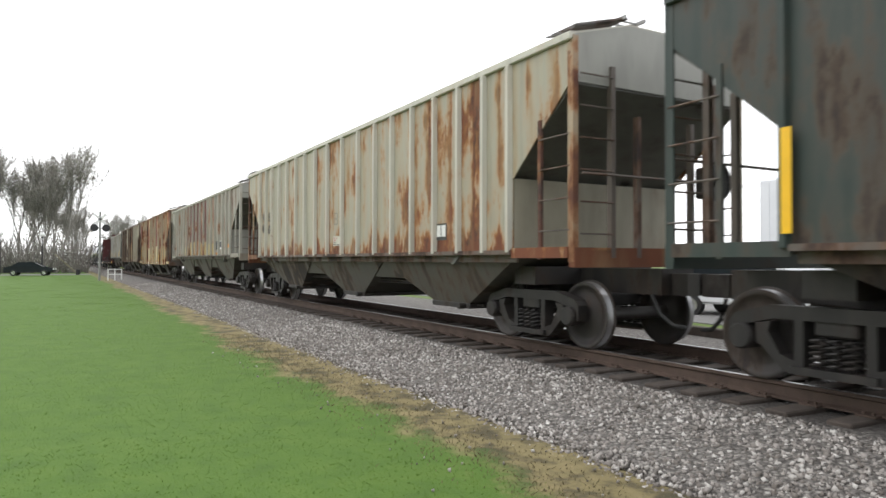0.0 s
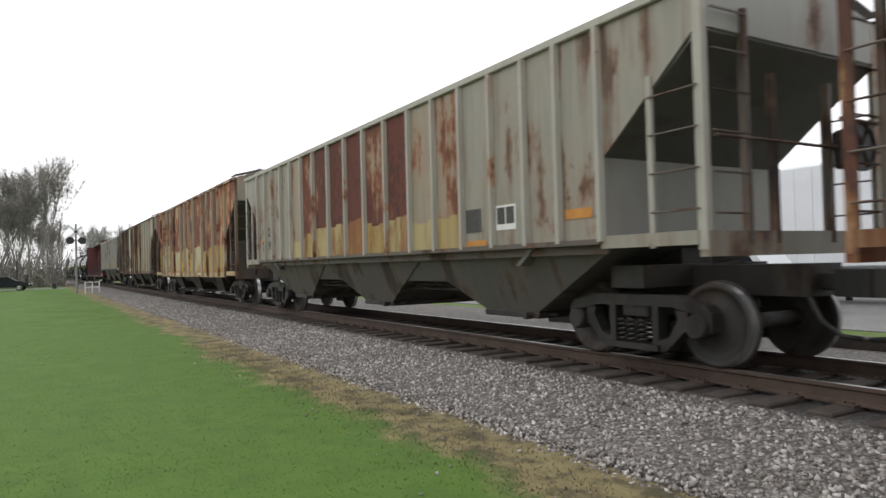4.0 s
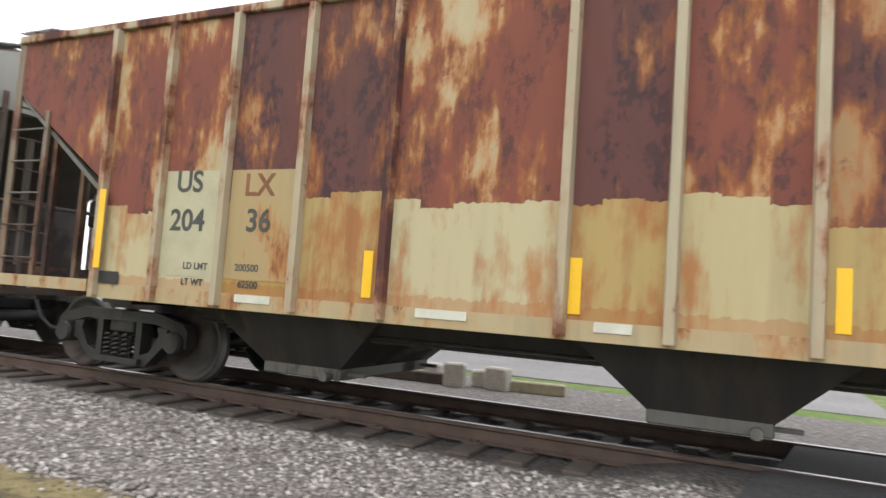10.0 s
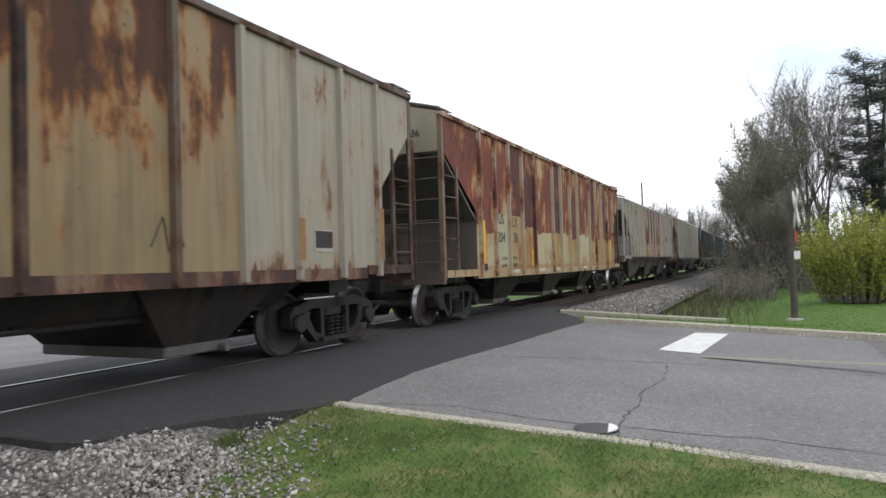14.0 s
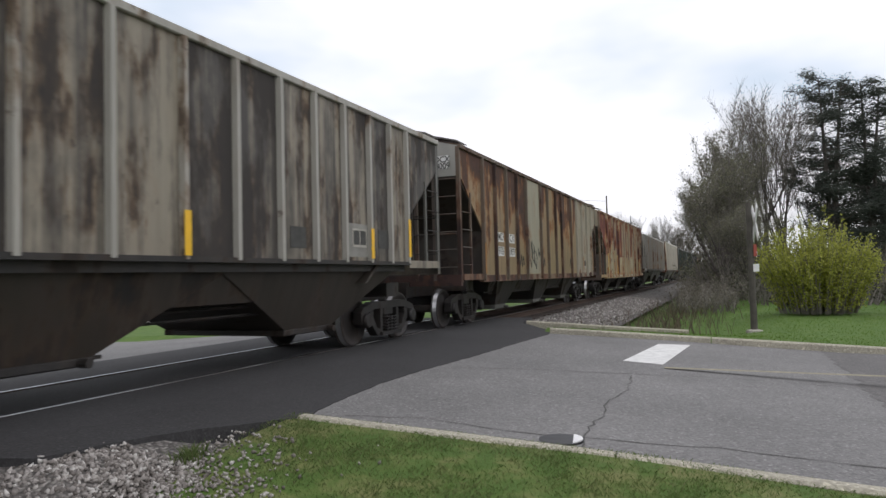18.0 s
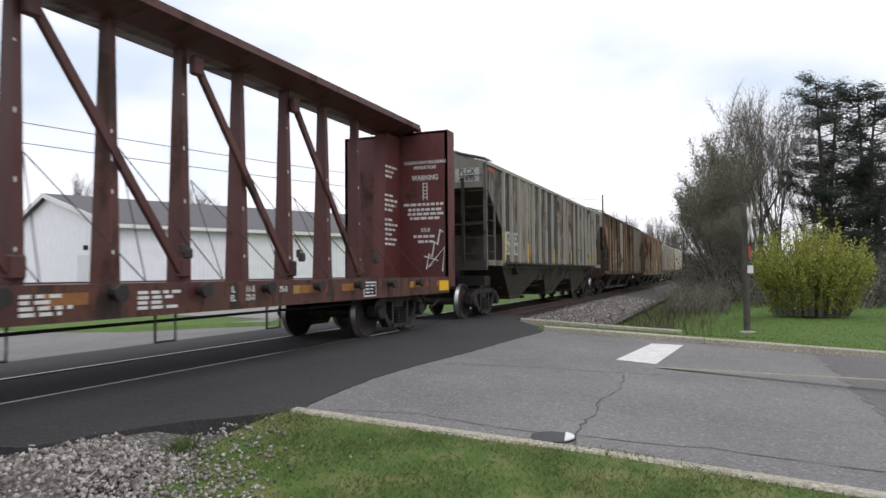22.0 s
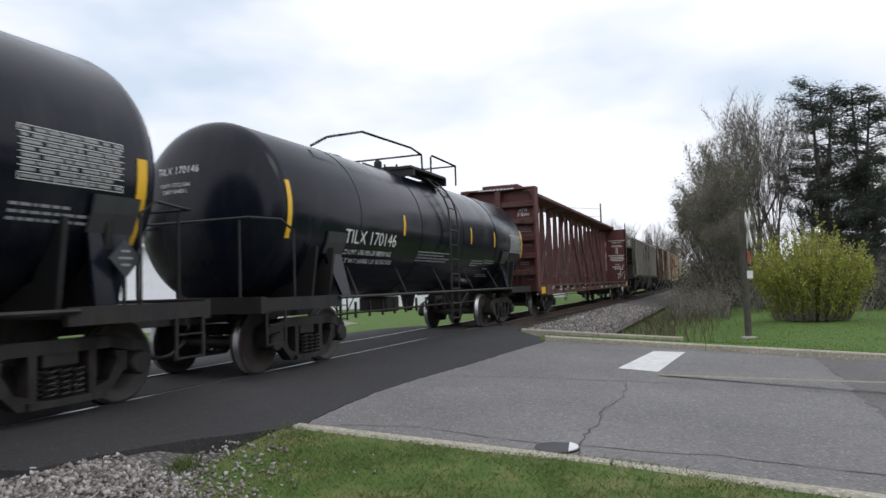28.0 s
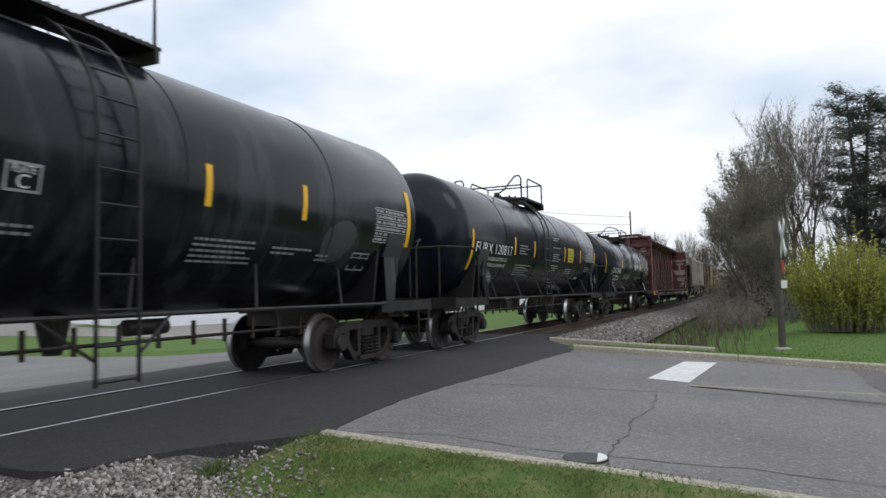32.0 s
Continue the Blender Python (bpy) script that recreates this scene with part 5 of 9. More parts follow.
    tube(bm, [(-1.75, -1.588, 1.75), (-1.68, -1.588, 2.0), (-1.6, -1.588, 1.72), (-1.55, -1.588, 1.9), (-1.5, -1.588, 1.75)], 0.01, 4)
    part("scribble", bm, M["black_mark"], d, "black scribbled tag")
    for x0 in (-1.28, -3.75, 2.9):
        bm = bmesh.new()
        tube(bm, [(x0, -1.588, 1.45), (x0 + 0.15, -1.588, 1.75), (x0 + 0.22, -1.588, 1.4), (x0 + 0.34, -1.588, 1.7), (x0 + 0.42, -1.588, 1.45)], 0.011, 4)
        part("scribble", bm, M["black_mark"], d, "black scribbled tag")
    plate_end(d, -8.455, -1.35, -0.85, 3.62, 3.92)
    lettering("lettering", "MOCX", 0.2, M["black_mark"], d, pose(-8.462, -1.1, 3.83, 90, 0, -90), 0.9)
    lettering("lettering", "978009", 0.2, M["black_mark"], d, pose(-8.462, -1.1, 3.68, 90, 0, -90), 0.9)
    lettering("lettering", "20436", 0.2, M["black_mark"], c, pose(-8.382, -0.9, 3.75, 90, 0, -90), 0.9)
    e = hopper("hopper_car", "sooty grey covered hopper car with brown chutes", -87.45, 17.3, 1.45, 3.98, 9.2, 7.33, [-7.27, -6.57, -5.78, -4.95, -4.13, -3.28, -2.42, -1.52, -0.53, 0.45, 1.42, 2.3, 3.19, 4.02, 4.84, 5.65, 6.4, 7.09],
               (M["e_side"], M["e_rib"], M["e_end"], M["e_chute"], M["e_chute"], M["under"], M["slope"], M["e_chute"]), True, z2=3.4, cut=1.5,
               stripes=((-7.27, 1.5, 0.75), (-4.95, 1.47, 0.55), (-1.52, 1.47, 0.5), (1.42, 1.47, 0.5), (5.65, 1.5, 0.5), (7.09, 1.55, 0.7)))
    for x, t1, t2 in ((-6.74, "PL", "216"), (-6.0, "CX", "95")):
        plate(e, x - 0.23, x + 0.2, 1.66, 2.3, "e_patch")
        sign_on(e, t1, 0.21, x, 2.12, -1.591, wide=1.0)
        sign_on(e, t2, 0.21, x, 1.81, -1.591, wide=1.0)
    plate_end(e, -8.655, -1.4, -0.75, 3.5, 3.85, "e_patch")
    lettering("lettering", "PLCX", 0.2, M["black_mark"], e, pose(-8.662, -1.07, 3.76, 90, 0, -90), 0.9)
    lettering("lettering", "21695", 0.2, M["black_mark"], e, pose(-8.662, -1.07, 3.59, 90, 0, -90), 0.9)
    plate(e, -8.5, -7.95, 3.78, 3.88, "red_flash")
    plate(e, 4.9, 5.6, 1.52, 2.06, "e_dull")
    plate(e, 5.1, 5.55, 1.68, 1.98, "dull_plate", -1.590)
    plate(e, 5.13, 5.31, 1.72, 1.95, "black_mark", -1.594)
    plate(e, 5.34, 5.52, 1.72, 1.95, "black_mark", -1.594)
    plate(e, 5.98, 6.36, 1.68, 2.0, "black_mark")
    plate(e, 3.42, 3.8, 1.62, 1.92, "black_mark")
    z = hopper("hopper_car", "dark green covered hopper car with a yellow stripe", 3.2, 16.6, 1.3, 3.9, 9.0, 6.85, even(-6.95, 6.9, 15),
               (M["z_side"], M["z_side"], M["z_side"], M["slope"], M["under"], M["fixture"]), True, cut=1.4, stripes=((-6.9, 1.4, 0.92),))
    for place, key, label in ((21.3, "z_side", "dark covered hopper car far up the track"), (39.5, "y_side", "blue-grey covered hopper car far up the track"), (57.7, "d_side", "brown covered hopper car far up the track")):
        hopper("hopper_car", label, place, 16.6, 1.3, 3.9, 9.1, 6.85, even(-6.9, 6.9, 12), (M[key], M[key], M["grey_end"], M["slope"], M["under"], M["fixture"]), True, cut=1.4)


M["faint_mark"] = simple("faint_grey_stencil_paint", (0.19, 0.19, 0.165), 0.7, 0, 0.2, 9, 0.0)
M["faint_rust_mark"] = simple("rusted_over_stencil", (0.20, 0.085, 0.04), 0.8, 0, 0.3, 9, 0.0)
M["e_dull"] = simple("grey_stained_paint_patch", (0.25, 0.245, 0.22), 0.75, 0, 0.3, 4)
M["dull_plate"] = simple("dull_white_outline", (0.40, 0.38, 0.33), 0.7, 0, 0.2, 9, 0.0)
M["a_patch"] = simple("pale_cream_patch", (0.55, 0.54, 0.46), 0.7, 0, 0.12, 6)
M["c_fresh"] = simple("rolled_cream_patch", (0.42, 0.385, 0.26), 0.75, 0, 0.12, 4, 0.2)
M["e_patch"] = simple("pale_grey_paint_patch", (0.45, 0.46, 0.44), 0.7, 0, 0.15, 6)
build_hoppers()

# ---- lumber car and tank cars ----
M["maroon"] = weathered("maroon_car_paint", (0.13, 0.030, 0.030), (0.115, 0.042, 0.032), (0.06, 0.026, 0.024), 0.35, 61.0, dirt_amount=0.45)
M["maroon_rib"] = weathered("maroon_post_paint", (0.105, 0.032, 0.03), (0.12, 0.05, 0.035), (0.055, 0.028, 0.024), 0.4, 63.0, dirt_amount=0.5)
M["maroon_sill"] = weathered("grimy_maroon_sill_paint", (0.085, 0.027, 0.026), (0.13, 0.055, 0.03), (0.04, 0.024, 0.02), 0.45, 62.0, dirt_amount=0.6)
M["orange_tape"] = simple("orange_tape", (0.27, 0.115, 0.035), 0.6, 0, 0.25, 5)
M["yellow_tape"] = simple("yellow_tape", (0.38, 0.25, 0.05), 0.6, 0, 0.25, 5)
M["red_tape"] = simple("red_tape", (0.2, 0.03, 0.025), 0.6, 0, 0.25, 5)


def tank_paint(name, colour, seed, streak_c):
    m, n, l, b = mat(name, 0.42)
    b.inputs["Specular IOR Level"].default_value = 0.27
    info = n.new("ShaderNodeObjectInfo").outputs["Random"]
    v = coords(n, l, (1.6, 1, 0.35))
    v2 = coords(n, l, (1, 1, 1))
    big = noise_of(n, l, v, 1.3 + seed * 0.1, 6, 0.6)
    fine = noise_of(n, l, v2, 14, 4)
    c = ramp(n, l, big, (0.42, colour), (0.5, tuple(q * 1.15 for q in colour)), (0.62, streak_c))
    c = mixed(n, l, ramp(n, l, fine, (0.55, grey(0)), (0.8, grey(0.25))), c, (0.03, 0.034, 0.042))
    l.new(c, b.inputs["Base Color"])
    l.new(ramp(n, l, big, (0.3, grey(0.15)), (0.7, grey(0.27))), b.inputs["Roughness"])
    bump(n, l, b, fine, 0.06, 0.003)
    return m


M["tank_g"] = tank_paint("black_tank_paint", (0.005, 0.007, 0.013), 1, (0.013, 0.015, 0.02))
M["tank_h"] = tank_paint("dusty_black_tank_paint", (0.006, 0.008, 0.0145), 3, (0.016, 0.018, 0.024))
M["tank_i"] = tank_paint("streaked_black_tank_paint", (0.007, 0.008, 0.012), 5, (0.03, 0.033, 0.038))
M["tank_fit"] = weathered("black_fittings_paint", (0.0110, 0.0110, 0.0120), (0.0300, 0.0225, 0.0175), (0.0150, 0.0120, 0.0100), 0.3, 67.0)
M["gusset_grey"] = weathered("grey_gusset_paint", (0.05, 0.055, 0.06), (0.06, 0.05, 0.045), (0.035, 0.03, 0.027), 0.3, 68.0)
M["dull_white"] = simple("dusty_white_stencil_paint", (0.30, 0.31, 0.32), 0.7, 0, 0.25, 9, 0.0)
M["yellow_label"] = simple("yellow_placard", (0.62, 0.50, 0.03), 0.5, 0, 0.1, 5)


def tank_car(place, half_pitch, truck_x, R, zc, half, label, paint, marks, sub, seed):
    """A tank car: shell with dished heads, straps, manway platform with rails, ladders, stub sills, hand rails."""
    car = thing("tank_car", label, "tank car", pose(place, 0, RIDE), "black tank cars")
    bm = bmesh.new()
    prof = []
    dome, off = sub.get("dome", 0.55), sub.get("off", 0.0)
    for k in range(10):
        a = math.pi / 2 * k / 9
        prof.append((-half - dome * math.cos(a), max(0.02, R * math.sin(a))))
    prof += [(-half * 0.5, R), (0, R), (half * 0.5, R)]
    for k in range(9, -1, -1):
        a = math.pi / 2 * k / 9
        prof.append((half + dome * math.cos(a), max(0.02, R * math.sin(a))))
    lathe(bm, prof, "x", 64, (off, 0, zc))
    part("shell", tidy(bm), paint, car, smooth=True)
    # girth welds and straps
    for x in (-half * 0.62, -half * 0.2, half * 0.2, half * 0.62):
        bm = bmesh.new()
        lathe(bm, [(x - 0.012, R - 0.01), (x - 0.012, R + 0.008), (x + 0.012, R + 0.008), (x + 0.012, R - 0.01)], "x", 64, (0, 0, zc))
        part("weld_seam", tidy(bm), paint, car)
    # saddles and stub sills
    for s in (-1, 1):
        bm = bmesh.new()
        x = s * truck_x
        prism(bm, [(-1.30, 0.95), (-1.42, zc - 0.55), (-1.32, zc - 0.55), (-1.0, zc - R * 0.78), (0, zc - R), (1.0, zc - R * 0.78), (1.32, zc - 0.55), (1.42, zc - 0.55), (1.30, 0.95)], "x", x - 0.28, x - 0.22)
        prism(bm, [(-1.30, 0.95), (-1.42, zc - 0.55), (-1.32, zc - 0.55), (-1.0, zc - R * 0.78), (0, zc - R), (1.0, zc - R * 0.78), (1.32, zc - 0.55), (1.42, zc - 0.55), (1.30, 0.95)], "x", x + 0.22, x + 0.28)
        part("saddle", tidy(bm), M["tank_fit"], car)
        bm = bmesh.new()
        a, b = sorted((s * (truck_x - 1.5), s * (half_pitch - 0.45)))
        box(bm, a, b, -0.28, 0.28, 0.72, 1.08)
        part("stub_sill", bm, M["under"], car)
        # end platform, hand rail
        bm = bmesh.new()
        a, b = sorted((s * (half_pitch - 0.55), s * (truck_x + 0.35)))
        box(bm, a, b, -1.5, 1.5, 1.0, 1.05)
        a, b = sorted((s * (half_pitch - 0.6), s * (half_pitch - 0.5)))
        box(bm, a, b, -1.5, 1.5, 0.86, 1.08)
        for q in (-1, 1):
            c, d = sorted((q * 1.44, q * 1.5))
            a2, b2 = sorted((s * (half_pitch - 0.55), s * (truck_x - 0.3)))
            box(bm, a2, b2, c, d, 0.88, 1.06)
        part("end_platform", bm, M["tank_fit"], car)
        bm = bmesh.new()
        xe = s * (half_pitch - 0.58)
        for q in (-1, 1):
            tube(bm, [(s * (half - 0.15), q * (R + 0.09), 1.05), (s * (half - 0.15), q * (R + 0.09), 2.0), (s * (half + 0.1), q * (R + 0.05), 2.15), (xe, q * 1.25, 2.15), (xe, q * 1.1, 2.15)], 0.02, 6)
        tube(bm, [(xe, -1.3, 2.15), (xe, 1.3, 2.15)], 0.02, 6)
        for q in (-1.1, 1.1):
            tube(bm, [(xe, q, 1.05), (xe, q, 2.15)], 0.02, 6)
        part("end_rail", bm, M["tank_fit"], car)
        # corner step
        bm = bmesh.new()
        for q in (-1, 1):
            for i in (0, 1):
                x = s * (half_pitch - 0.62 - i * 0.42)
                box(bm, x - 0.02, x + 0.02, q * 1.49 - 0.012, q * 1.49 + 0.012, 0.42, 0.95)
            a, b = sorted((s * (half_pitch - 0.62), s * (half_pitch - 1.04)))
            for z in (0.44, 0.7):
                box(bm, a, b, q * 1.49 - 0.02, q * 1.49 + 0.02, z - 0.01, z + 0.01)
        part("step", bm, M["tank_fit"], car)
        # diamond placard holder on its bracket
        if sub.get("diamond"):
            bm = bmesh.new()
            xd = sub["pads"][(s + 1) // 2] + 0.05
            prism(bm, [(xd - 0.2, 1.53), (xd, 1.33), (xd + 0.2, 1.53), (xd, 1.73)], "y", -1.515, -1.50)
            dia = part("placard_holder", tidy(bm), M["gusset_grey"], car, "grey diamond placard holder")
            bm = bmesh.new()
            for k in (-0.07, 0.0, 0.07):
                box(bm, xd - 0.09 + abs(k) * 0.5, xd + 0.09 - abs(k) * 0.5, -1.518, -1.515, 1.52 + k, 1.545 + k)
            part("small_print", bm, M["dull_white"], dia)
            bm = bmesh.new()
            box(bm, xd - 0.02, xd + 0.02, -1.50, -1.48, 1.02, 1.45)
            part("placard_post", bm, M["tank_fit"], car)
        # grey bracket from the shell down to the sill
        bm = bmesh.new()
        x = sub["pads"][(s + 1) // 2] if "pads" in sub else s * (truck_x - 0.42)
        rr = R + 0.02
        pts = []
        for a in (-12, -19, -27):
            q = math.radians(a)
            pts.append((-rr * math.cos(q), zc + rr * math.sin(q)))
        outer = [(y - 0.03, z) for y, z in pts]
        prism(bm, outer + pts[::-1], "x", x - 0.28, x + 0.28)
        part("bracket_pad", tidy(bm), M["gusset_grey"], car, "grey steel bracket pad")
        bm = bmesh.new()
        y1, z1 = outer[-1]
        vs = [bm.verts.new(p) for p in ((x - 0.26, y1, z1), (x + 0.26, y1, z1), (x + 0.12 - s * 0.12, -1.46, 1.05), (x - 0.14 - s * 0.12, -1.46, 1.05))]
        back = [bm.verts.new((v.co.x, v.co.y + 0.05, v.co.z)) for v in vs]
        bm.faces.new(vs)
        bm.faces.new(back[::-1])
        for k in range(4):
            bm.faces.new((vs[k], back[k], back[(k + 1) % 4], vs[(k + 1) % 4]))
        part("saddle_gusset", tidy(bm), paint, car)
    # side hand rail
    bm = bmesh.new()
    for q in (-1, 1):
        tube(bm, [(-truck_x + 0.2, q * 1.52, 1.02), (truck_x - 0.2, q * 1.52, 1.02)], 0.028, 6)
        for x in np.arange(-truck_x + 0.8, truck_x - 0.5, 1.9):
            tube(bm, [(x, q * 1.52, 1.02), (x + 0.3, q * (R * 0.82), zc - R * 0.60)], 0.018, 5)
    part("side_rail", bm, M["tank_fit"], car)
    # ladders at the middle, with stirrup below
    lx = sub.get("ladder", 0.0)
    for q in (-1, 1):
        bm = bmesh.new()
        for i in (lx - 0.24, lx + 0.24):
            pts = [(i, q * (R + 0.10), 0.38), (i, q * (R + 0.10), zc + 0.25)]
            for k in range(1, 6):
                a = math.radians(12 * k)
                pts.append((i, q * (R + 0.10) * math.cos(a), zc + 0.25 + (R + 0.0) * math.sin(a) * 0.92))
            tube(bm, pts, 0.022, 5)
        for z in np.arange(0.42, zc + 0.3, 0.33):
            tube(bm, [(lx - 0.24, q * (R + 0.10), z), (lx + 0.24, q * (R + 0.10), z)], 0.014, 5)
        for k in range(1, 5):
            a = math.radians(13 * k)
            y, z = q * (R + 0.10) * math.cos(a), zc + 0.25 + R * math.sin(a) * 0.92
            tube(bm, [(lx - 0.24, y, z), (lx + 0.24, y, z)], 0.014, 5)
        part("ladder", bm, M["tank_fit"], car)
        for i in (-1, 1):
            bm = bmesh.new()
            tube(bm, [(lx + i * 0.24, q * (R + 0.08), 0.62), (lx + i * 0.75, q * 1.52, 1.02)], 0.018, 5)
            part("ladder_brace", bm, M["tank_fit"], car)
    # platform and safety rail round the manway
    zp = zc + R + 0.04
    plat = sub.get("plat", 1.2)
    bm = bmesh.new()
    for q in (-1, 1):
        a, b = sorted((q * 0.42, q * 0.98))
        box(bm, -0.8, plat, a, b, zp - 0.06, zp - 0.02)
        for x in np.arange(-0.8, plat, 0.1):
            box(bm, x, x + 0.02, a, b, zp - 0.02, zp + 0.0)
    for x in (-0.75, plat - 0.05):
        a, b = sorted((x, x + (0.06 if x < 0 else -0.06)))
        box(bm, a, b, -1.0, 1.0, zp - 0.22, zp - 0.05)
    part("platform", bm, M["tank_fit"], car)
    bm = bmesh.new()
    r0, r1, r2, r3, r4, r5 = sub.get("rail", (-2.75, -1.5, -1.1, -0.9, -0.3, 1.2))
    rh = sub.get("rail_h", 0.6)
    for q in (-1, 1):
        y = q * 0.92
        tube(bm, [(r0, q * 0.75, zp - 0.2), (r0 + 0.25, y, zp - 0.02), (r1, y, zp + rh - 0.08), (r2, y, zp + rh), (r3 - 0.03, y, zp + rh - 0.06), (r3, y, zp - 0.05)], 0.024, 6)
        tube(bm, [(r4, y, zp - 0.02), (r4, y, zp + rh - 0.04), (r4 + 0.08, y, zp + rh + 0.02), (r5, y, zp + rh), (r5, y, zp - 0.1)], 0.024, 6)
    tube(bm, [(r5, -0.92, zp + rh), (r5, 0.92, zp + rh)], 0.022, 6)
    tube(bm, [(r3, -0.92, zp + 0.35), (r3, 0.92, zp + 0.35)], 0.022, 6)
    part("safety_rail", bm, M["tank_fit"], car)
    bm = bmesh.new()
    lathe(bm, [(zp - 0.3, 0.32), (zp + 0.05, 0.32), (zp + 0.06, 0.36), (zp + 0.13, 0.36), (zp + 0.16, 0.3), (zp + 0.17, 0.05)], "z", 20, (0.2, 0, 0))
    for k in range(8):
        a = 2 * math.pi * k / 8
        lathe(bm, [(zp + 0.05, 0.025), (zp + 0.2, 0.025)], "z", 6, (0.2 + 0.36 * math.cos(a), 0.36 * math.sin(a), 0))
    lathe(bm, [(zp - 0.3, 0.09), (zp + 0.2, 0.09), (zp + 0.24, 0.05)], "z", 10, (-0.5, 0, 0))
    part("manway", tidy(bm), M["tank_fit"], car)
    # bottom outlet
    bm = bmesh.new()
    lathe(bm, [(zc - R - 0.4, 0.1), (zc - R - 0.25, 0.14), (zc - R + 0.05, 0.2)], "z", 14, (0.9, 0, 0))
    bbox(bm, -0.9, -0.3, -0.35, 0.35, 0.62, 0.95, 0.03)
    lathe(bm, [(-0.3, 0.1), (0.3, 0.1)], "x", 14, (1.9, -0.3, 0.84))
    for x in np.arange(-truck_x + 1.6, truck_x - 1.4, 0.55):
        box(bm, x - 0.02, x + 0.02, -0.72, -0.68, 0.6, 0.9)
    tube(bm, [(-truck_x + 1.2, -0.7, 0.7), (truck_x - 1.2, -0.7, 0.7)], 0.022, 5)
    part("bottom_outlet", bm, M["under"], car)

    def ring_strip(x, a0, a1, w, name, key, lift=0.006):
        bm = bmesh.new()
        n = 8
        rows = []
        for k in range(n + 1):
            a = math.radians(a0 + (a1 - a0) * k / n)
            rr = R + lift
            rows.append([bm.verts.new((x + i * w / 2, -rr * math.cos(a), zc + rr * math.sin(a))) for i in (-1, 1)])
        for p, q in zip(rows, rows[1:]):
            bm.faces.new((p[0], p[1], q[1], q[0]))
        return part(name, tidy(bm), M[key], car)

    def curved_text(text, size, x0, x1, a_mid):
        cu = bpy.data.curves.new("lettering", "FONT")
        cu.body, cu.size, cu.align_x, cu.align_y = text, size, "CENTER", "CENTER"
        tmp = bpy.data.objects.new("lettering", cu)
        me = bpy.data.meshes.new_from_object(tmp)
        bpy.data.objects.remove(tmp)
        xs = [v.co.x for v in me.vertices]
        k = (x1 - x0) / (max(xs) - min(xs))
        for v in me.vertices:
            a = math.radians(a_mid) + v.co.y / R
            v.co = (x0 + (v.co.x - min(xs)) * k, -(R + 0.006) * math.cos(a), zc + (R + 0.006) * math.sin(a))
        part_of("lettering", me, M["white_mark"], car)

    def curved_table(x0, x1, a0, a1, rows, s2):
        """An outlined white table of small print."""
        bm = bmesh.new()
        r = random.Random(s2)
        rr = R + 0.006

        def patch(p, q, b0, b1):
            quad(bm, *[(px, -rr * math.cos(math.radians(a)), zc + rr * math.sin(math.radians(a))) for px, a in ((p, b1), (q, b1), (q, b0), (p, b0))])
        d = (a0 - a1) / rows
        for i in range(rows + 1):
            patch(x0, x1, a0 - i * d, a0 - i * d - 0.3)
        for x in (x0, x0 + (x1 - x0) * 0.33, x0 + (x1 - x0) * 0.62, x1 - 0.012):
            patch(x, x + 0.012, a0, a1)
        table = part("print_table", bm, M["white_mark"], car, "white printed table")
        bm = bmesh.new()
        for i in range(rows):
            x = x0 + 0.03
            while x < x1 - 0.1:
                w = r.uniform(0.06, 0.2)
                patch(x, min(x + w, x1 - 0.03), a0 - (i + 0.3) * d, a0 - (i + 0.78) * d)
                x += w + r.choice((0.02, 0.02, 0.05))
        part("small_print", bm, M["dull_white"], table)

    def curved_frame(x0, x1, a0, a1):
        """A white outline round two empty fields."""
        bm = bmesh.new()
        rr = R + 0.006
        mid_a = a0 - (a0 - a1) * 0.25
        for p, q, b0, b1 in ((x0, x1, a0, a0 - 0.9), (x0, x1, a1 + 0.9, a1), (x0, x0 + 0.025, a0, a1), (x1 - 0.025, x1, a0, a1), ((x0 + x1) / 2 - 0.012, (x0 + x1) / 2 + 0.012, a0, a1), (x0, x1, mid_a, mid_a - 0.5))[:6 if x1 - x0 > 0.4 else 4]:
            quad(bm, *[(px, -rr * math.cos(math.radians(a)), zc + rr * math.sin(math.radians(a))) for px, a in ((p, b1), (q, b1), (q, b0), (p, b0))])
        part("outlined_panel", bm, M["dull_white"], car, "white outlined panel")

    def curved_smudge(x, w, a0, a1):
        """A pale patch of rubbed paint, leaning and rounded."""
        bm = bmesh.new()
        rr = R + 0.004
        ring = []
        for k in range(24):
            q = 2 * math.pi * k / 24
            a = math.radians((a0 + a1) / 2 + (a0 - a1) / 2 * math.sin(q))
            ring.append(bm.verts.new((x + w * math.cos(q) * (1 + 0.08 * math.sin(3 * q)) + 0.3 * w * math.sin(q), -rr * math.cos(a), zc + rr * math.sin(a))))
        for k in range(1, 12):
            p, q, r2, t2 = ring[(6 + k - 1) % 24], ring[(6 + k) % 24], ring[(6 - k) % 24], ring[(6 - k + 1) % 24]
            bm.faces.new((p, q, r2, t2) if p is not t2 else (p, q, r2))
        part("rubbed_patch", tidy(bm), M["gusset_grey"], car, "grey rubbed paint patch")

    def curved_bars(x0, x1, a_top, lines, s2, h=1.15, stepd=2.7):
        bm = bmesh.new()
        r = random.Random(s2)
        for i in range(lines):
            x = x0
            lim = x1 - r.choice((0, 0, 0.15, 0.3))
            while x < lim - 0.04:
                w = r.uniform(0.04, 0.13)
                a0 = math.radians(a_top - i * stepd)
                a1 = a0 - math.radians(h)
                rr = R + 0.006
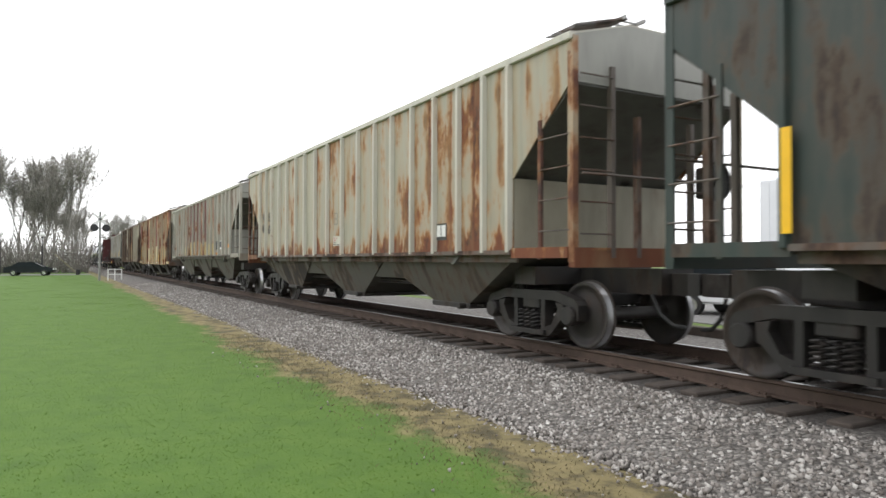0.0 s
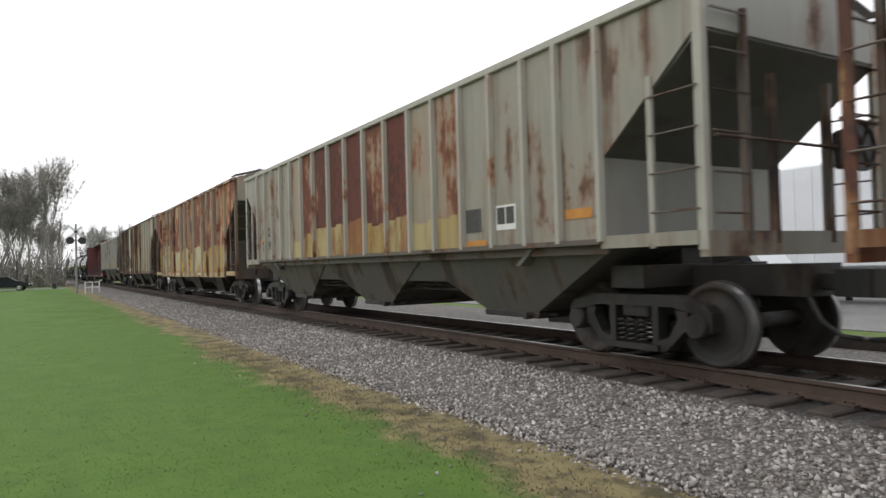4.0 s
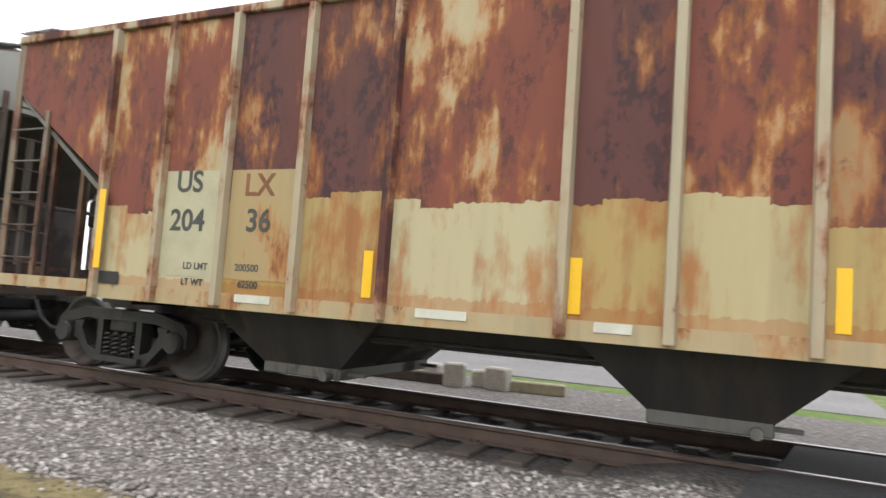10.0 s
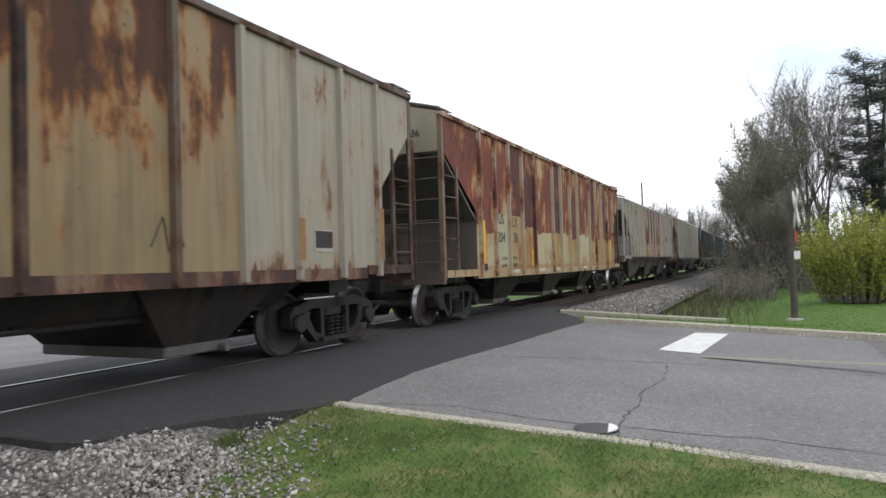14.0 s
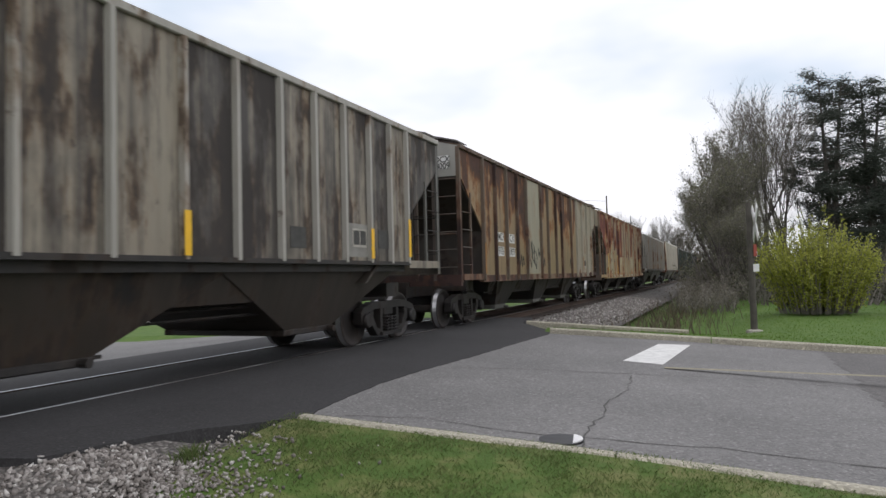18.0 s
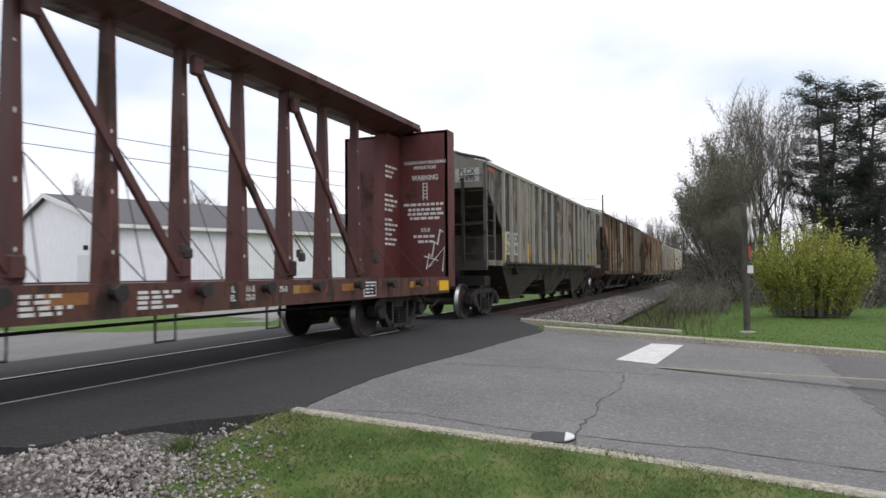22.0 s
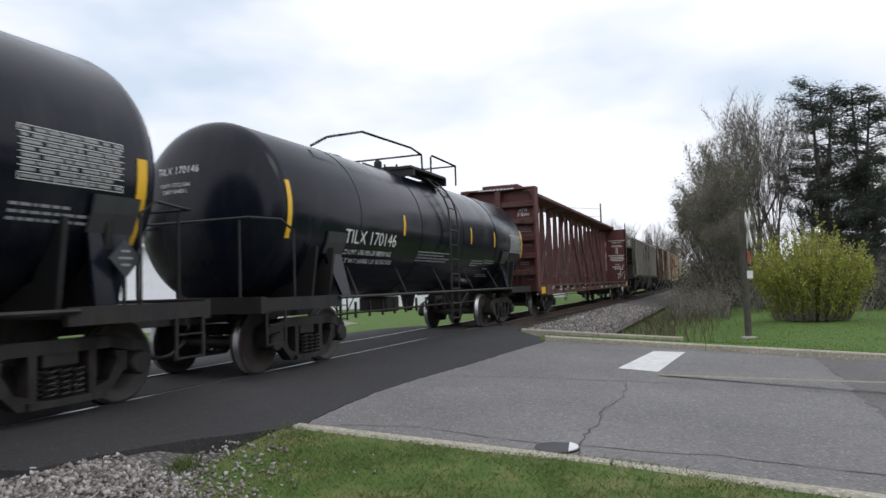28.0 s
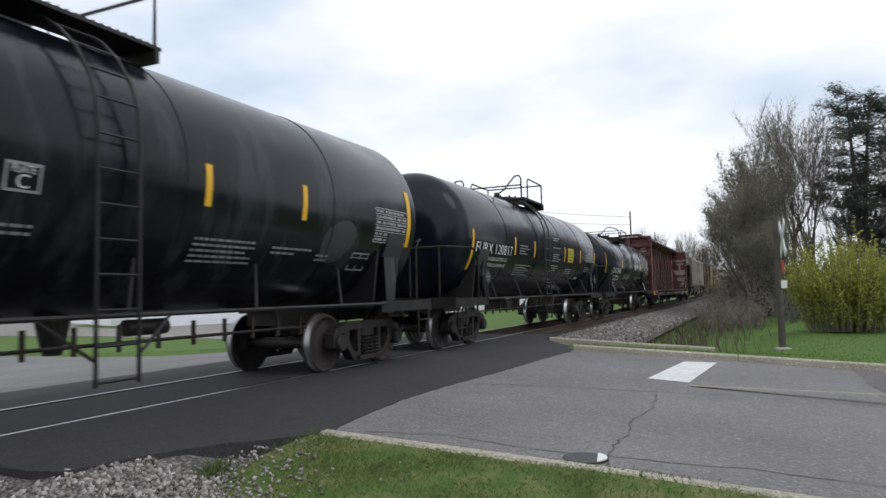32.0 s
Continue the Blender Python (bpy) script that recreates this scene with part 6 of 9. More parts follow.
                quad(bm, *[(px, -rr * math.cos(a), zc + rr * math.sin(a)) for px, a in ((x, a1), (min(x + w, lim), a1), (min(x + w, lim), a0), (x, a0))])
                x += w + 0.022
        part("small_print", bm, M["dull_white"], car)

    def head_text(text, size, y0, z0):
        cu = bpy.data.curves.new("lettering", "FONT")
        cu.body, cu.size, cu.align_x, cu.align_y = text, size, "CENTER", "CENTER"
        tmp = bpy.data.objects.new("lettering", cu)
        me = bpy.data.meshes.new_from_object(tmp)
        bpy.data.objects.remove(tmp)
        for v in me.vertices:
            y, z = y0 - v.co.x, z0 + v.co.y
            k = max(0.0, 1 - (y * y + z * z) / (R * R))
            v.co = (off - half - dome * math.sqrt(k) - 0.012, y, zc + z)
        part_of("lettering", me, M["white_mark"], car)

    if sub.get("head"):
        head_text(sub["head"], 0.16, 0.34, 0.62)
        head_text("CAPY 17012 GAL" if "TILX" in sub["head"] else "CAPY GAL", 0.085, 0.36, 0.4)
        head_text("CAPY 64400 L" if "TILX" in sub["head"] else "CAPY L", 0.085, 0.36, 0.3)
    for x, a0, a1, w in sub["stripes"]:
        tagged(ring_strip(x, a0, a1, w, "reflective_stripe", "reflector"), "yellow reflective stripe")
    for row in marks:
        curved_text(*row)
    for k, row in enumerate(sub.get("tables", ())):
        curved_table(*row, seed * 7 + k)
    for k, (x0, x1, a, nl) in enumerate(sub["prints"]):
        curved_bars(x0, x1, a, nl, seed * 10 + k)
    for row in sub.get("frames", ()):
        curved_frame(*row)
    if "smudge" in sub:
        curved_smudge(*sub["smudge"])
    for x, a0, a1, w, key in sub.get("plates", ()):
        ring_strip(x, a0, a1, w, "placard", key, 0.008)
    if "label_bars" in sub:
        x0, x1 = sub["label_bars"]
        for k, a in enumerate((1.2, -2.4, -6.2, -10.4)):
            bm = bmesh.new()
            x = x0
            r = random.Random(k)
            while x < x1 - 0.03:
                w = r.uniform(0.03, 0.07)
                rr = R + 0.011
                quad(bm, *[(px, -rr * math.cos(math.radians(b)), zc + rr * math.sin(math.radians(b))) for px, b in ((x, a - 1.5), (x + w, a - 1.5), (x + w, a), (x, a))])
                x += w + 0.015
            part("small_print", bm, M["black_mark"], car)
    for s in (-1, 1):
        truck(car, s * truck_x, 1.83)
    couplers(car, half_pitch - 0.5, half_pitch)
    CARS.append((car, place))
    return car


def build_tanks():
    std = [(x, 2, 16, 0.08) for x in (-2.6, -0.9, 1.9, 3.4)]
    tank_car(-129.63, 7.3, 5.05, 1.385, 2.36, 6.15, "short black tank car with white lettering", M["tank_g"], [("TILX 170146", 0.34, -4.33, -2.42, -14.3), ("LD LMT 196100 LB 88950 KG", 0.13, -4.3, -2.5, -25.2), ("LT WT 66900 LB 30350 KG", 0.13, -4.2, -2.35, -32)],
             {"dome": 0.42, "off": 0.2, "ladder": 0.3, "rail": (-4.4, -2.9, -0.7, -0.1, 0.4, 2.0), "rail_h": 0.4, "head": "TILX 170146", "stripes": [(-5.95, -19, 16.5, 0.11), (6.33, -17.8, 17.4, 0.11)] + [(x, -8.5, 8, 0.08) for x in (-2.1, 1.75, 3.62)], "prints": [(-1.3, 0.5, -20, 4), (2.06, 3.0, -25, 3), (3.06, 3.9, -24, 2), (3.2, 3.8, -34, 1), (3.0, 4.05, -42, 2)],
              "tables": [(5.12, 6.22, 8.6, -12.2, 7), (4.5, 4.86, -24, -35, 2)]}, 2)
    tank_car(-144.69, 7.8, 5.7, 1.475, 2.465, 6.34, "dusty black tank car with a yellow placard", M["tank_h"], [("FURX 120817", 0.34, -5.97, -3.45, -10.8), ("LD LMT 215400 LB 97700 KG", 0.13, -5.63, -3.75, -20), ("LT WT 70500 LB 33000 KG", 0.13, -5.6, -3.8, -26)],
             {"dome": 0.68, "diamond": True, "pads": (-5.5, 6.0), "ladder": -0.6, "head": "FURX 120817", "stripes": [(-6.18, -31.8, 4.4, 0.11), (6.31, -32, 4.7, 0.13)] + [(x, -13.5, 4.2, 0.1) for x in (-3.25, -1.53, 1.83, 4.0)], "prints": [(-2.87, -2.04, -2.4, 4), (-2.98, -1.67, -23, 5), (0.5, 1.3, 14, 2), (0.4, 1.3, 2, 1), (0.4, 1.35, -6, 4), (0.4, 1.4, -20, 3), (0.5, 1.2, -38, 1), (2.2, 3.05, -23, 3), (4.9, 5.8, -18, 3), (3.2, 4.3, -36, 1)],
              "tables": [(4.93, 6.07, 9, -10, 8)], "label_bars": (2.33, 2.88), "plates": [(2.6, -14, 4, 0.74, "yellow_label"), (4.15, -36.4, -34, 0.34, "white_mark")]}, 3)
    tank_car(-160.68, 8.0, 5.92, 1.535, 2.515, 6.8, "black tank car with pale water streaks", M["tank_i"], [("PLATE", 0.1, -0.58, -0.37, -8.3), ("C", 0.17, -0.53, -0.42, -12.3)],
             {"ladder": 0.38, "pads": (-5.6, 6.12), "stripes": [(-6.2, -20, 17, 0.11), (6.58, -19.5, 18, 0.13)] + [(x, -11.5, 6.5, 0.1) for x in (1.67, 3.49, -2.2)], "prints": [(-2.4, -0.6, -20, 3), (-0.6, 0.0, -26, 2), (1.6, 2.65, -25, 5), (2.98, 3.84, -26.4, 2), (4.0, 4.6, -29, 2)],
              "tables": [(5.41, 6.5, 3, -18, 6)], "plat": 1.5, "rail": (-2.75, -1.5, -1.1, -0.9, -0.3, 1.45), "frames": [(4.95, 5.45, -26, -38), (-0.64, -0.31, -6, -15.6)], "smudge": (4.45, 0.42, -8, -34)}, 4)
    for k in range(3):
        c = tank_car(-176.48 - 15.7 * k, 7.85, 5.7, 1.45, 2.46, 6.75, "black tank car far down the track", M["tank_h"], [],
                     {"stripes": [(-6.2, -20, 17, 0.11), (6.45, -14, 23, 0.13)], "prints": [(-5.0, -3.0, -10, 2)]}, 6)


build_tanks()


def lumber_car(place, H, half_pitch, truck_x):
    """A centre-beam flat car: bulkheads, a tall middle truss of tapered posts and diagonals, deck, winches and tie-down cables."""
    car = thing("lumber_car", "empty maroon centre-beam lumber car with white stencils", "flat car", pose(place, 0, RIDE))
    zt, zd = 4.44, 1.06
    bm = bmesh.new()
    prism(bm, [(-0.64, zt + 0.05), (-0.64, zt + 0.165), (0.64, zt + 0.165), (0.64, zt + 0.05), (0.12, zt - 0.06), (-0.12, zt - 0.06)], "x", -H, H)
    part("top_chord", tidy(bm), M["maroon_rib"], car)
    bm = bmesh.new()
    for q in (-1, 1):
        a, b = sorted((q * 1.27, q * 1.34))
        box(bm, -H, H, a, b, 0.72, zd + 0.02)
    part("side_sill", bm, M["maroon_sill"], car)
    bm = bmesh.new()
    box(bm, -H, H, -1.27, 1.27, zd - 0.05, zd)
    part("deck", bm, M["maroon_rib"], car)
    bm = bmesh.new()
    box(bm, -H + 0.2, H - 0.2, -0.3, 0.3, 0.7, zd - 0.05)
    for x in np.arange(-H + 1, H, 1.17):
        box(bm, x - 0.05, x + 0.05, -1.27, 1.27, 0.85, zd - 0.05)
    part("underframe", bm, M["under"], car)
    xs = [-9.25 + 1.247 * k for k in range(16)]
    for k, x in enumerate(xs):
        bm = bmesh.new()
        wb_, wt = 0.075, 0.05
        lo, hi = (0.155, 0.075) if k % 2 else (0.175, 0.08)
        vs = [bm.verts.new(p) for p in ((x - wb_, -lo, zd), (x + wb_, -lo, zd), (x + wb_, lo, zd), (x - wb_, lo, zd), (x - wt, -hi, zt - 0.05), (x + wt, -hi, zt - 0.05), (x + wt, hi, zt - 0.05), (x - wt, hi, zt - 0.05))]
        for f in ((0, 1, 5, 4), (1, 2, 6, 5), (2, 3, 7, 6), (3, 0, 4, 7), (4, 5, 6, 7), (0, 3, 2, 1)):
            bm.faces.new([vs[i] for i in f])
        part("post", tidy(bm), M["maroon_rib"], car)
        # flat white ovals painted for the sky that shows through the slots
        bm = bmesh.new()
        for z, h in ((1.45, 0.03), (2.2, 0.035), (2.95, 0.035), (3.7, 0.035), (4.1, 0.03)) + (((2.62, 0.15),) if k in (6, 8, 10) else ()):
            f = (z - zd) / (zt - 0.25 - zd)
            y = -(lo + (hi - lo) * f) - 0.004
            w = 0.016
            n = 8
            bm.faces.new([bm.verts.new((x - 0.03 + w * math.cos(2 * math.pi * i / n), y, z + h * math.sin(2 * math.pi * i / n))) for i in range(n)])
        part("slot", bm, M["white_mark"], car, "white marks for sky seen through the post's slots")
    # diagonals over two bays, leaning to the middle from both ends and crossing there
    feet = [(-H + 0.2, xs[0])] + [(xs[k + 2], xs[k]) for k in (0, 2, 4, 6)] + [(xs[k], xs[k + 2]) for k in (7, 9, 11, 13)]
    for i, (top, foot) in enumerate(feet):
        bm = bmesh.new()
        d = 0.07 if top > foot else -0.07
        y = -0.15 - 0.05 * (i % 2)
        bar(bm, (foot + d, y, zd + 0.08), (top - d, y + 0.04, zt - 0.16), 0.11, 0.07)
        for e, z in ((foot + d, zd + 0.2), (top - d * 1.6, zt - 0.3)):
            bbox(bm, e - 0.1, e + 0.1, y - 0.06, y + 0.06, z - 0.13, z + 0.13, 0.02)
        part("diagonal", tidy(bm), M["maroon_rib"], car)
    # cables with hooks, winches under the sill
    for k, x in enumerate(xs):
        for d in (-1, 1):
            bm = bmesh.new()
            tube(bm, [(x, -0.2, 2.75 - 0.25 * (k % 2)), (x + d * 0.62, -1.3, zd + 0.04)], 0.007, 4)
            part("tie_down_cable", bm, M["under"], car)
        if k % 2 == 0:
            bm = bmesh.new()
            tube(bm, [(x + 0.35, -0.85, 1.72), (x + 0.42, -0.95, 1.5)], 0.012, 4)
            bbox(bm, x + 0.33, x + 0.47, -0.98, -0.90, 1.36, 1.50, 0.025)
            bbox(bm, x + 0.27, x + 0.37, -0.96, -0.91, 1.42, 1.55, 0.02)
            part("cable_hook", bm, M["under"], car)
        bm = bmesh.new()
        lathe(bm, [(-1.49, 0.05), (-1.49, 0.09), (-1.45, 0.09), (-1.44, 0.06), (-1.32, 0.06), (-1.31, 0.1), (-1.27, 0.1)], "y", 12, (x + 0.15, 0, zd - 0.08))
        part("winch", tidy(bm), M["under"], car)
    # coloured tape and stencils on the sill
    for x0 in (-2.7, 0.0, 5.3, 9.3):
        for a, b, key in ((0, 0.15, "yellow_tape"), (0.15, 0.6, "orange_tape"), (0.6, 0.93, "red_tape"), (1.36, 1.84, "orange_tape")):
            bm = bmesh.new()
            box(bm, x0 + a, min(x0 + b, H - 0.05), -1.345, -1.338, 0.88, 1.0)
            part("tape", bm, M[key], car)
    lettering("lettering", "ATW", 0.24, M["white_mark"], car, pose(-7.25, -1.346, 0.92, 90, 0, 0))
    lettering("lettering", "318341", 0.22, M["white_mark"], car, pose(-6.06, -1.346, 0.92, 90, 0, 0), 0.85)
    for x0, x1, nl, sd in ((-9.7, -9.4, 2, 3), (1.12, 1.66, 4, 7), (2.45, 3.07, 4, 9)):
        small_print(car, x0, x1, 0.96, nl, y=-1.347, h=0.035, step=0.055, ink="white_mark", seed=sd)
    lettering("lettering", "EMPTY LOAD", 0.085, M["white_mark"], car, pose(-8.32, -1.347, 0.97, 90, 0, 0), 0.95)
    lettering("lettering", "3/8 ADJ BLOCK", 0.085, M["white_mark"], car, pose(-8.32, -1.347, 0.87, 90, 0, 0), 0.9)
    for x, z, word in ((3.98, 0.97, "IL"), (4.32, 0.97, "11-5"), (3.98, 0.86, "EL"), (4.32, 0.86, "72-0"), (5.05, 0.95, "75-0")):
        lettering("lettering", word, 0.11, M["white_mark"], car, pose(x, -1.347, z, 90, 0, 0), 0.95)
    lettering("lettering", "LD LMT 223000", 0.09, M["white_mark"], car, pose(-3.52, -1.347, 0.98, 90, 0, 0), 1.05)
    lettering("lettering", "LT WT 62200", 0.09, M["white_mark"], car, pose(-3.55, -1.347, 0.88, 90, 0, 0), 1.2)
    bm = bmesh.new()
    box(bm, 7.4, 7.85, -1.347, -1.339, 0.76, 1.02)
    panel = part("stencil_panel", bm, M["white_mark"], car, "white stencil panel")
    bm = bmesh.new()
    box(bm, 7.42, 7.83, -1.350, -1.347, 0.785, 0.995)
    part("dark_face", bm, M["tank_fit"], panel, "dark inner face")
    bm = bmesh.new()
    for i in range(3):
        bars_of_text(bm, 7.45, 7.78, 0.94 - i * 0.06, -1.352, 0.025, 40 + i)
    part("small_print", bm, M["white_mark"], panel)
    # stirrup steps and rods below the sill
    for x in (-7.2, -3.6, 0.9, 2.9, 4.9):
        bm = bmesh.new()
        tube(bm, [(x - 0.15, -1.29, 0.74), (x - 0.15, -1.29, 0.42), (x + 0.15, -1.29, 0.42), (x + 0.15, -1.29, 0.74)], 0.018, 5)
        part("stirrup", bm, M["under"], car)
    bm = bmesh.new()
    tube(bm, [(-truck_x + 1.0, -0.9, 0.62), (truck_x - 1.0, -0.9, 0.62)], 0.02, 5)
    bbox(bm, -1.5, -0.95, -1.0, -0.6, 0.52, 0.74, 0.04)
    lathe(bm, [(-0.25, 0.1), (0.25, 0.1)], "x", 14, (0.2, -0.8, 0.6))
    part("brake_rigging", bm, M["under"], car)
    # bulkheads
    for s in (-1, 1):
        bm = bmesh.new()
        a, b = sorted((s * (H - 0.06), s * H))
        box(bm, a, b, -1.34, 1.34, zd - 0.2, zt - 0.02)
        part("bulkhead", bm, M["maroon"], car)
        a, b = sorted((s * (H - 0.06), s * (H + 0.34)))
        for q in (-1, 1):
            bm = bmesh.new()
            c, d = sorted((q * 1.27, q * 1.345))
            box(bm, a, b, c, d, zd - 0.2, zt)
            part("bulkhead_flange", bm, M["maroon"], car)
            bm = bmesh.new()
            e, f = sorted((s * (H + 0.05), s * (H + 0.30)))
            prism(bm, [(q * 1.27, zt - 0.05), (q * 1.27, zt - 0.5), (q * 1.23, zt - 0.3), (q * 1.12, zt - 0.14), (q * 1.0, zt - 0.06)], "x", e, f)
            part("corner_gusset", tidy(bm), M["maroon"], car)
        bm = bmesh.new()
        box(bm, a, b, -1.27, 1.27, zt - 0.06, zt)
        for y in (-0.55, 0.5):
            box(bm, s * (H + 0.1) - 0.05, s * (H + 0.1) + 0.05, y - 0.05, y + 0.05, zt, zt + 0.12)
        part("bulkhead_cap", bm, M["maroon"], car)
        for k, z in enumerate((1.5, 2.08, 2.68, 3.28, 3.86)):
            bm = bmesh.new()
            a, b = sorted((s * H, s * (H + 0.26)))
            bbox(bm, a, b, -1.26, 1.26, z - 0.03, z + 0.03, 0.012)
            a, b = sorted((s * (H + 0.2), s * (H + 0.26)))
            bbox(bm, a, b, -1.26, 1.26, z - 0.09, z + 0.09, 0.015)
            part("bulkhead_stiffener", bm, M["maroon_rib"], car)
        bm = bmesh.new()
        a, b = sorted((s * H, s * (H + 0.31)))
        box(bm, a, b, -0.09, 0.09, zd - 0.2, zt - 0.07)
        part("bulkhead_post", bm, M["maroon_rib"], car)
        bm = bmesh.new()
        a, b = sorted((s * (H + 0.341), s * (H + 0.345)))
        y = -0.6
        while y < 0.6:
            box(bm, a, b, y, y + 0.1, zt - 0.055, zt - 0.01)
            y += 0.13
        part("small_print", bm, M["white_mark"], car)
        bm = bmesh.new()
        a, b = sorted((s * (H - 0.1), s * (H - 2.1)))
        prism(bm, [(s * (H - 0.1), zd), (s * (H - 0.1), zt - 0.1), (s * (H - 0.75), zt - 0.1), (s * (H - 0.95), zd)], "y", -0.15, 0.15)
        part("gusset_panel", tidy(bm), M["maroon"], car)
        for i in range(9):
            z = zd + 0.2 + i * 0.38
            bm = bmesh.new()
            tube(bm, [(s * (H + 0.36), -0.95, z), (s * (H + 0.36), -1.22, z)], 0.012, 5)
            part("rung", bm, M["fixture"], car)
        bm = bmesh.new()
        a, b = sorted((s * (H - 1.2), s * (H + 0.22)))
        box(bm, a, b, -0.3, 0.3, 0.72, 1.0)
        part("stub_sill", bm, M["under"], car)
        bm = bmesh.new()
        x0, x1 = sorted((s * (H - 0.62), s * (H - 0.1)))
        box(bm, x0, x1, -1.36, -1.34, 0.78, 1.0)
        part("corner_plate", bm, M["reflector"], car, "yellow corner plate")
        truck(car, s * truck_x, 1.83)
    # white stencils on the inner sides of the leading bulkhead and gusset
    for z, nl, x0, x1, sd in ((3.55, 3, -0.82, -0.28, 3), (2.9, 4, -0.85, -0.2, 5), (2.35, 6, -0.85, -0.25, 8)):
        small_print(car, H + x0 - 0.02, H + x1, z, nl, y=-0.155, h=0.05, step=0.11, ink="white_mark", seed=sd)
    for z, size, word in ((3.72, 0.1, "LOADING AND UNLOADING"), (3.6, 0.1, "INSTRUCTIONS"), (3.36, 0.17, "WARNING"), (2.15, 0.13, "XX-8")):
        lettering("lettering", word, size, M["white_mark"], car, pose(H - 0.068, -0.78, z, 90, 0, -90), 0.8)
    # stencils on the inner face of the leading bulkhead, seen from behind it
    bm = bmesh.new()
    r = random.Random(4)
    for z, w in ((2.72, 0.9), (2.6, 0.8), (2.5, 0.9), (2.4, 0.7), (1.98, 0.45), (1.86, 0.4)):
        y = -0.78 - w / 2
        while y < -0.78 + w / 2:
            k = r.uniform(0.06, 0.16)
            box(bm, H - 0.066, H - 0.061, y, y + k, z, z + 0.06)
            y += k + 0.03
    for y in (-0.84, -0.74):
        box(bm, H - 0.066, H - 0.061, y, y + 0.02, 2.85, 3.25)
    for z in (2.9, 2.98, 3.06, 3.14, 3.22):
        box(bm, H - 0.066, H - 0.061, -0.83, -0.73, z, z + 0.02)
    part("stencil", bm, M["white_mark"], car, "white stencilled notices")
    bm = bmesh.new()
    pts = [(H - 0.064, -0.8 - 0.07 * k, 1.25 + 0.14 * k + (0.22 if k % 2 else 0)) for k in range(7)]
    tube(bm, pts, 0.018, 4)
    tube(bm, [(H - 0.064, -0.75, 1.55), (H - 0.064, -1.1, 1.45), (H - 0.064, -0.85, 1.3), (H - 0.064, -1.25, 1.75), (H - 0.064, -1.2, 1.2)], 0.016, 4)
    part("scribble", bm, M["white_mark"], car, "white painted scribble")
    lettering("lettering", "ATW", 0.15, M["white_mark"], car, pose(-H - 0.006, -0.82, 3.67, 90, 0, -90), 0.9)
    lettering("lettering", "318341", 0.17, M["white_mark"], car, pose(-H - 0.006, -0.82, 3.52, 90, 0, -90), 0.9)
    bm = bmesh.new()
    r = random.Random(9)
    for z, w in ((3.08, 0.3), (3.0, 0.5), (2.92, 0.55), (2.45, 0.5), (1.85, 0.3), (1.78, 0.3)):
        y = -0.82 - w / 2
        while y < -0.82 + w / 2:
            k = r.uniform(0.04, 0.1)
            box(bm, -H - 0.007, -H - 0.002, y, y + k, z, z + 0.035)
            y += k + 0.02
    part("stencil", bm, M["dull_white"], car, "faded white stencilled notices", kind="stuff")
    couplers(car, H, half_pitch)
    CARS.append((car, place))
    return car


lumber_car(-109.48, 11.42, 12.6, 9.4)

# ---- pieces of the track ----
def ties():
    top = thing("railway_track", "dark creosoted timber ties set in ballast", "railway track", kind="structure")
    meshes = []
    for k in range(6):
        bm = bmesh.new()
        r = random.Random(k)
        bbox(bm, -0.115, 0.115, -1.33 + r.uniform(-0.05, 0.05), 1.33 + r.uniform(-0.05, 0.05), -0.36, -0.168, 0.015)
        me = bpy.data.meshes.new("tie")
        bm.to_mesh(me)
        bm.free()
        me.materials.append(M["tie"])
        meshes.append(me)
    bm = bmesh.new()
    for s in (-1, 1):
        box(bm, -0.09, 0.09, s * 0.755 - 0.16, s * 0.755 + 0.16, -0.168, -0.152)
        for q in (-0.1, 0.1):
            for e in (-0.04, 0.04):
                box(bm, e - 0.012, e + 0.012, s * 0.755 + q - 0.012, s * 0.755 + q + 0.012, -0.152, -0.13)
    pm = bpy.data.meshes.new("tie_plate")
    bm.to_mesh(pm)
    bm.free()
    pm.materials.append(M["rail"])
    r = random.Random(12)
    n = 0
    x = -110.0
    while n < 290:
        x += 0.53
        if 3.4 < x < 18.9 or -0.2 < x < 2.1:
            continue
        t = part_of("tie", meshes[n % 6], None, top)
        t.matrix_basis = pose(x + r.uniform(-0.03, 0.03), r.uniform(-0.03, 0.03), r.uniform(-0.008, 0.004), 0, 0, r.uniform(-1.2, 1.2))
        if -16 < x < 6:
            part_of("tie_plate", pm, None, top).matrix_basis = pose(x, 0, 0)
        n += 1


ties()


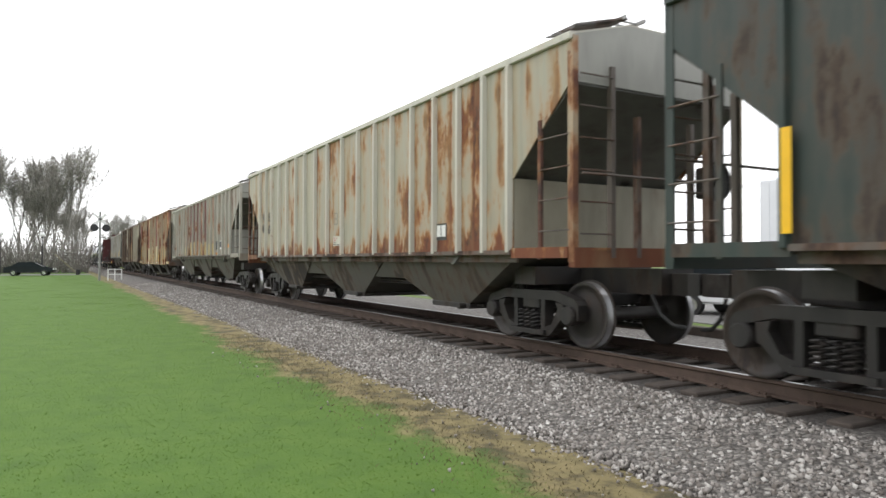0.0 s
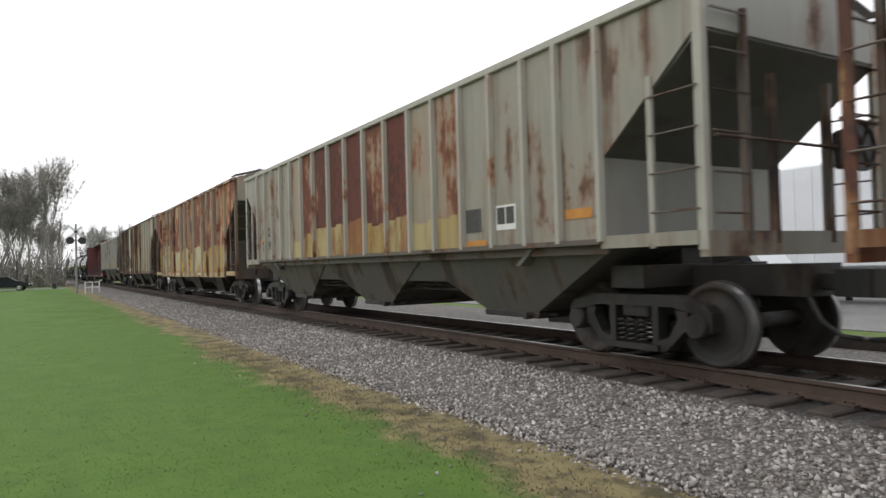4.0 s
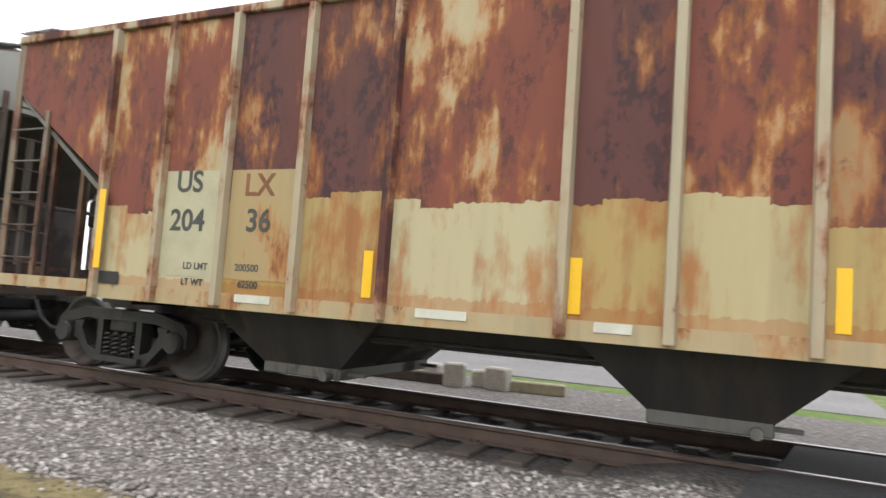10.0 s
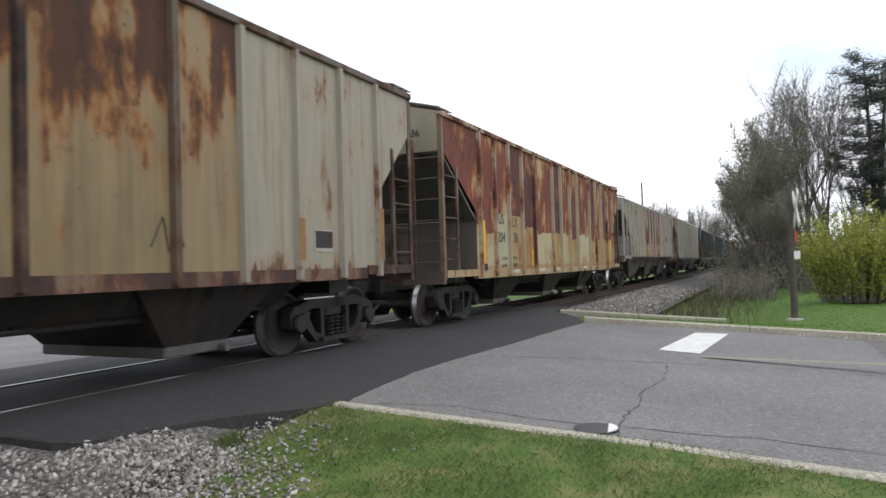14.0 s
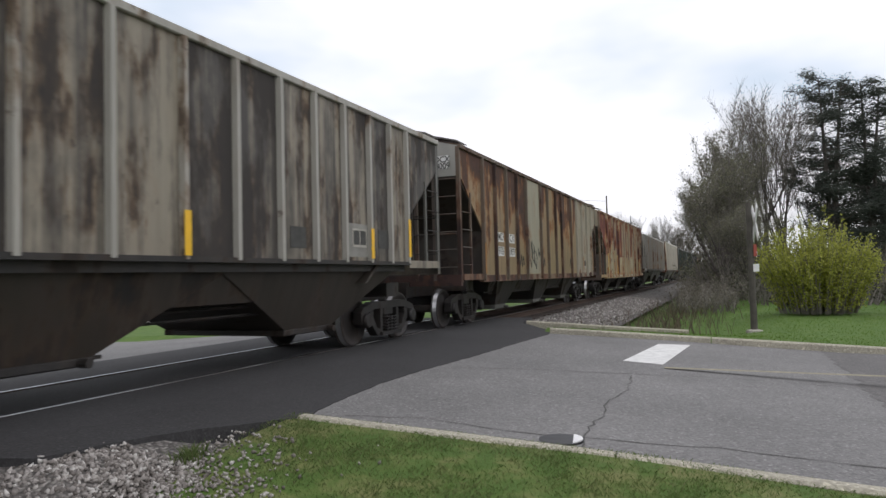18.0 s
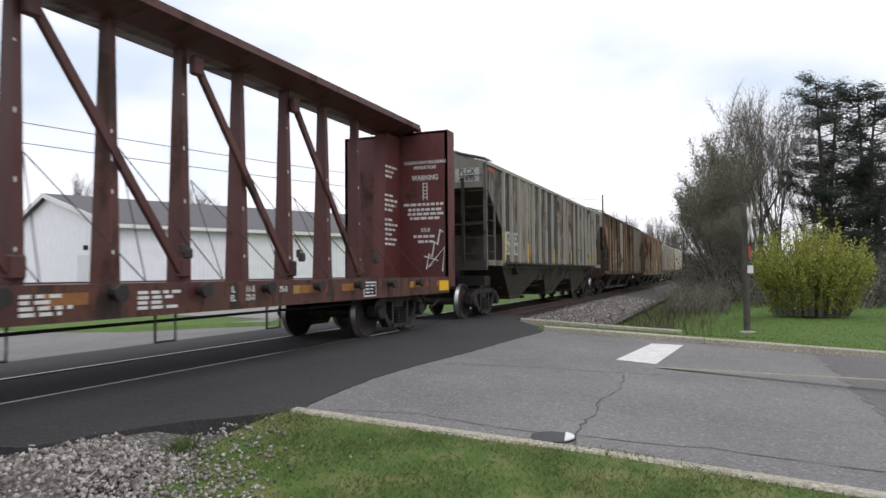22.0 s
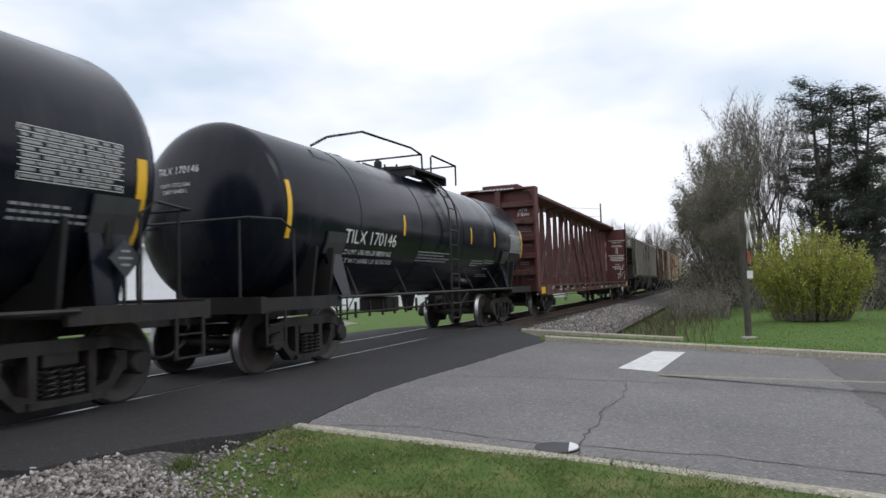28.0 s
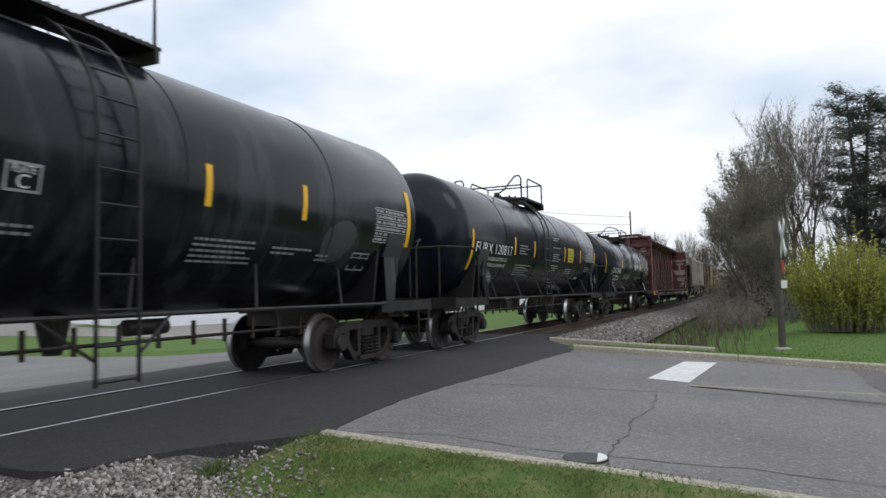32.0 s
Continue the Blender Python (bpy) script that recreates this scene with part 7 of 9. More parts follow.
def stone_mesh(name, count, place_of, size_lo, size_hi, material, seed):
    """Many loose crushed stones in one mesh, each an uneven eight- to twelve-sided chip."""
    rg = np.random.default_rng(seed)
    base = np.array([(1, 0, 0), (-1, 0, 0), (0, 1, 0), (0, -1, 0), (0, 0, 1), (0, 0, -1)], float)
    tri = np.array([(0, 2, 4), (2, 1, 4), (1, 3, 4), (3, 0, 4), (2, 0, 5), (1, 2, 5), (3, 1, 5), (0, 3, 5)])
    v = np.repeat(base[None], count, 0) * rg.uniform(0.6, 1.25, (count, 6, 1)) + rg.uniform(-0.28, 0.28, (count, 6, 3))
    size = rg.uniform(size_lo, size_hi, (count, 1, 1)) * np.concatenate([np.ones((count, 1, 2)), np.full((count, 1, 1), 0.75)], 2)
    v *= size
    q = rg.normal(size=(count, 4))
    q /= np.linalg.norm(q, axis=1)[:, None]
    w, x, y, z = q.T
    R = np.stack([1 - 2 * (y * y + z * z), 2 * (x * y - z * w), 2 * (x * z + y * w), 2 * (x * y + z * w), 1 - 2 * (x * x + z * z), 2 * (y * z - x * w), 2 * (x * z - y * w), 2 * (y * z + x * w), 1 - 2 * (x * x + y * y)], 1).reshape(-1, 3, 3)
    v = np.einsum("nij,nkj->nki", R, v)
    pts = place_of(rg, count)
    v += pts[:, None, :]
    f = (tri[None] + (np.arange(count) * 6)[:, None, None]).reshape(-1, 3)
    me = bpy.data.meshes.new(name)
    me.vertices.add(count * 6)
    me.vertices.foreach_set("co", v.reshape(-1).astype(np.float32))
    me.loops.add(len(f) * 3)
    me.loops.foreach_set("vertex_index", f.reshape(-1).astype(np.int32))
    me.polygons.add(len(f))
    me.polygons.foreach_set("loop_start", np.arange(0, len(f) * 3, 3, dtype=np.int32))
    me.update(calc_edges=True)
    me.materials.append(material)
    return me


def stone_material():
    m, n, l, b = mat("crushed_stone", 0.85)
    rnd = n.new("ShaderNodeNewGeometry").outputs["Random Per Island"]
    c = ramp(n, l, rnd, (0.0, (0.12, 0.105, 0.095)), (0.25, (0.22, 0.20, 0.182)), (0.55, (0.34, 0.315, 0.295)), (0.8, (0.46, 0.43, 0.40)), (1.0, (0.66, 0.64, 0.61)))
    v = coords(n, l)
    big = noise_of(n, l, v, 0.9, 4)
    c = mixed(n, l, ramp(n, l, big, (0.4, grey(0)), (0.72, grey(0.45))), c, (0.14, 0.12, 0.10))
    sep = n.new("ShaderNodeSeparateXYZ")
    l.new(v, sep.inputs[0])
    # stones near the rails are darker, like the bed
    track_dark = ramp(n, l, maths(n, l, "MULTIPLY", maths(n, l, "ADD", maths(n, l, "ABSOLUTE", sep.outputs["Y"]), big), 0.4), (0.66, grey(0.85)), (0.84, grey(0)))
    c = mixed(n, l, track_dark, c, (0.028, 0.024, 0.022))
    l.new(c, b.inputs["Base Color"])
    bump(n, l, b, noise_of(n, l, v, 120, 3), 0.4, 0.004)
    return m


M["stone"] = stone_material()


def near_stones(rg, n):
    x = np.concatenate([rg.uniform(-15, 4.2, n * 2 // 3), -15 - 34 * rg.uniform(0, 1, n - n * 2 // 3) ** 1.5])
    y = -1.42 - 2.1 * rg.uniform(0, 1, n) ** 1.05
    y = np.where(rg.uniform(0, 1, n) < 0.06, rg.uniform(-0.62, 0.62, n), y)
    y = np.where(rg.uniform(0, 1, n) < 0.08, rg.uniform(0.9, 3.2, n), y)
    keep_off = ((x > 3.3) & (y > -2.2)) | ((x > -0.25) & (x < 2.1) & (y > -2.1)) | ((x > 0.02) & (x < 1.62) & (y > -8) & (rg.uniform(0, 1, n) < 0.8))
    y = np.where(keep_off, -2.35 - 1.0 * rg.uniform(0, 1, n), y)
    z = np.array([bed_here(a, b) for a, b in zip(x, y)]) + rg.uniform(-0.018, 0.010, n)
    return np.stack([x, y, z], 1)


def far_stones(rg, n):
    x = 15.6 + 26 * rg.uniform(0, 1, n) ** 1.3
    y = -1.3 - 2.2 * rg.uniform(0, 1, n)
    z = np.array([bed_z(b) for b in y]) + rg.uniform(-0.01, 0.02, n)
    return np.stack([x, y, z], 1)


def scattered(rg, n):
    x = rg.uniform(-14, 5.4, n)
    y = -3.25 - 1.5 * rg.uniform(0, 1, n) ** 2.2
    z = np.array([ground_z(a, b) for a, b in zip(x, y)]) + 0.012
    return np.stack([x, y, z], 1)


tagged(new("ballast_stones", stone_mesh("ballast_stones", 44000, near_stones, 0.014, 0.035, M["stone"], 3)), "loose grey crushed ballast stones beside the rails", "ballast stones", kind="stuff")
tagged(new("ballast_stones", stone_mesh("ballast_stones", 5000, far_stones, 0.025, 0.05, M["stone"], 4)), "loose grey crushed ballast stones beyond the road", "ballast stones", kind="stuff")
def edge_stones(rg, n):
    """Ballast that has spilled over the grass beside the crossing, thinner away from the track."""
    x = np.clip(rg.normal(3.3, 0.75, n), 1.65, 4.9)
    y = -2.55 - np.clip((4.9 - x) * 0.5, 0, 1.5) - 1.1 * rg.uniform(0, 1, n) ** 1.6 + rg.normal(0, 0.12, n)
    z = np.array([ground_z(a, b) for a, b in zip(x, y)]) + 0.01
    return np.stack([x, y, z], 1)


tagged(new("scattered_stones", stone_mesh("scattered_stones", 2400, edge_stones, 0.011, 0.026, M["stone"], 6)), "spilled grey stones in the worn grass by the kerb", "stones", kind="stuff")
tagged(new("scattered_stones", stone_mesh("scattered_stones", 260, scattered, 0.01, 0.022, M["stone"], 5)), "stray stones at the lawn's edge", "stones", kind="stuff")


def blade_material(name, lo, mid_c, hi):
    m, n, l, b = mat(name, 0.65)
    rnd = n.new("ShaderNodeNewGeometry").outputs["Random Per Island"]
    c = ramp(n, l, rnd, (0.0, lo), (0.5, mid_c), (1.0, hi))
    big = noise_of(n, l, coords(n, l), 1.4, 4)
    c = mixed(n, l, ramp(n, l, big, (0.35, grey(0)), (0.7, grey(0.45))), c, hi)
    l.new(c, b.inputs["Base Color"])
    tr = n.new("ShaderNodeBsdfTranslucent")
    l.new(c, tr.inputs["Color"])
    mx = n.new("ShaderNodeMixShader")
    mx.inputs[0].default_value = 0.5
    l.new(b.outputs[0], mx.inputs[1])
    l.new(tr.outputs[0], mx.inputs[2])
    l.new(mx.outputs[0], n["Material Output"].inputs["Surface"])
    return m


M["blade"] = blade_material("grass_blades", (0.082, 0.165, 0.017), (0.104, 0.20, 0.022), (0.135, 0.225, 0.033))
M["dry_blade"] = blade_material("dry_grass_blades", (0.10, 0.082, 0.045), (0.18, 0.15, 0.085), (0.29, 0.25, 0.15))


def blades(name, xy, height, width, material, seed, lean=0.5):
    """Grass blades as bent slivers, two triangles each."""
    rg = np.random.default_rng(seed)
    n = len(xy)
    z = np.array([ground_z(a, b) for a, b in xy])
    ang = rg.uniform(0, 2 * np.pi, n)
    h = rg.uniform(0.5, 1.0, n) * height
    w = rg.uniform(0.6, 1.2, n) * width
    d = np.stack([np.cos(ang), np.sin(ang)], 1)
    lz = rg.uniform(-lean, lean, (n, 2)) * h[:, None]
    base = np.concatenate([xy, z[:, None] - 0.01], 1)
    side = np.concatenate([d * w[:, None] / 2, np.zeros((n, 1))], 1)
    midp = base + np.concatenate([lz * 0.35, (h * 0.6)[:, None]], 1)
    tip = base + np.concatenate([lz, h[:, None]], 1)
    v = np.stack([base - side, base + side, midp + side * 0.7, tip, midp - side * 0.7], 1)
    f = (np.arange(n) * 5)[:, None] + np.array([0, 1, 2, 3, 4])[None]
    me = bpy.data.meshes.new(name)
    me.from_pydata(v.reshape(-1, 3).tolist(), [], f.tolist())
    me.materials.append(material)
    return me


M["weed_blade"] = blade_material("grey_brown_weeds", (0.075, 0.06, 0.045), (0.13, 0.105, 0.075), (0.20, 0.17, 0.12))
M["blade_worn"] = blade_material("worn_grass_blades", (0.085, 0.15, 0.032), (0.125, 0.20, 0.048), (0.22, 0.235, 0.11))


def lawn():
    rg = np.random.default_rng(9)
    # beside the camera, denser close by
    n = 90000
    far = rg.uniform(0, 1, n) ** 2.6
    x = -0.02 - 87 * far
    y = -3.9 - (4.2 + 4 * far) * rg.uniform(0, 1, n)
    edge = -4.15 + 0.35 * np.sin(x * 1.3) + rg.normal(0, 0.25, n)
    a = np.stack([x, np.where(y > edge, edge - rg.uniform(0, 3, n), y)], 1)
    tagged(new("grass", blades("grass", a, 0.024, 0.012, M["blade"], 1, 1.3)), "short bright green lawn grass", "grass", kind="stuff")
    n = 120000
    x = rg.uniform(1.58, 5.68, n)
    y = -3.1 - 7.0 * rg.uniform(0, 1, n)
    lim = -3.15 - np.clip((4.9 - x) * 0.5, 0, 1.5) + rg.normal(0, 0.16, n)
    ok = (y < lim) & (rg.uniform(0, 1, n) < 0.3 + 0.65 * np.sin(x * 2.1 + 1.3 * np.sin(y * 2.7)) ** 2)
    tagged(new("grass", blades("grass", np.stack([x[ok], y[ok]], 1), 0.042, 0.0065, M["blade_worn"], 2, 1.1)), "uneven worn grass by the kerb", "grass", kind="stuff")
    n = 20000
    x = 15.45 + 24 * rg.uniform(0, 1, n) ** 1.4
    y = -3.3 - 14 * rg.uniform(0, 1, n)
    tagged(new("grass", blades("grass", np.stack([x, y], 1), 0.05, 0.02, M["blade"], 3, 0.9)), "green verge grass across the road", "grass", kind="stuff")
    n = 7000
    x = rg.uniform(-16, 1, n)
    y = rg.normal(-3.85, 0.28, n)
    tagged(new("dry_grass", blades("dry_grass", np.stack([x, y], 1), 0.04, 0.012, M["dry_blade"], 4, 1.0)), "flattened dry grass along the ballast", "dry grass", kind="stuff")
    # tall dry weeds in the ditch
    n = 800
    x = 19 + 22 * rg.uniform(0, 1, n)
    y = rg.normal(-5.0, 0.8, n)
    tagged(new("dry_weeds", blades("dry_weeds", np.stack([x, y], 1), 0.7, 0.025, M["weed_blade"], 5, 0.5)), "tall dry brown weeds in the ditch", "weeds", kind="stuff")
    # a tuft at the gravel's edge
    n = 140
    tx = rg.normal(4.25, 0.07, n)
    ty = rg.normal(-3.12, 0.07, n)
    tagged(new("grass_tuft", blades("grass_tuft", np.stack([tx, ty], 1), 0.14, 0.012, M["blade_worn"], 6, 0.7)), "dark green grass tuft in the gravel", "grass tuft", kind="stuff")


lawn()


# ---- trees and shrubs ----
M["bark"] = simple("grey_bark", (0.19, 0.175, 0.155), 0.95, 0, 0.35, 5, 0.6, 30)
# lightened bark for distant trees: the haze is put into the colour
M["bark_hazed"] = simple("hazed_grey_bark", (0.27, 0.255, 0.23), 0.95, 0, 0.3, 5, 0.5, 30)
M["bark_dark"] = simple("dark_bark", (0.09, 0.08, 0.072), 0.95, 0, 0.35, 5, 0.6, 30)


def leaf_material(name, lo, hi):
    m, n, l, b = mat(name, 0.7)
    rnd = n.new("ShaderNodeNewGeometry").outputs["Random Per Island"]
    c = ramp(n, l, rnd, (0.0, lo), (1.0, hi))
    l.new(c, b.inputs["Base Color"])
    # thin leaves let some light through
    tr = n.new("ShaderNodeBsdfTranslucent")
    l.new(c, tr.inputs["Color"])
    mx = n.new("ShaderNodeMixShader")
    mx.inputs[0].default_value = 0.4
    l.new(b.outputs[0], mx.inputs[1])
    l.new(tr.outputs[0], mx.inputs[2])
    l.new(mx.outputs[0], n["Material Output"].inputs["Surface"])
    return m


M["leaf_spring"] = leaf_material("spring_leaves", (0.135, 0.138, 0.088), (0.225, 0.225, 0.145))
M["leaf_bud"] = leaf_material("budding_twig_tips", (0.150, 0.135, 0.109), (0.240, 0.217, 0.173))
# twig tips paled to stand in for haze over distance
M["leaf_hazed"] = leaf_material("hazed_budding_twigs", (0.34, 0.325, 0.295), (0.52, 0.50, 0.46))
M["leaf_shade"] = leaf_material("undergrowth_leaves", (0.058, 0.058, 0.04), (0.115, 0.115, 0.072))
M["leaf_green"] = leaf_material("fresh_green_leaves", (0.072, 0.104, 0.028), (0.136, 0.184, 0.048))
M["leaf_yellow"] = leaf_material("yellow_green_blossom", (0.26, 0.285, 0.04), (0.43, 0.445, 0.10))
M["needle"] = leaf_material("pine_needles", (0.046, 0.058, 0.048), (0.088, 0.102, 0.08))


def leaf_cloud(name, pts, size, material, parent, seed, flat=False, slim=0.5):
    """Many small separate leaves about given points."""
    rg = np.random.default_rng(seed)
    pts = np.asarray(pts, float)
    n = len(pts)
    a = rg.normal(size=(n, 3))
    a /= np.linalg.norm(a, axis=1)[:, None]
    if flat:
        a[:, 2] *= 0.35
    b = np.cross(a, rg.normal(size=(n, 3)))
    b /= np.linalg.norm(b, axis=1)[:, None] + 1e-9
    s = rg.uniform(0.5, 1.2, (n, 1)) * size
    v = np.stack([pts - a * s, pts + b * s * slim, pts + a * s, pts - b * s * slim], 1)
    me = bpy.data.meshes.new(name)
    me.from_pydata(v.reshape(-1, 3).tolist(), [], ((np.arange(n) * 4)[:, None] + np.arange(4)[None]).tolist())
    return part_of(name, me, material, parent, kind="")


def slivers(name, starts, ends, width, material, parent, seed):
    """Fine twigs: one thin blade each, from start to end."""
    rg = np.random.default_rng(seed)
    a, b = np.asarray(starts, float), np.asarray(ends, float)
    n = len(a)
    s = np.cross(b - a, rg.normal(size=(n, 3)))
    s /= np.linalg.norm(s, axis=1)[:, None] + 1e-9
    v = np.stack([a - s * width, a + s * width, b], 1)
    me = bpy.data.meshes.new(name)
    me.from_pydata(v.reshape(-1, 3).tolist(), [], ((np.arange(n) * 3)[:, None] + np.arange(3)[None]).tolist())
    return part_of(name, me, material, parent)


def broad_tree(name, label, at, height, spread, seed, leaf, leaf_n, leaf_size, bark="bark", trunks=1, fork=0.24, twigs=5, twig_w=0.012, group="bare spring trees"):
    """A tapered trunk that forks again and again into limbs, with fine twigs and small leaves at the tips. Built 10 m high and scaled."""
    tree = thing(name, label, "tree", pose(*at), group)
    r = random.Random(seed)
    wood = bmesh.new()
    tips = []

    def grow(p, d, length, rad, depth):
        pts, rs = [p], [rad]
        n = 3
        q = p
        for i in range(n):
            d = (d + Vector((r.uniform(-0.13, 0.13), r.uniform(-0.13, 0.13), r.uniform(0.0, 0.12)))).normalized()
            q = q + d * length / n
            pts.append(q)
            rs.append(rad * (1 - 0.4 * (i + 1) / n))
        tube(wood, pts, rs, 6 if depth < 2 else 4 if depth < 3 else 3, cap=False)
        if depth >= 2:
            tips.extend([(pts[-1], d), (pts[-2], d), (pts[1], d)])
        if depth >= 4:
            return
        for i in range(3 if depth else 4):
            a = r.uniform(0, 2 * math.pi)
            out = Vector((math.cos(a), math.sin(a), 0))
            t = r.uniform(0.35, 0.8) * spread
            nd = (d * (1 - 0.3 * t) + out * t * 0.8 + Vector((0, 0, 0.2))).normalized()
            base = pts[-1] if i < 2 else pts[2] if i == 2 else pts[1]
            grow(base, nd, length * r.uniform(0.66, 0.86), rs[-1] * r.uniform(0.55, 0.8), depth + 1)

    for k in range(trunks):
        a = r.uniform(0, 6.28)
        off = Vector((math.cos(a), math.sin(a), 0)) * (0.3 if trunks > 1 else 0)
        lean = Vector((off.x * 0.5, off.y * 0.5, 1)).normalized()
        grow(off, lean, height * fork * r.uniform(0.9, 1.1), height * 0.010 + 0.02, 0)
    # stretched to its full height
    grown = height / max(p.z for p, d in tips)
    wide = grown ** 0.5
    bmesh.ops.scale(wood, vec=(wide, wide, grown), verts=wood.verts)
    tips = [(Vector((p.x * wide, p.y * wide, p.z * grown)), d) for p, d in tips]
    part("trunk", wood, M["bark_dark" if bark == "bark" else bark], tree)
    st, en, pts = [], [], []
    k = height / 14
    for p, d in tips:
        for i in range(twigs):
            v = (d + Vector((r.gauss(0, 0.55), r.gauss(0, 0.55), r.gauss(0.15, 0.4)))).normalized() * r.uniform(0.5, 1.25) * k
            st.append(p)
            en.append(p + v)
    tagged(slivers("twig", st, en, twig_w * k, M[bark], tree, seed), kind="stuff")
    for i in range(leaf_n):
        j = r.randrange(len(st))
        t = r.uniform(0.3, 1.0)
        pts.append(Vector(st[j]).lerp(Vector(en[j]), t) + Vector((r.gauss(0, 0.08), r.gauss(0, 0.08), r.gauss(0, 0.08))) * k)
    leaf_cloud("crown", pts, leaf_size, M[leaf], tree, seed)
    return tree


def again(tree, x, y, size, turn, label, z=-0.5):
    """The same kind of tree once more, turned and of another size."""
    t = copy_thing(tree, pose(x, y, z, 0, 0, turn))
    t.scale = (size, size, size * (0.93 + 0.14 * ((turn * 7) % 10) / 10))
    return tagged(t, label)


def pine(name, label, at, height, seed, n_whorl=15, wide=0.2):
    """A forked old pine: bare lower trunk, uneven boughs with flat tufts of needles and sky between them."""
    tree = thing(name, label, "tree", pose(*at), "dark pines")
    r = random.Random(seed)
    wood = bmesh.new()
    lines = []
    for k, (lean, top) in enumerate(((-0.05, 1.0), (0.075, 0.96))):
        a = r.uniform(0, 6.28)
        bend = r.uniform(-0.15, 0.15)
        line = [Vector((lean * height * (f ** 1.5) * math.cos(a) + bend * math.sin(5 * f), lean * height * (f ** 1.5) * math.sin(a), height * top * f)) for f in (0, 0.15, 0.3, 0.45, 0.6, 0.8, 1.0)]
        tube(wood, line, [height * 0.0145 * (1 - 0.88 * f) + 0.02 for f in (0, 0.15, 0.3, 0.45, 0.6, 0.8, 1.0)], 7)
        lines.append(line)
    pts = []
    for i in range(n_whorl * 4):
        f = 0.24 + 0.76 * (i + r.random()) / (n_whorl * 4)
        line = lines[i % 2]
        g = f * 6
        stem = line[min(5, int(g))].lerp(line[min(5, int(g)) + 1], g - min(5, int(g))) if f < 1 else line[-1]
        full = min(1.0, 0.45 + 1.1 * (1 - abs(f - 0.5) * 1.3))
        reach = height * wide * full * r.uniform(0.45, 1.2) * (1.0 if f < 0.75 else 0.8 if f < 0.88 else 0.5) + 0.35
        a = r.uniform(0, 6.28)
        out = Vector((math.cos(a), math.sin(a), 0))
        end = stem + out * reach + Vector((0, 0, reach * r.uniform(-0.05, 0.35)))
        mid = stem.lerp(end, 0.55) - Vector((0, 0, 0.06 * reach))
        tube(wood, [stem, mid, end], [0.055, 0.035, 0.012], 4, cap=False)
        for c in range(r.randint(4, 7)):
            t = r.uniform(0.35, 1.05)
            hub = stem.lerp(end, t) + Vector((r.gauss(0, 0.35), r.gauss(0, 0.35), r.gauss(0.08, 0.12)))
            tube(wood, [stem.lerp(end, max(0.2, t - 0.18)), hub], [0.02, 0.008], 3, cap=False)
            for k in range(r.randint(65, 105)):
                pts.append(hub + Vector((r.gauss(0, 0.27), r.gauss(0, 0.27), r.gauss(0, 0.16))))
    part("trunk", wood, M["bark_dark"], tree)
    leaf_cloud("crown", pts, 0.16, M["needle"], tree, seed, True, 0.16)
    return tree


def yellow_bush():
    bush = thing("yellow_bush", "wide bush in yellow-green spring blossom on the lawn", "bush", pose(27.9, -10.0, -0.42))
    r = random.Random(21)
    wood = bmesh.new()
    pts = []
    for i in range(300):
        a = r.uniform(0, 6.28)
        f = math.sqrt(r.random())
        bx, by = math.cos(a) * f * 1.1, math.sin(a) * f * 1.25
        ex, ey = math.cos(a) * f * 2.0, math.sin(a) * f * 2.15
        h = (3.5 - 1.35 * f ** 1.6) * r.uniform(0.6, 1.0) * (1.22 if i % 4 == 0 else 1.0)
        mid = Vector((bx + (ex - bx) * 0.4, by + (ey - by) * 0.4, h * 0.55))
        end = Vector((ex, ey, h))
        tube(wood, [(bx, by, 0), mid, end], [0.02, 0.014, 0.006], 3, cap=False)
        for k in range(95):
            t = r.uniform(0.06, 1.0) ** 0.8
            p = Vector((bx, by, 0)).lerp(mid, t * 2) if t < 0.5 else mid.lerp(end, t * 2 - 1)
            pts.append(p + Vector((r.gauss(0, 0.06), r.gauss(0, 0.06), r.gauss(0, 0.06))))
    part("stem", wood, M["bark"], bush, kind="stuff")
    leaf_cloud("blossom", pts, 0.06, M["leaf_yellow"], bush, 22)


def brush(name, label, x0, x1, y0, y1, h, n, leaf, size, seed, z0=-0.5, category="undergrowth"):
    """A low uneven thicket of twigs and leaves."""
    r = random.Random(seed)
    ob = thing(name, label, category, kind="stuff")
    wood = bmesh.new()
    pts = []
    for i in range(n):
        x, y = r.uniform(x0, x1), r.uniform(y0, y1)
        hh = h * r.uniform(0.45, 1.0) * (0.7 + 0.5 * noise.noise(Vector((x * 0.3, y * 0.3, seed))))
        ex, ey = x + r.uniform(-0.3, 0.3) * h, y + r.uniform(-0.3, 0.3) * h
        tube(wood, [(x, y, z0), ((x + ex) / 2 + r.uniform(-0.1, 0.1), (y + ey) / 2, z0 + hh * 0.6), (ex, ey, z0 + hh)], [0.012 * h + 0.008, 0.008 * h, 0.004], 3, cap=False)
        for k in range(16):
            t = r.uniform(0.25, 1.05)
            pts.append((x + (ex - x) * t + r.gauss(0, 0.09 * h), y + (ey - y) * t + r.gauss(0, 0.09 * h), z0 + hh * t + r.gauss(0, 0.06 * h)))
    part("twig", wood, M["bark"], ob, kind="stuff")
    leaf_cloud("leaves", pts, size, M[leaf], ob, seed)
    return ob


yellow_bush()
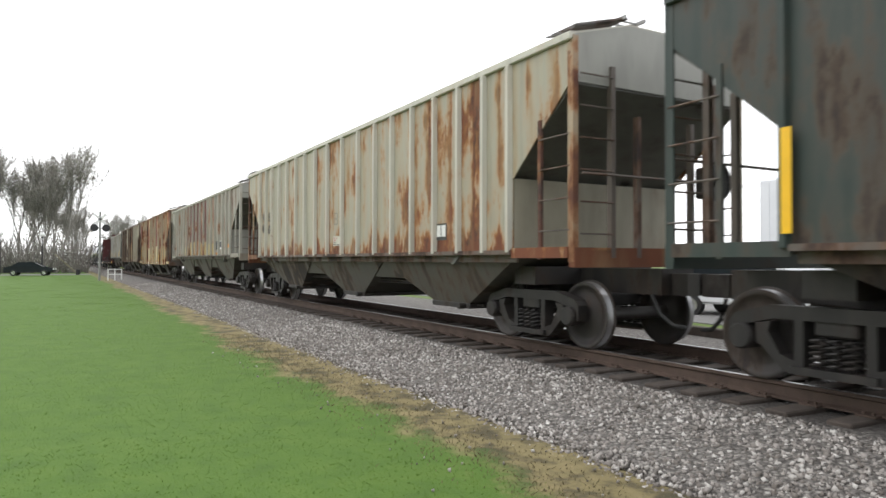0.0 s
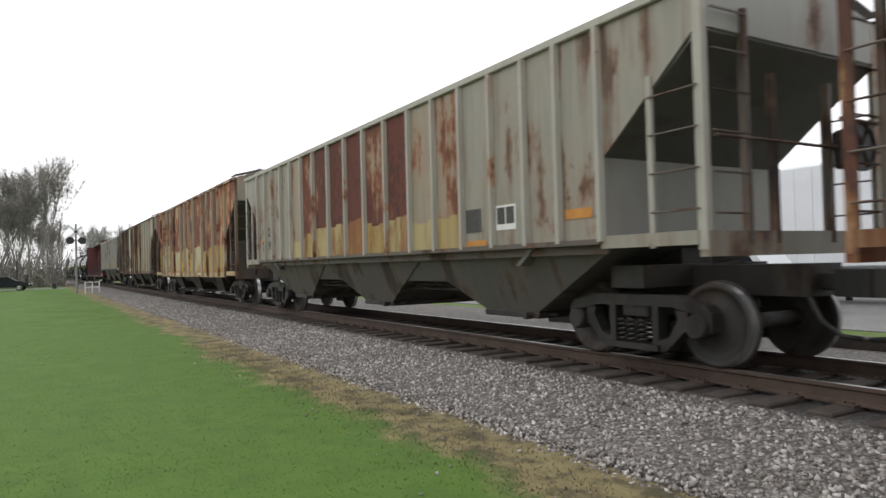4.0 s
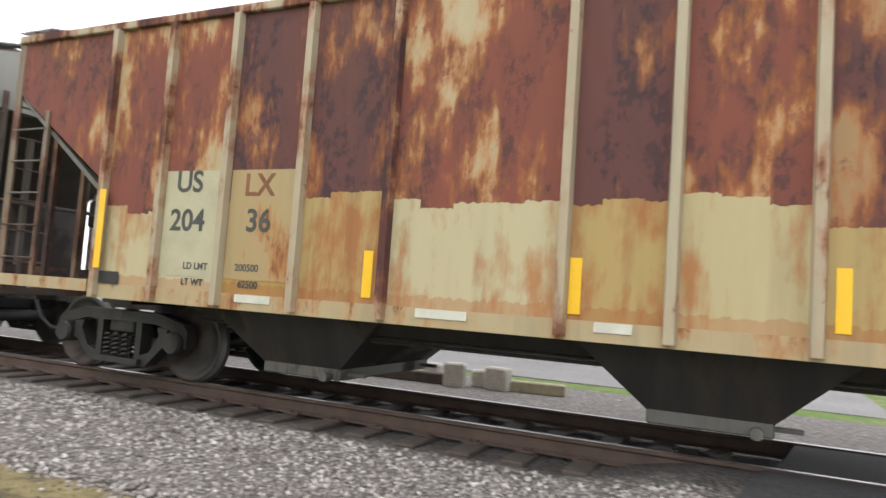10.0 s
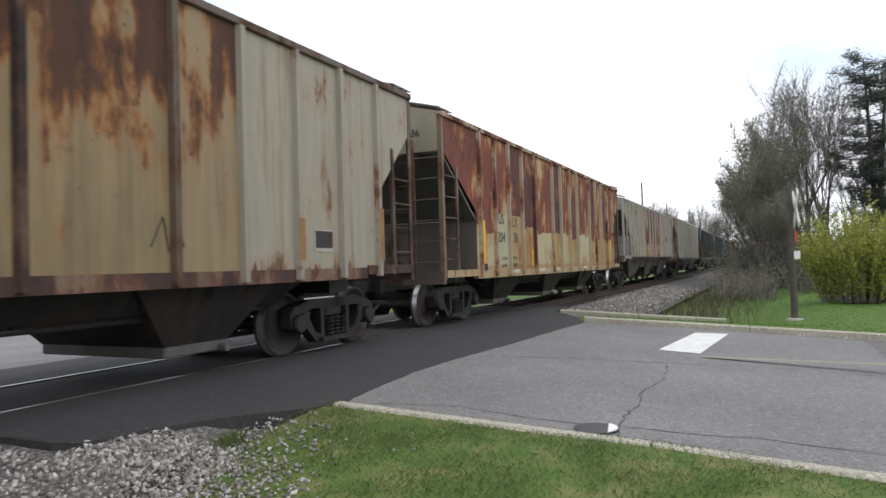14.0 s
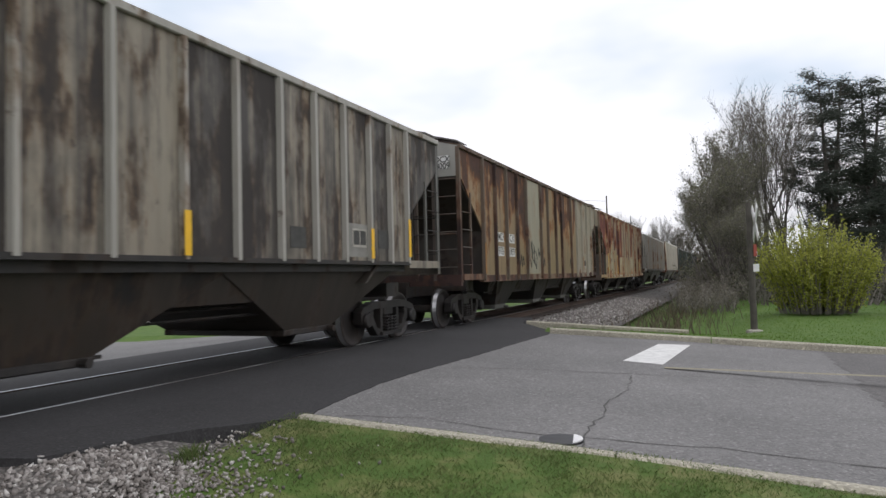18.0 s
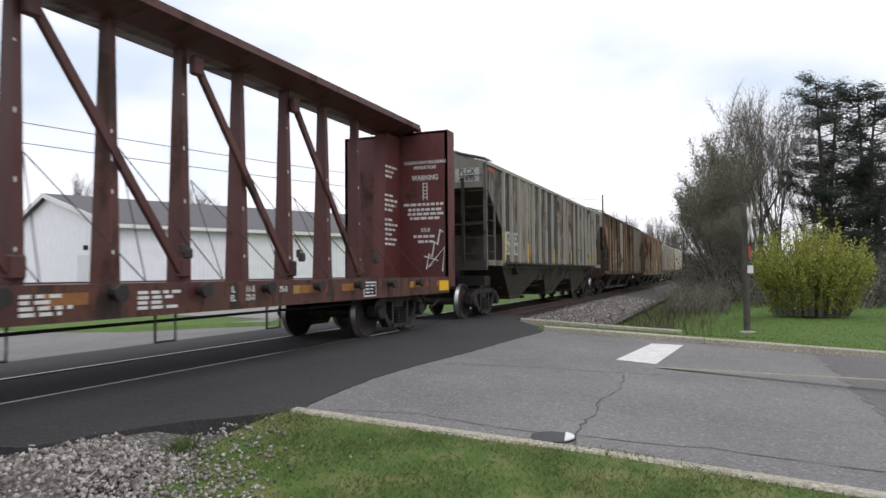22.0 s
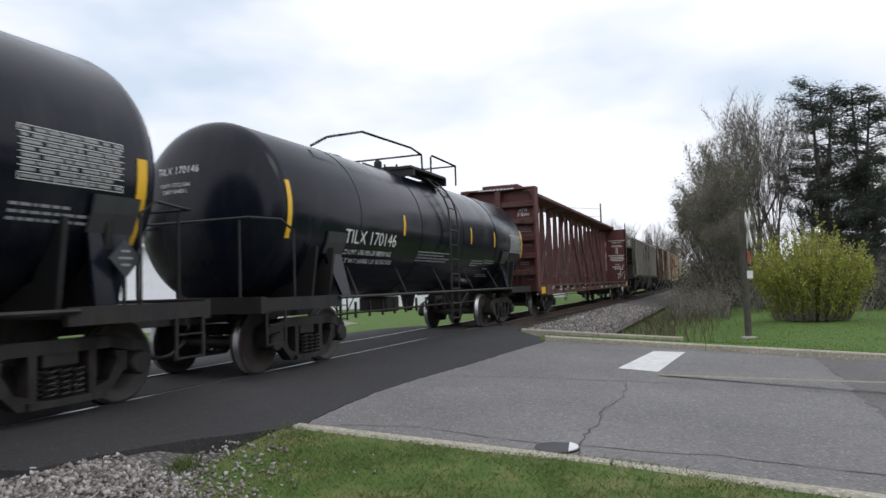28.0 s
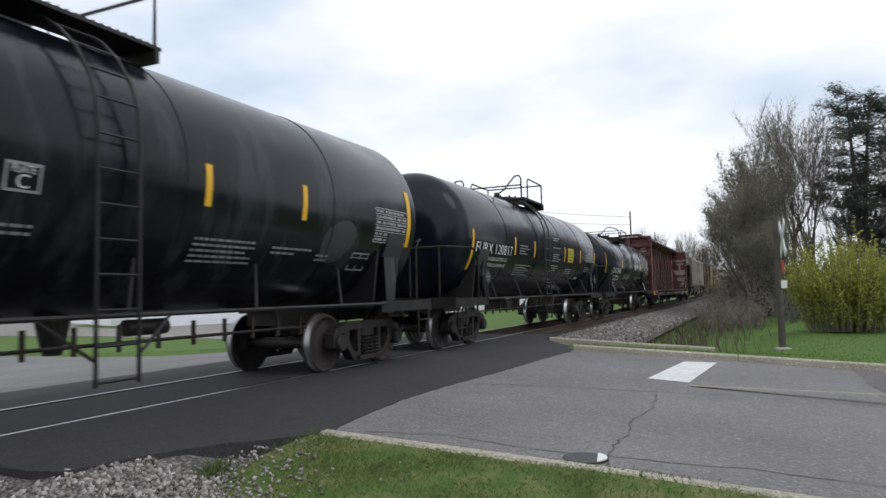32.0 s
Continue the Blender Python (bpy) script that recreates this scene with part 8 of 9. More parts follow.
# beyond the road
bare_a = broad_tree("bare_tree", "tall bare tree with budding twigs", (51.0, -9.7, -0.5), 14.4, 0.8, 31, "leaf_bud", 1500, 0.06, trunks=2, twigs=4)
bare_b = broad_tree("bare_tree", "tall bare tree with budding twigs", (53.5, -11.3, -0.5), 13.6, 0.72, 32, "leaf_bud", 1500, 0.06, trunks=2, twigs=4)
again(bare_a, 56, -8.2, 0.75, 77, "bare tree with budding twigs in the thicket")
again(bare_b, 57, -13.0, 0.85, 140, "bare tree with budding twigs behind the pines")
pine_a = pine("pine_tree", "tall dark pine with flat layered boughs", (50.7, -13.4, -0.5), 14.3, 33, 18, 0.135)
pine_b = pine("pine_tree", "tall dark pine with flat layered boughs", (51.8, -15.8, -0.5), 13.9, 34, 18, 0.145)
again(pine_a, 56.0, -17.3, 0.7, 60, "dark pine among bare trees")
leafing_a = broad_tree("leafing_tree", "small tree in thin new leaf", (45.5, -7.2, -0.6), 8.4, 1.0, 36, "leaf_spring", 9000, 0.07, trunks=3, group="leafing trees")
leafing_b = broad_tree("leafing_tree", "small tree in thin new leaf", (48.5, -6.9, -0.6), 11.2, 0.95, 37, "leaf_spring", 9500, 0.07, trunks=3, group="leafing trees")
again(leafing_a, 42.0, -8.4, 0.72, 120, "low leafing tree behind the sign pole", -0.6)
again(leafing_b, 54.0, -6.9, 0.95, 200, "leafing tree beside the track", -0.6)
again(leafing_a, 62.0, -6.9, 1.0, 300, "leafing tree beside the track", -0.6)
willow = broad_tree("leafing_tree", "willow in fresh pale green leaf", (63.0, -24.0, -0.5), 12.8, 0.95, 39, "leaf_green", 14000, 0.11, trunks=2, group="leafing trees")
again(willow, 62.0, -30.0, 1.08, 130, "willow in fresh pale green leaf")
again(willow, 66.0, -20.8, 0.92, 240, "tree in thin pale green leaf behind the low house")
again(bare_b, 66.0, -18.8, 0.85, 20, "bare tree behind the low houses")
brush("thicket", "brown thicket of bare brush along the ditch", 32, 48, -7.4, -4.4, 2.2, 300, "leaf_bud", 0.06, 42, -0.7)
brush("thicket", "green-brown thicket beside the track", 46, 80, -9.0, -4.6, 4.2, 420, "leaf_spring", 0.10, 43, -0.7)
brush("thicket", "dark thicket behind the yellow bush", 34, 50, -18, -8.0, 3.0, 700, "leaf_shade", 0.09, 44, -0.5)
brush("thicket", "dense brown and green undergrowth below the bare trees", 44, 60, -16, -5.6, 4.6, 700, "leaf_shade", 0.12, 45, -0.6)
brush("far_wood", "hazy grey bare wood far across the track", 172, 196, -9, 17, 12.0, 420, "leaf_bud", 0.3, 46, -0.5, "wood")
for k in range(16):
    rr = random.Random(70 + k)
    again((bare_a, bare_b, leafing_b)[k % 3], 120 + 11 * k, (-4.6 - rr.uniform(0, 7)) if k % 3 else (5.5 + rr.uniform(0, 30)), (1.05 if k % 3 < 2 else 1.5) * rr.uniform(0.8, 1.1), 37 * k, "tree of the far wood along the track")
for k, (y, q) in enumerate(((17, 0.62), (14, 0.72), (11, 0.95), (8, 1.02), (5.5, 0.98), (3.4, 0.85), (0.6, 0.8), (-2, 0.8), (-5, 0.85))):
    again((bare_b, bare_a)[k % 2], 178 + 5 * (k % 3), y, q * 1.08, 53 * k, "bare tree of the far wood across the track")
# down the track the other way; left_a and its thicket wear haze-lightened colours
left_a = broad_tree("bare_tree", "tall bare tree beyond the side road", (-104, -8, -0.5), 17, 0.7, 51, "leaf_hazed", 9000, 0.10, bark="bark_hazed", trunks=2, twigs=7, twig_w=0.016)
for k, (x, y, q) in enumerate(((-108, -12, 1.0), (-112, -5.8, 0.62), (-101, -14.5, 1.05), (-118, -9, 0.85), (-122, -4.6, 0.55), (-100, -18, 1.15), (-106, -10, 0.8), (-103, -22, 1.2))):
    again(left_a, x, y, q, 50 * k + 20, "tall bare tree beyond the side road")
brush("thicket", "grey-brown thicket under the bare trees", -126, -100, -22, -3.8, 8.0, 620, "leaf_hazed", 0.13, 59)
again(bare_a, -58.2, 7.6, 0.72, 10, "bare tree behind the train")
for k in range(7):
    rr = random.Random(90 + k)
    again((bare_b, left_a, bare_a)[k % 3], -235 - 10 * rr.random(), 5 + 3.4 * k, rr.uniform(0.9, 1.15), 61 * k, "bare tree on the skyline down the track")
for k in range(6):
    rr = random.Random(110 + k)
    again((bare_a, bare_b)[k % 2], 46 + 9 * k, 62 - 6 * k, rr.uniform(0.75, 0.9), 47 * k, "bare tree behind the white building")
again(pine_a, 21.5, 30, 0.7, 100, "dark conifer beside the white building")
# the belt of trees that closes the lawn behind
for k in range(13):
    rr = random.Random(130 + k)
    x = -62 + 8.2 * k
    again((leafing_b, leafing_a)[k % 2], x if not 2 < x < 18 else x + 15, -36 - 4 * rr.random(), rr.uniform(1.1, 1.4) * (1 if k % 2 == 0 else 1.2), 71 * k, "leafing tree of the belt behind the lawn")
brush("thicket", "leafing hedge behind the lawn", -66, 2, -39, -34, 8.5, 420, "leaf_shade", 0.4, 48)
brush("thicket", "leafing hedge across the side road", 19, 48, -39, -34, 8.5, 190, "leaf_shade", 0.4, 49)


# ---- poles, signs, buildings, vehicles ----
M["pole_wood"] = simple("weathered_pole_timber", (0.085, 0.077, 0.068), 0.95, 0, 0.35, 4, 0.5, 40)
M["white_wall"] = simple("white_painted_siding", (0.86, 0.88, 0.92), 0.6, 0, 0.06, 1.5, 0.1)
M["grey_roof"] = simple("grey_shingles", (0.115, 0.115, 0.12), 0.9, 0, 0.25, 8, 0.4)
M["brown_board"] = simple("brown_board_wall", (0.21, 0.088, 0.048), 0.8, 0, 0.25, 3, 0.3)
M["green_roof"] = simple("green_metal_roof", (0.05, 0.20, 0.17), 0.5, 0.2, 0.12, 3, 0.05)
M["sign_white"] = simple("white_sign_face", (0.75, 0.75, 0.74), 0.5, 0, 0.1, 5, 0.0)
M["sign_red"] = simple("red_sign_face", (0.33, 0.07, 0.05), 0.5, 0, 0.15, 5, 0.0)
M["black_paint"] = simple("black_paint", (0.02, 0.02, 0.022), 0.5)
M["car_paint"] = simple("dark_car_paint", (0.02, 0.024, 0.03), 0.25, 0.3, 0.1, 3, 0.0)
M["glass"] = simple("dark_window_glass", (0.02, 0.025, 0.03), 0.08, 0.0, 0.05, 2, 0.0)
M["chrome"] = simple("bright_metal", (0.6, 0.6, 0.6), 0.25, 0.9, 0.05, 3, 0.0)
M["light_glass"] = simple("pale_lamp_glass", (0.8, 0.8, 0.78), 0.3, 0, 0.05, 3, 0.0)
M["trailer_white"] = simple("white_trailer_sheet", (0.70, 0.72, 0.74), 0.45, 0, 0.06, 1.2, 0.05)
M["brick"] = simple("dull_brown_wall", (0.16, 0.125, 0.10), 0.9, 0, 0.2, 3)
M["blue_sign"] = simple("blue_sign_face", (0.03, 0.10, 0.20), 0.5, 0, 0.1, 3, 0.0)
M["red_paint"] = simple("red_vehicle_paint", (0.32, 0.03, 0.03), 0.35, 0.1, 0.1, 3, 0.0)


def crossing_pole():
    p = thing("crossing_sign_pole", "weathered timber pole with narrow white sign boards", "sign pole", pose(21.49, -7.71, -0.38))
    bm = bmesh.new()
    tube(bm, [(0, 0, -0.2), (0.01, 0, 1.8), (0, 0.02, 3.5)], [0.095, 0.085, 0.075], 12)
    part("pole", bm, M["pole_wood"], p)
    # crossbuck boards seen nearly edge-on
    for s in (-1, 1):
        bm = bmesh.new()
        box(bm, -0.62, 0.62, -0.012, 0.012, -0.11, 0.11)
        o = part("sign_board", bm, M["sign_white"], p, "white crossbuck board")
        o.matrix_basis = pose(-0.02, -0.14, 2.9, 0, 0, 7) @ pose(0, 0, 0, 0, s * 48, 0)
    bm = bmesh.new()
    box(bm, -0.08, 0.08, -0.01, 0.01, -0.11, 0.11)
    part("small_sign", bm, M["sign_white"], p, "small white plate").matrix_basis = pose(-0.06, -0.12, 1.62, 0, 0, -70)
    bm = bmesh.new()
    box(bm, -0.045, 0.045, -0.01, 0.01, -0.17, 0.17)
    part("red_band", bm, M["sign_red"], p, "faded red and white band").matrix_basis = pose(-0.06, -0.11, 2.12, 0, 0, -60)
    bm = bmesh.new()
    lathe(bm, [(-0.3, 0.24), (-0.16, 0.22), (-0.13, 0.1)], "z", 16)
    part("footing", bm, M["concrete"], p)


crossing_pole()


def signal_mast():
    m = thing("crossing_signal", "grey crossing signal mast with dark lamp heads", "railway signal", pose(-62, -4.35, -0.45))
    bm = bmesh.new()
    tube(bm, [(0, 0, 0), (0, 0, 5.6)], 0.085, 10)
    part("mast", bm, M["steel_grey"], m)
    for s in (-1, 1):
        bm = bmesh.new()
        lathe(bm, [(-0.1, 0.14), (0.02, 0.16), (0.05, 0.3), (0.07, 0.3)], "x", 16, (0.15, s * 0.42, 4.25))
        part("lamp_head", bm, M["black_paint"], m)
        bm = bmesh.new()
        box(bm, -0.62, 0.62, -0.012, 0.012, -0.11, 0.11)
        o = part("sign_board", bm, M["sign_white"], m, "white crossbuck board")
        o.matrix_basis = pose(0.1, 0, 4.95, 0, 0, 90) @ pose(0, 0, 0, 0, s * 45, 0)
    bm = bmesh.new()
    tube(bm, [(0.1, -0.5, 4.25), (0.1, 0.5, 4.25)], 0.04, 8)
    tube(bm, [(0.1, -0.4, 3.5), (0.1, 0.4, 3.5)], 0.03, 8)
    part("cross_arm", bm, M["steel_grey"], m)
    bm = bmesh.new()
    for y in (0.6, 1.1, 1.6):
        tube(bm, [(0.2, y, 0), (0.2, y, 0.95)], 0.045, 6)
    for z in (0.5, 0.9):
        tube(bm, [(0.2, 0.6, z), (0.2, 1.6, z)], 0.04, 6)
    part("guard_rail", bm, M["sign_white"], m)


signal_mast()


def gate_arm():
    g = thing("leaning_gate_arm", "faded yellow barrier arm leaning at the side road", "barrier", pose(-88, -6.0, -0.45))
    bm = bmesh.new()
    tube(bm, [(0, 0.6, 0.1), (0, -1.7, 2.3)], 0.07, 6)
    part("arm", bm, M["yellow_paint"], g)
    bm = bmesh.new()
    bbox(bm, -0.2, 0.2, 0.4, 0.8, 0, 0.6, 0.03)
    part("base", bm, M["black_paint"], g)


gate_arm()


def globe_lamp(x, y):
    p = thing("globe_street_lamp", "black lamp post with a white globe", "street lamp", pose(x, y, -0.45), "globe lamps")
    bm = bmesh.new()
    tube(bm, [(0, 0, 0), (0, 0, 4.3)], [0.09, 0.05], 8)
    part("post", bm, M["black_paint"], p)
    bm = bmesh.new()
    bmesh.ops.create_uvsphere(bm, u_segments=16, v_segments=10, radius=0.3, matrix=Matrix.Translation((0, 0, 4.6)))
    part("globe", bm, M["light_glass"], p, smooth=True)
    bm = bmesh.new()
    lathe(bm, [(4.25, 0.12), (4.33, 0.2), (4.36, 0.1)], "z", 10)
    part("collar", bm, M["black_paint"], p)


globe_lamp(-92, -9.0)
globe_lamp(-90, -13.0)


def line_pole(x, y, h, arms=True):
    p = thing("utility_pole", "thin timber utility pole behind the train", "utility pole", pose(x, y, -0.5), "utility poles")
    bm = bmesh.new()
    tube(bm, [(0, 0, 0), (0, 0, h)], [0.15, 0.09], 8)
    part("pole", bm, M["pole_wood"], p)
    if arms:
        for z in (h - 0.5, h - 1.4):
            bm = bmesh.new()
            box(bm, -0.06, 0.06, -1.1, 1.1, z - 0.06, z + 0.06)
            for y2 in (-0.9, -0.4, 0.4, 0.9):
                lathe(bm, [(z + 0.06, 0.04), (z + 0.2, 0.05), (z + 0.22, 0.02)], "z", 8, (0, y2, 0))
            part("cross_arm", bm, M["pole_wood"], p)
    return p


line_pole(-21, 36, 11.5)
line_pole(88.9, 7.0, 11.6, False)
line_pole(128, 9.0, 12.0, False)


def wires():
    for z in (10.4, 9.4):
        bm = bmesh.new()
        pts = []
        for k in range(21):
            t = k / 20
            pts.append((-21 + t * 110, 36 - 29 * t, z - 3.5 * (1 - (2 * t - 1) ** 2) * 0.5))
        tube(bm, pts, 0.02, 4)
        ob = part("overhead_wire", bm, M["black_paint"], None)
        tagged(ob, "thin black overhead wire", "wire", "overhead wires")


wires()


def slatted_wall(bm, x0, x1, z0, z1, y, pitch=0.3, deep=0.018):
    x = x0
    while x < x1:
        box(bm, x, min(x + pitch - 0.02, x1), y - deep, y, z0, z1)
        x += pitch


def white_building():
    b = thing("white_building", "long white sided building with a grey gable roof", "building", pose(29.9, 25.8, -0.45, 0, 0, -22.4))
    L, W, E, Rg = 46.0, 26.0, 4.65, 7.4
    bm = bmesh.new()
    box(bm, 0, L, 0.02, W, 0, E)
    prism(bm, [(0, E), (W, E), (W / 2, Rg)], "x", 0.02, L - 0.02)
    slatted_wall(bm, 0, L, 0.25, E - 0.02, 0.02)
    part("wall", tidy(bm), M["white_wall"], b)
    bm = bmesh.new()
    for q in (0, 1):
        y0, y1 = (-0.5, W / 2) if q == 0 else (W + 0.5, W / 2)
        prism(bm, [(y0, E - 0.1), (y1, Rg + 0.08), (y1, Rg + 0.22), (y0, E + 0.04)], "x", -0.4, L + 0.4)
    part("roof", tidy(bm), M["grey_roof"], b)
    bm = bmesh.new()
    prism(bm, [(-0.52, E - 0.28), (-0.52, E + 0.05), (W / 2, Rg + 0.23), (W + 0.52, E + 0.05), (W + 0.52, E - 0.28), (W / 2, Rg - 0.1)], "x", -0.46, -0.40)
    box(bm, -0.4, L + 0.4, -0.56, -0.5, E - 0.2, E + 0.02)
    part("trim", tidy(bm), M["sign_white"], b)
    d = bmesh.new()
    box(d, -0.03, 0.0, 3.0, 6.6, 0, 3.0)
    for z in (0.75, 1.5, 2.25):
        box(d, -0.05, -0.03, 3.05, 6.55, z - 0.02, z + 0.02)
    part("garage_door", d, M["trailer_white"], b)
    d = bmesh.new()
    bbox(d, -0.25, 0.0, 4.7, 4.9, 3.3, 3.6, 0.03)
    part("wall_lamp", d, M["black_paint"], b)
    d = bmesh.new()
    lathe(d, [(Rg - 0.9, 0.1), (Rg + 0.9, 0.1)], "z", 10, (12, 6.5, 0))
    part("vent_pipe", d, M["steel_grey"], b)


white_building()


def brown_house():
    b = thing("brown_house", "brown board house with a green metal roof", "house", pose(-9.5, 19.0, -0.45))
    W, D, E, Rg = 10.3, 14, 4.9, 7.0
    bm = bmesh.new()
    box(bm, 0, W, 0.03, D, 0, E)
    prism(bm, [(0, E), (W, E), (W / 2, Rg)], "y", 0.03, D)
    wall = part("wall", tidy(bm), M["brown_board"], b)
    z = 1.9
    while z < Rg:
        half = W / 2 * min(1, max(0, (Rg - z - 0.2) / (Rg - E))) if z > E - 0.2 else W / 2
        if half > 0.3:
            bm = bmesh.new()
            box(bm, W / 2 - half, W / 2 + half, 0.0, 0.03, z, z + 0.17)
            part("board", bm, M["brown_board"], wall)
        z += 0.19
    # grey awning over the side door
    bm = bmesh.new()
    prism(bm, [(0.0, 3.75), (-1.1, 3.0), (-1.1, 2.92), (0.0, 3.62)], "x", 8.9, 10.9)
    part("awning", tidy(bm), M["grey_roof"], b)
    bm = bmesh.new()
    box(bm, 0, W, -0.03, 0.03, 0, 1.85)
    part("base_wall", bm, M["concrete"], b)
    bm = bmesh.new()
    for s in (-1, 1):
        prism(bm, [(W / 2 + s * (W / 2 + 0.6), E - 0.28), (W / 2, Rg + 0.05), (W / 2, Rg + 0.2), (W / 2 + s * (W / 2 + 0.6), E - 0.13)], "y", -0.6, D + 0.6)
    part("roof", tidy(bm), M["green_roof"], b)
    for x in (1.5, 4.3, 7.2):
        d = bmesh.new()
        box(d, x, x + 1.2, -0.05, 0.0, 2.3, 3.7)
        w = part("window", d, M["glass"], b)
        d = bmesh.new()
        for a, c in ((x - 0.08, x), (x + 1.2, x + 1.28), (x + 0.57, x + 0.63)):
            box(d, a, c, -0.07, 0.0, 2.22, 3.78)
        part("window_frame", d, M["sign_white"], w)


brown_house()


def semi_trailer():
    t = thing("box_trailer", "white box semi-trailer parked behind the track", "trailer", pose(-15.6, 14.3, -0.42))
    L = 12.2
    bm = bmesh.new()
    bbox(bm, 0, L, 0, 2.55, 1.15, 4.5, 0.08)
    part("body", bm, M["trailer_white"], t)
    for x in np.arange(0.4, L, 0.6):
        bm = bmesh.new()
        box(bm, x - 0.03, x + 0.03, -0.025, 0.0, 1.25, 4.4)
        part("rib", bm, M["trailer_white"], t)
    bm = bmesh.new()
    box(bm, 0.1, L - 0.1, -0.02, 2.57, 1.02, 1.16)
    box(bm, 2.6, 2.75, 0.3, 0.45, 0, 1.0)
    box(bm, 2.6, 2.75, 2.1, 2.25, 0, 1.0)
    part("chassis", bm, M["black_paint"], t)
    for x in (L - 2.6, L - 1.3):
        for y in (0.05, 1.95):
            bm = bmesh.new()
            lathe(bm, [(y, 0.3), (y, 0.5), (y + 0.05, 0.52), (y + 0.5, 0.52), (y + 0.55, 0.5), (y + 0.55, 0.3)], "y", 20, (x, 0, 0.52))
            w = part("wheel", bm, M["hose"], t)
            bm = bmesh.new()
            lathe(bm, [(y - 0.01, 0.1), (y - 0.01, 0.28), (y + 0.05, 0.3)], "y", 16, (x, 0, 0.52))
            part("rim", bm, M["steel_grey"], w)


semi_trailer()


def sedan(name, label, at, paint, L=4.6, tall=1.45, van=False):
    c = thing(name, label, "car", at, "parked cars")
    bm = bmesh.new()
    if van:
        prof = [(-L / 2, 0.35), (-L / 2, 1.1), (-L / 2 + 0.1, tall), (L * 0.18, tall), (L * 0.3, 1.08), (L / 2 - 0.05, 0.95), (L / 2, 0.4)]
    else:
        prof = [(-L / 2, 0.35), (-L / 2, 0.9), (-L * 0.34, 0.98), (-L * 0.2, tall), (L * 0.1, tall), (L * 0.26, 0.95), (L / 2 - 0.1, 0.8), (L / 2, 0.4)]
    prism(bm, prof, "y", -0.88, 0.88)
    bmesh.ops.bevel(bm, geom=bm.edges[:], offset=0.06, segments=2, affect="EDGES")
    part("body", tidy(bm), M[paint], c, smooth=False)
    for s in (-1, 1):
        bm = bmesh.new()
        if van:
            poly = [(-L / 2 + 0.3, 1.12), (-L / 2 + 0.35, tall - 0.12), (L * 0.15, tall - 0.12), (L * 0.25, 1.12)]
        else:
            poly = [(-L * 0.29, 0.98), (-L * 0.19, tall - 0.08), (L * 0.09, tall - 0.08), (L * 0.21, 0.98)]
        a, b = sorted((s * 0.86, s * 0.885))
        prism(bm, poly, "y", a, b)
        part("side_window", tidy(bm), M["glass"], c)
        for x in (-L * 0.3, L * 0.31):
            bm = bmesh.new()
            y0 = s * 0.72 if s > 0 else -0.92
            lathe(bm, [(y0, 0.2), (y0, 0.31), (y0 + 0.2, 0.31), (y0 + 0.2, 0.2)], "y", 18, (x, 0, 0.31))
            w = part("wheel", bm, M["hose"], c)
            bm = bmesh.new()
            yr = s * 0.925
            lathe(bm, [(yr - 0.02, 0.03), (yr - 0.02, 0.2), (yr, 0.2), (yr, 0.03)], "y", 14, (x, 0, 0.31))
            part("rim", bm, M["chrome"], w)
    for s in (-1, 1):
        for y in (-0.6, 0.6):
            bm = bmesh.new()
            a, b = sorted((s * (L / 2 - 0.06), s * (L / 2 + 0.012)))
            bbox(bm, a, b, y - 0.16, y + 0.16, 0.62, 0.76, 0.02)
            part("headlight" if s > 0 else "tail_light", bm, M["light_glass"] if s > 0 else M["sign_red"], c)


sedan("parked_car", "dark blue sedan standing on the side road", pose(-84.5, -9.9, -0.45, 0, 0, 80), "car_paint")
sedan("parked_van", "white van parked beyond the track", pose(-13.0, 10.6, -0.42, 0, 0, 8), "trailer_white", 5.0, 1.95, True)
sedan("parked_car", "red car parked beyond the track", pose(-22.0, 13.2, -0.42, 0, 0, 15), "red_paint")
slab("side_road", [(y, -93.5, -87) for y in (-60, -30, -12, -4)], lambda x, y: -0.46, 0.1, M["road"], "pale side road far down the track")
slab("lot", [(y, -30, 2.4) for y in (7.5, 9, 12, 18.5)], lambda x, y: -0.40, 0.1, M["road"], "pale asphalt lot beyond the track")


def low_house():
    b = thing("low_house", "low brown house with a grey roof behind the lawn", "house", pose(60, -22, -0.5, 0, 0, 8))
    bm = bmesh.new()
    box(bm, 0, 8, -8, 5.5, 0, 2.2)
    part("wall", bm, M["brick"], b)
    bm = bmesh.new()
    prism(bm, [(-0.5, 2.1), (4, 3.5), (8.5, 2.1), (8.5, 2.25), (4, 3.7), (-0.5, 2.25)], "y", -8.5, 6.0)
    part("roof", tidy(bm), M["grey_roof"], b)
    for y in (-6, -2.5, 1.0, 3.6):
        d = bmesh.new()
        box(d, -0.05, 0.0, y - 0.6, y + 0.6, 0.8, 1.8)
        part("window", d, M["glass"], b)
    d = bmesh.new()
    for k in range(30):
        box(d, -1.5, -1.44, 5.6 + k * 0.16, 5.6 + k * 0.16 + 0.14, 0, 1.5)
    part("fence", d, M["brown_board"], b)


low_house()


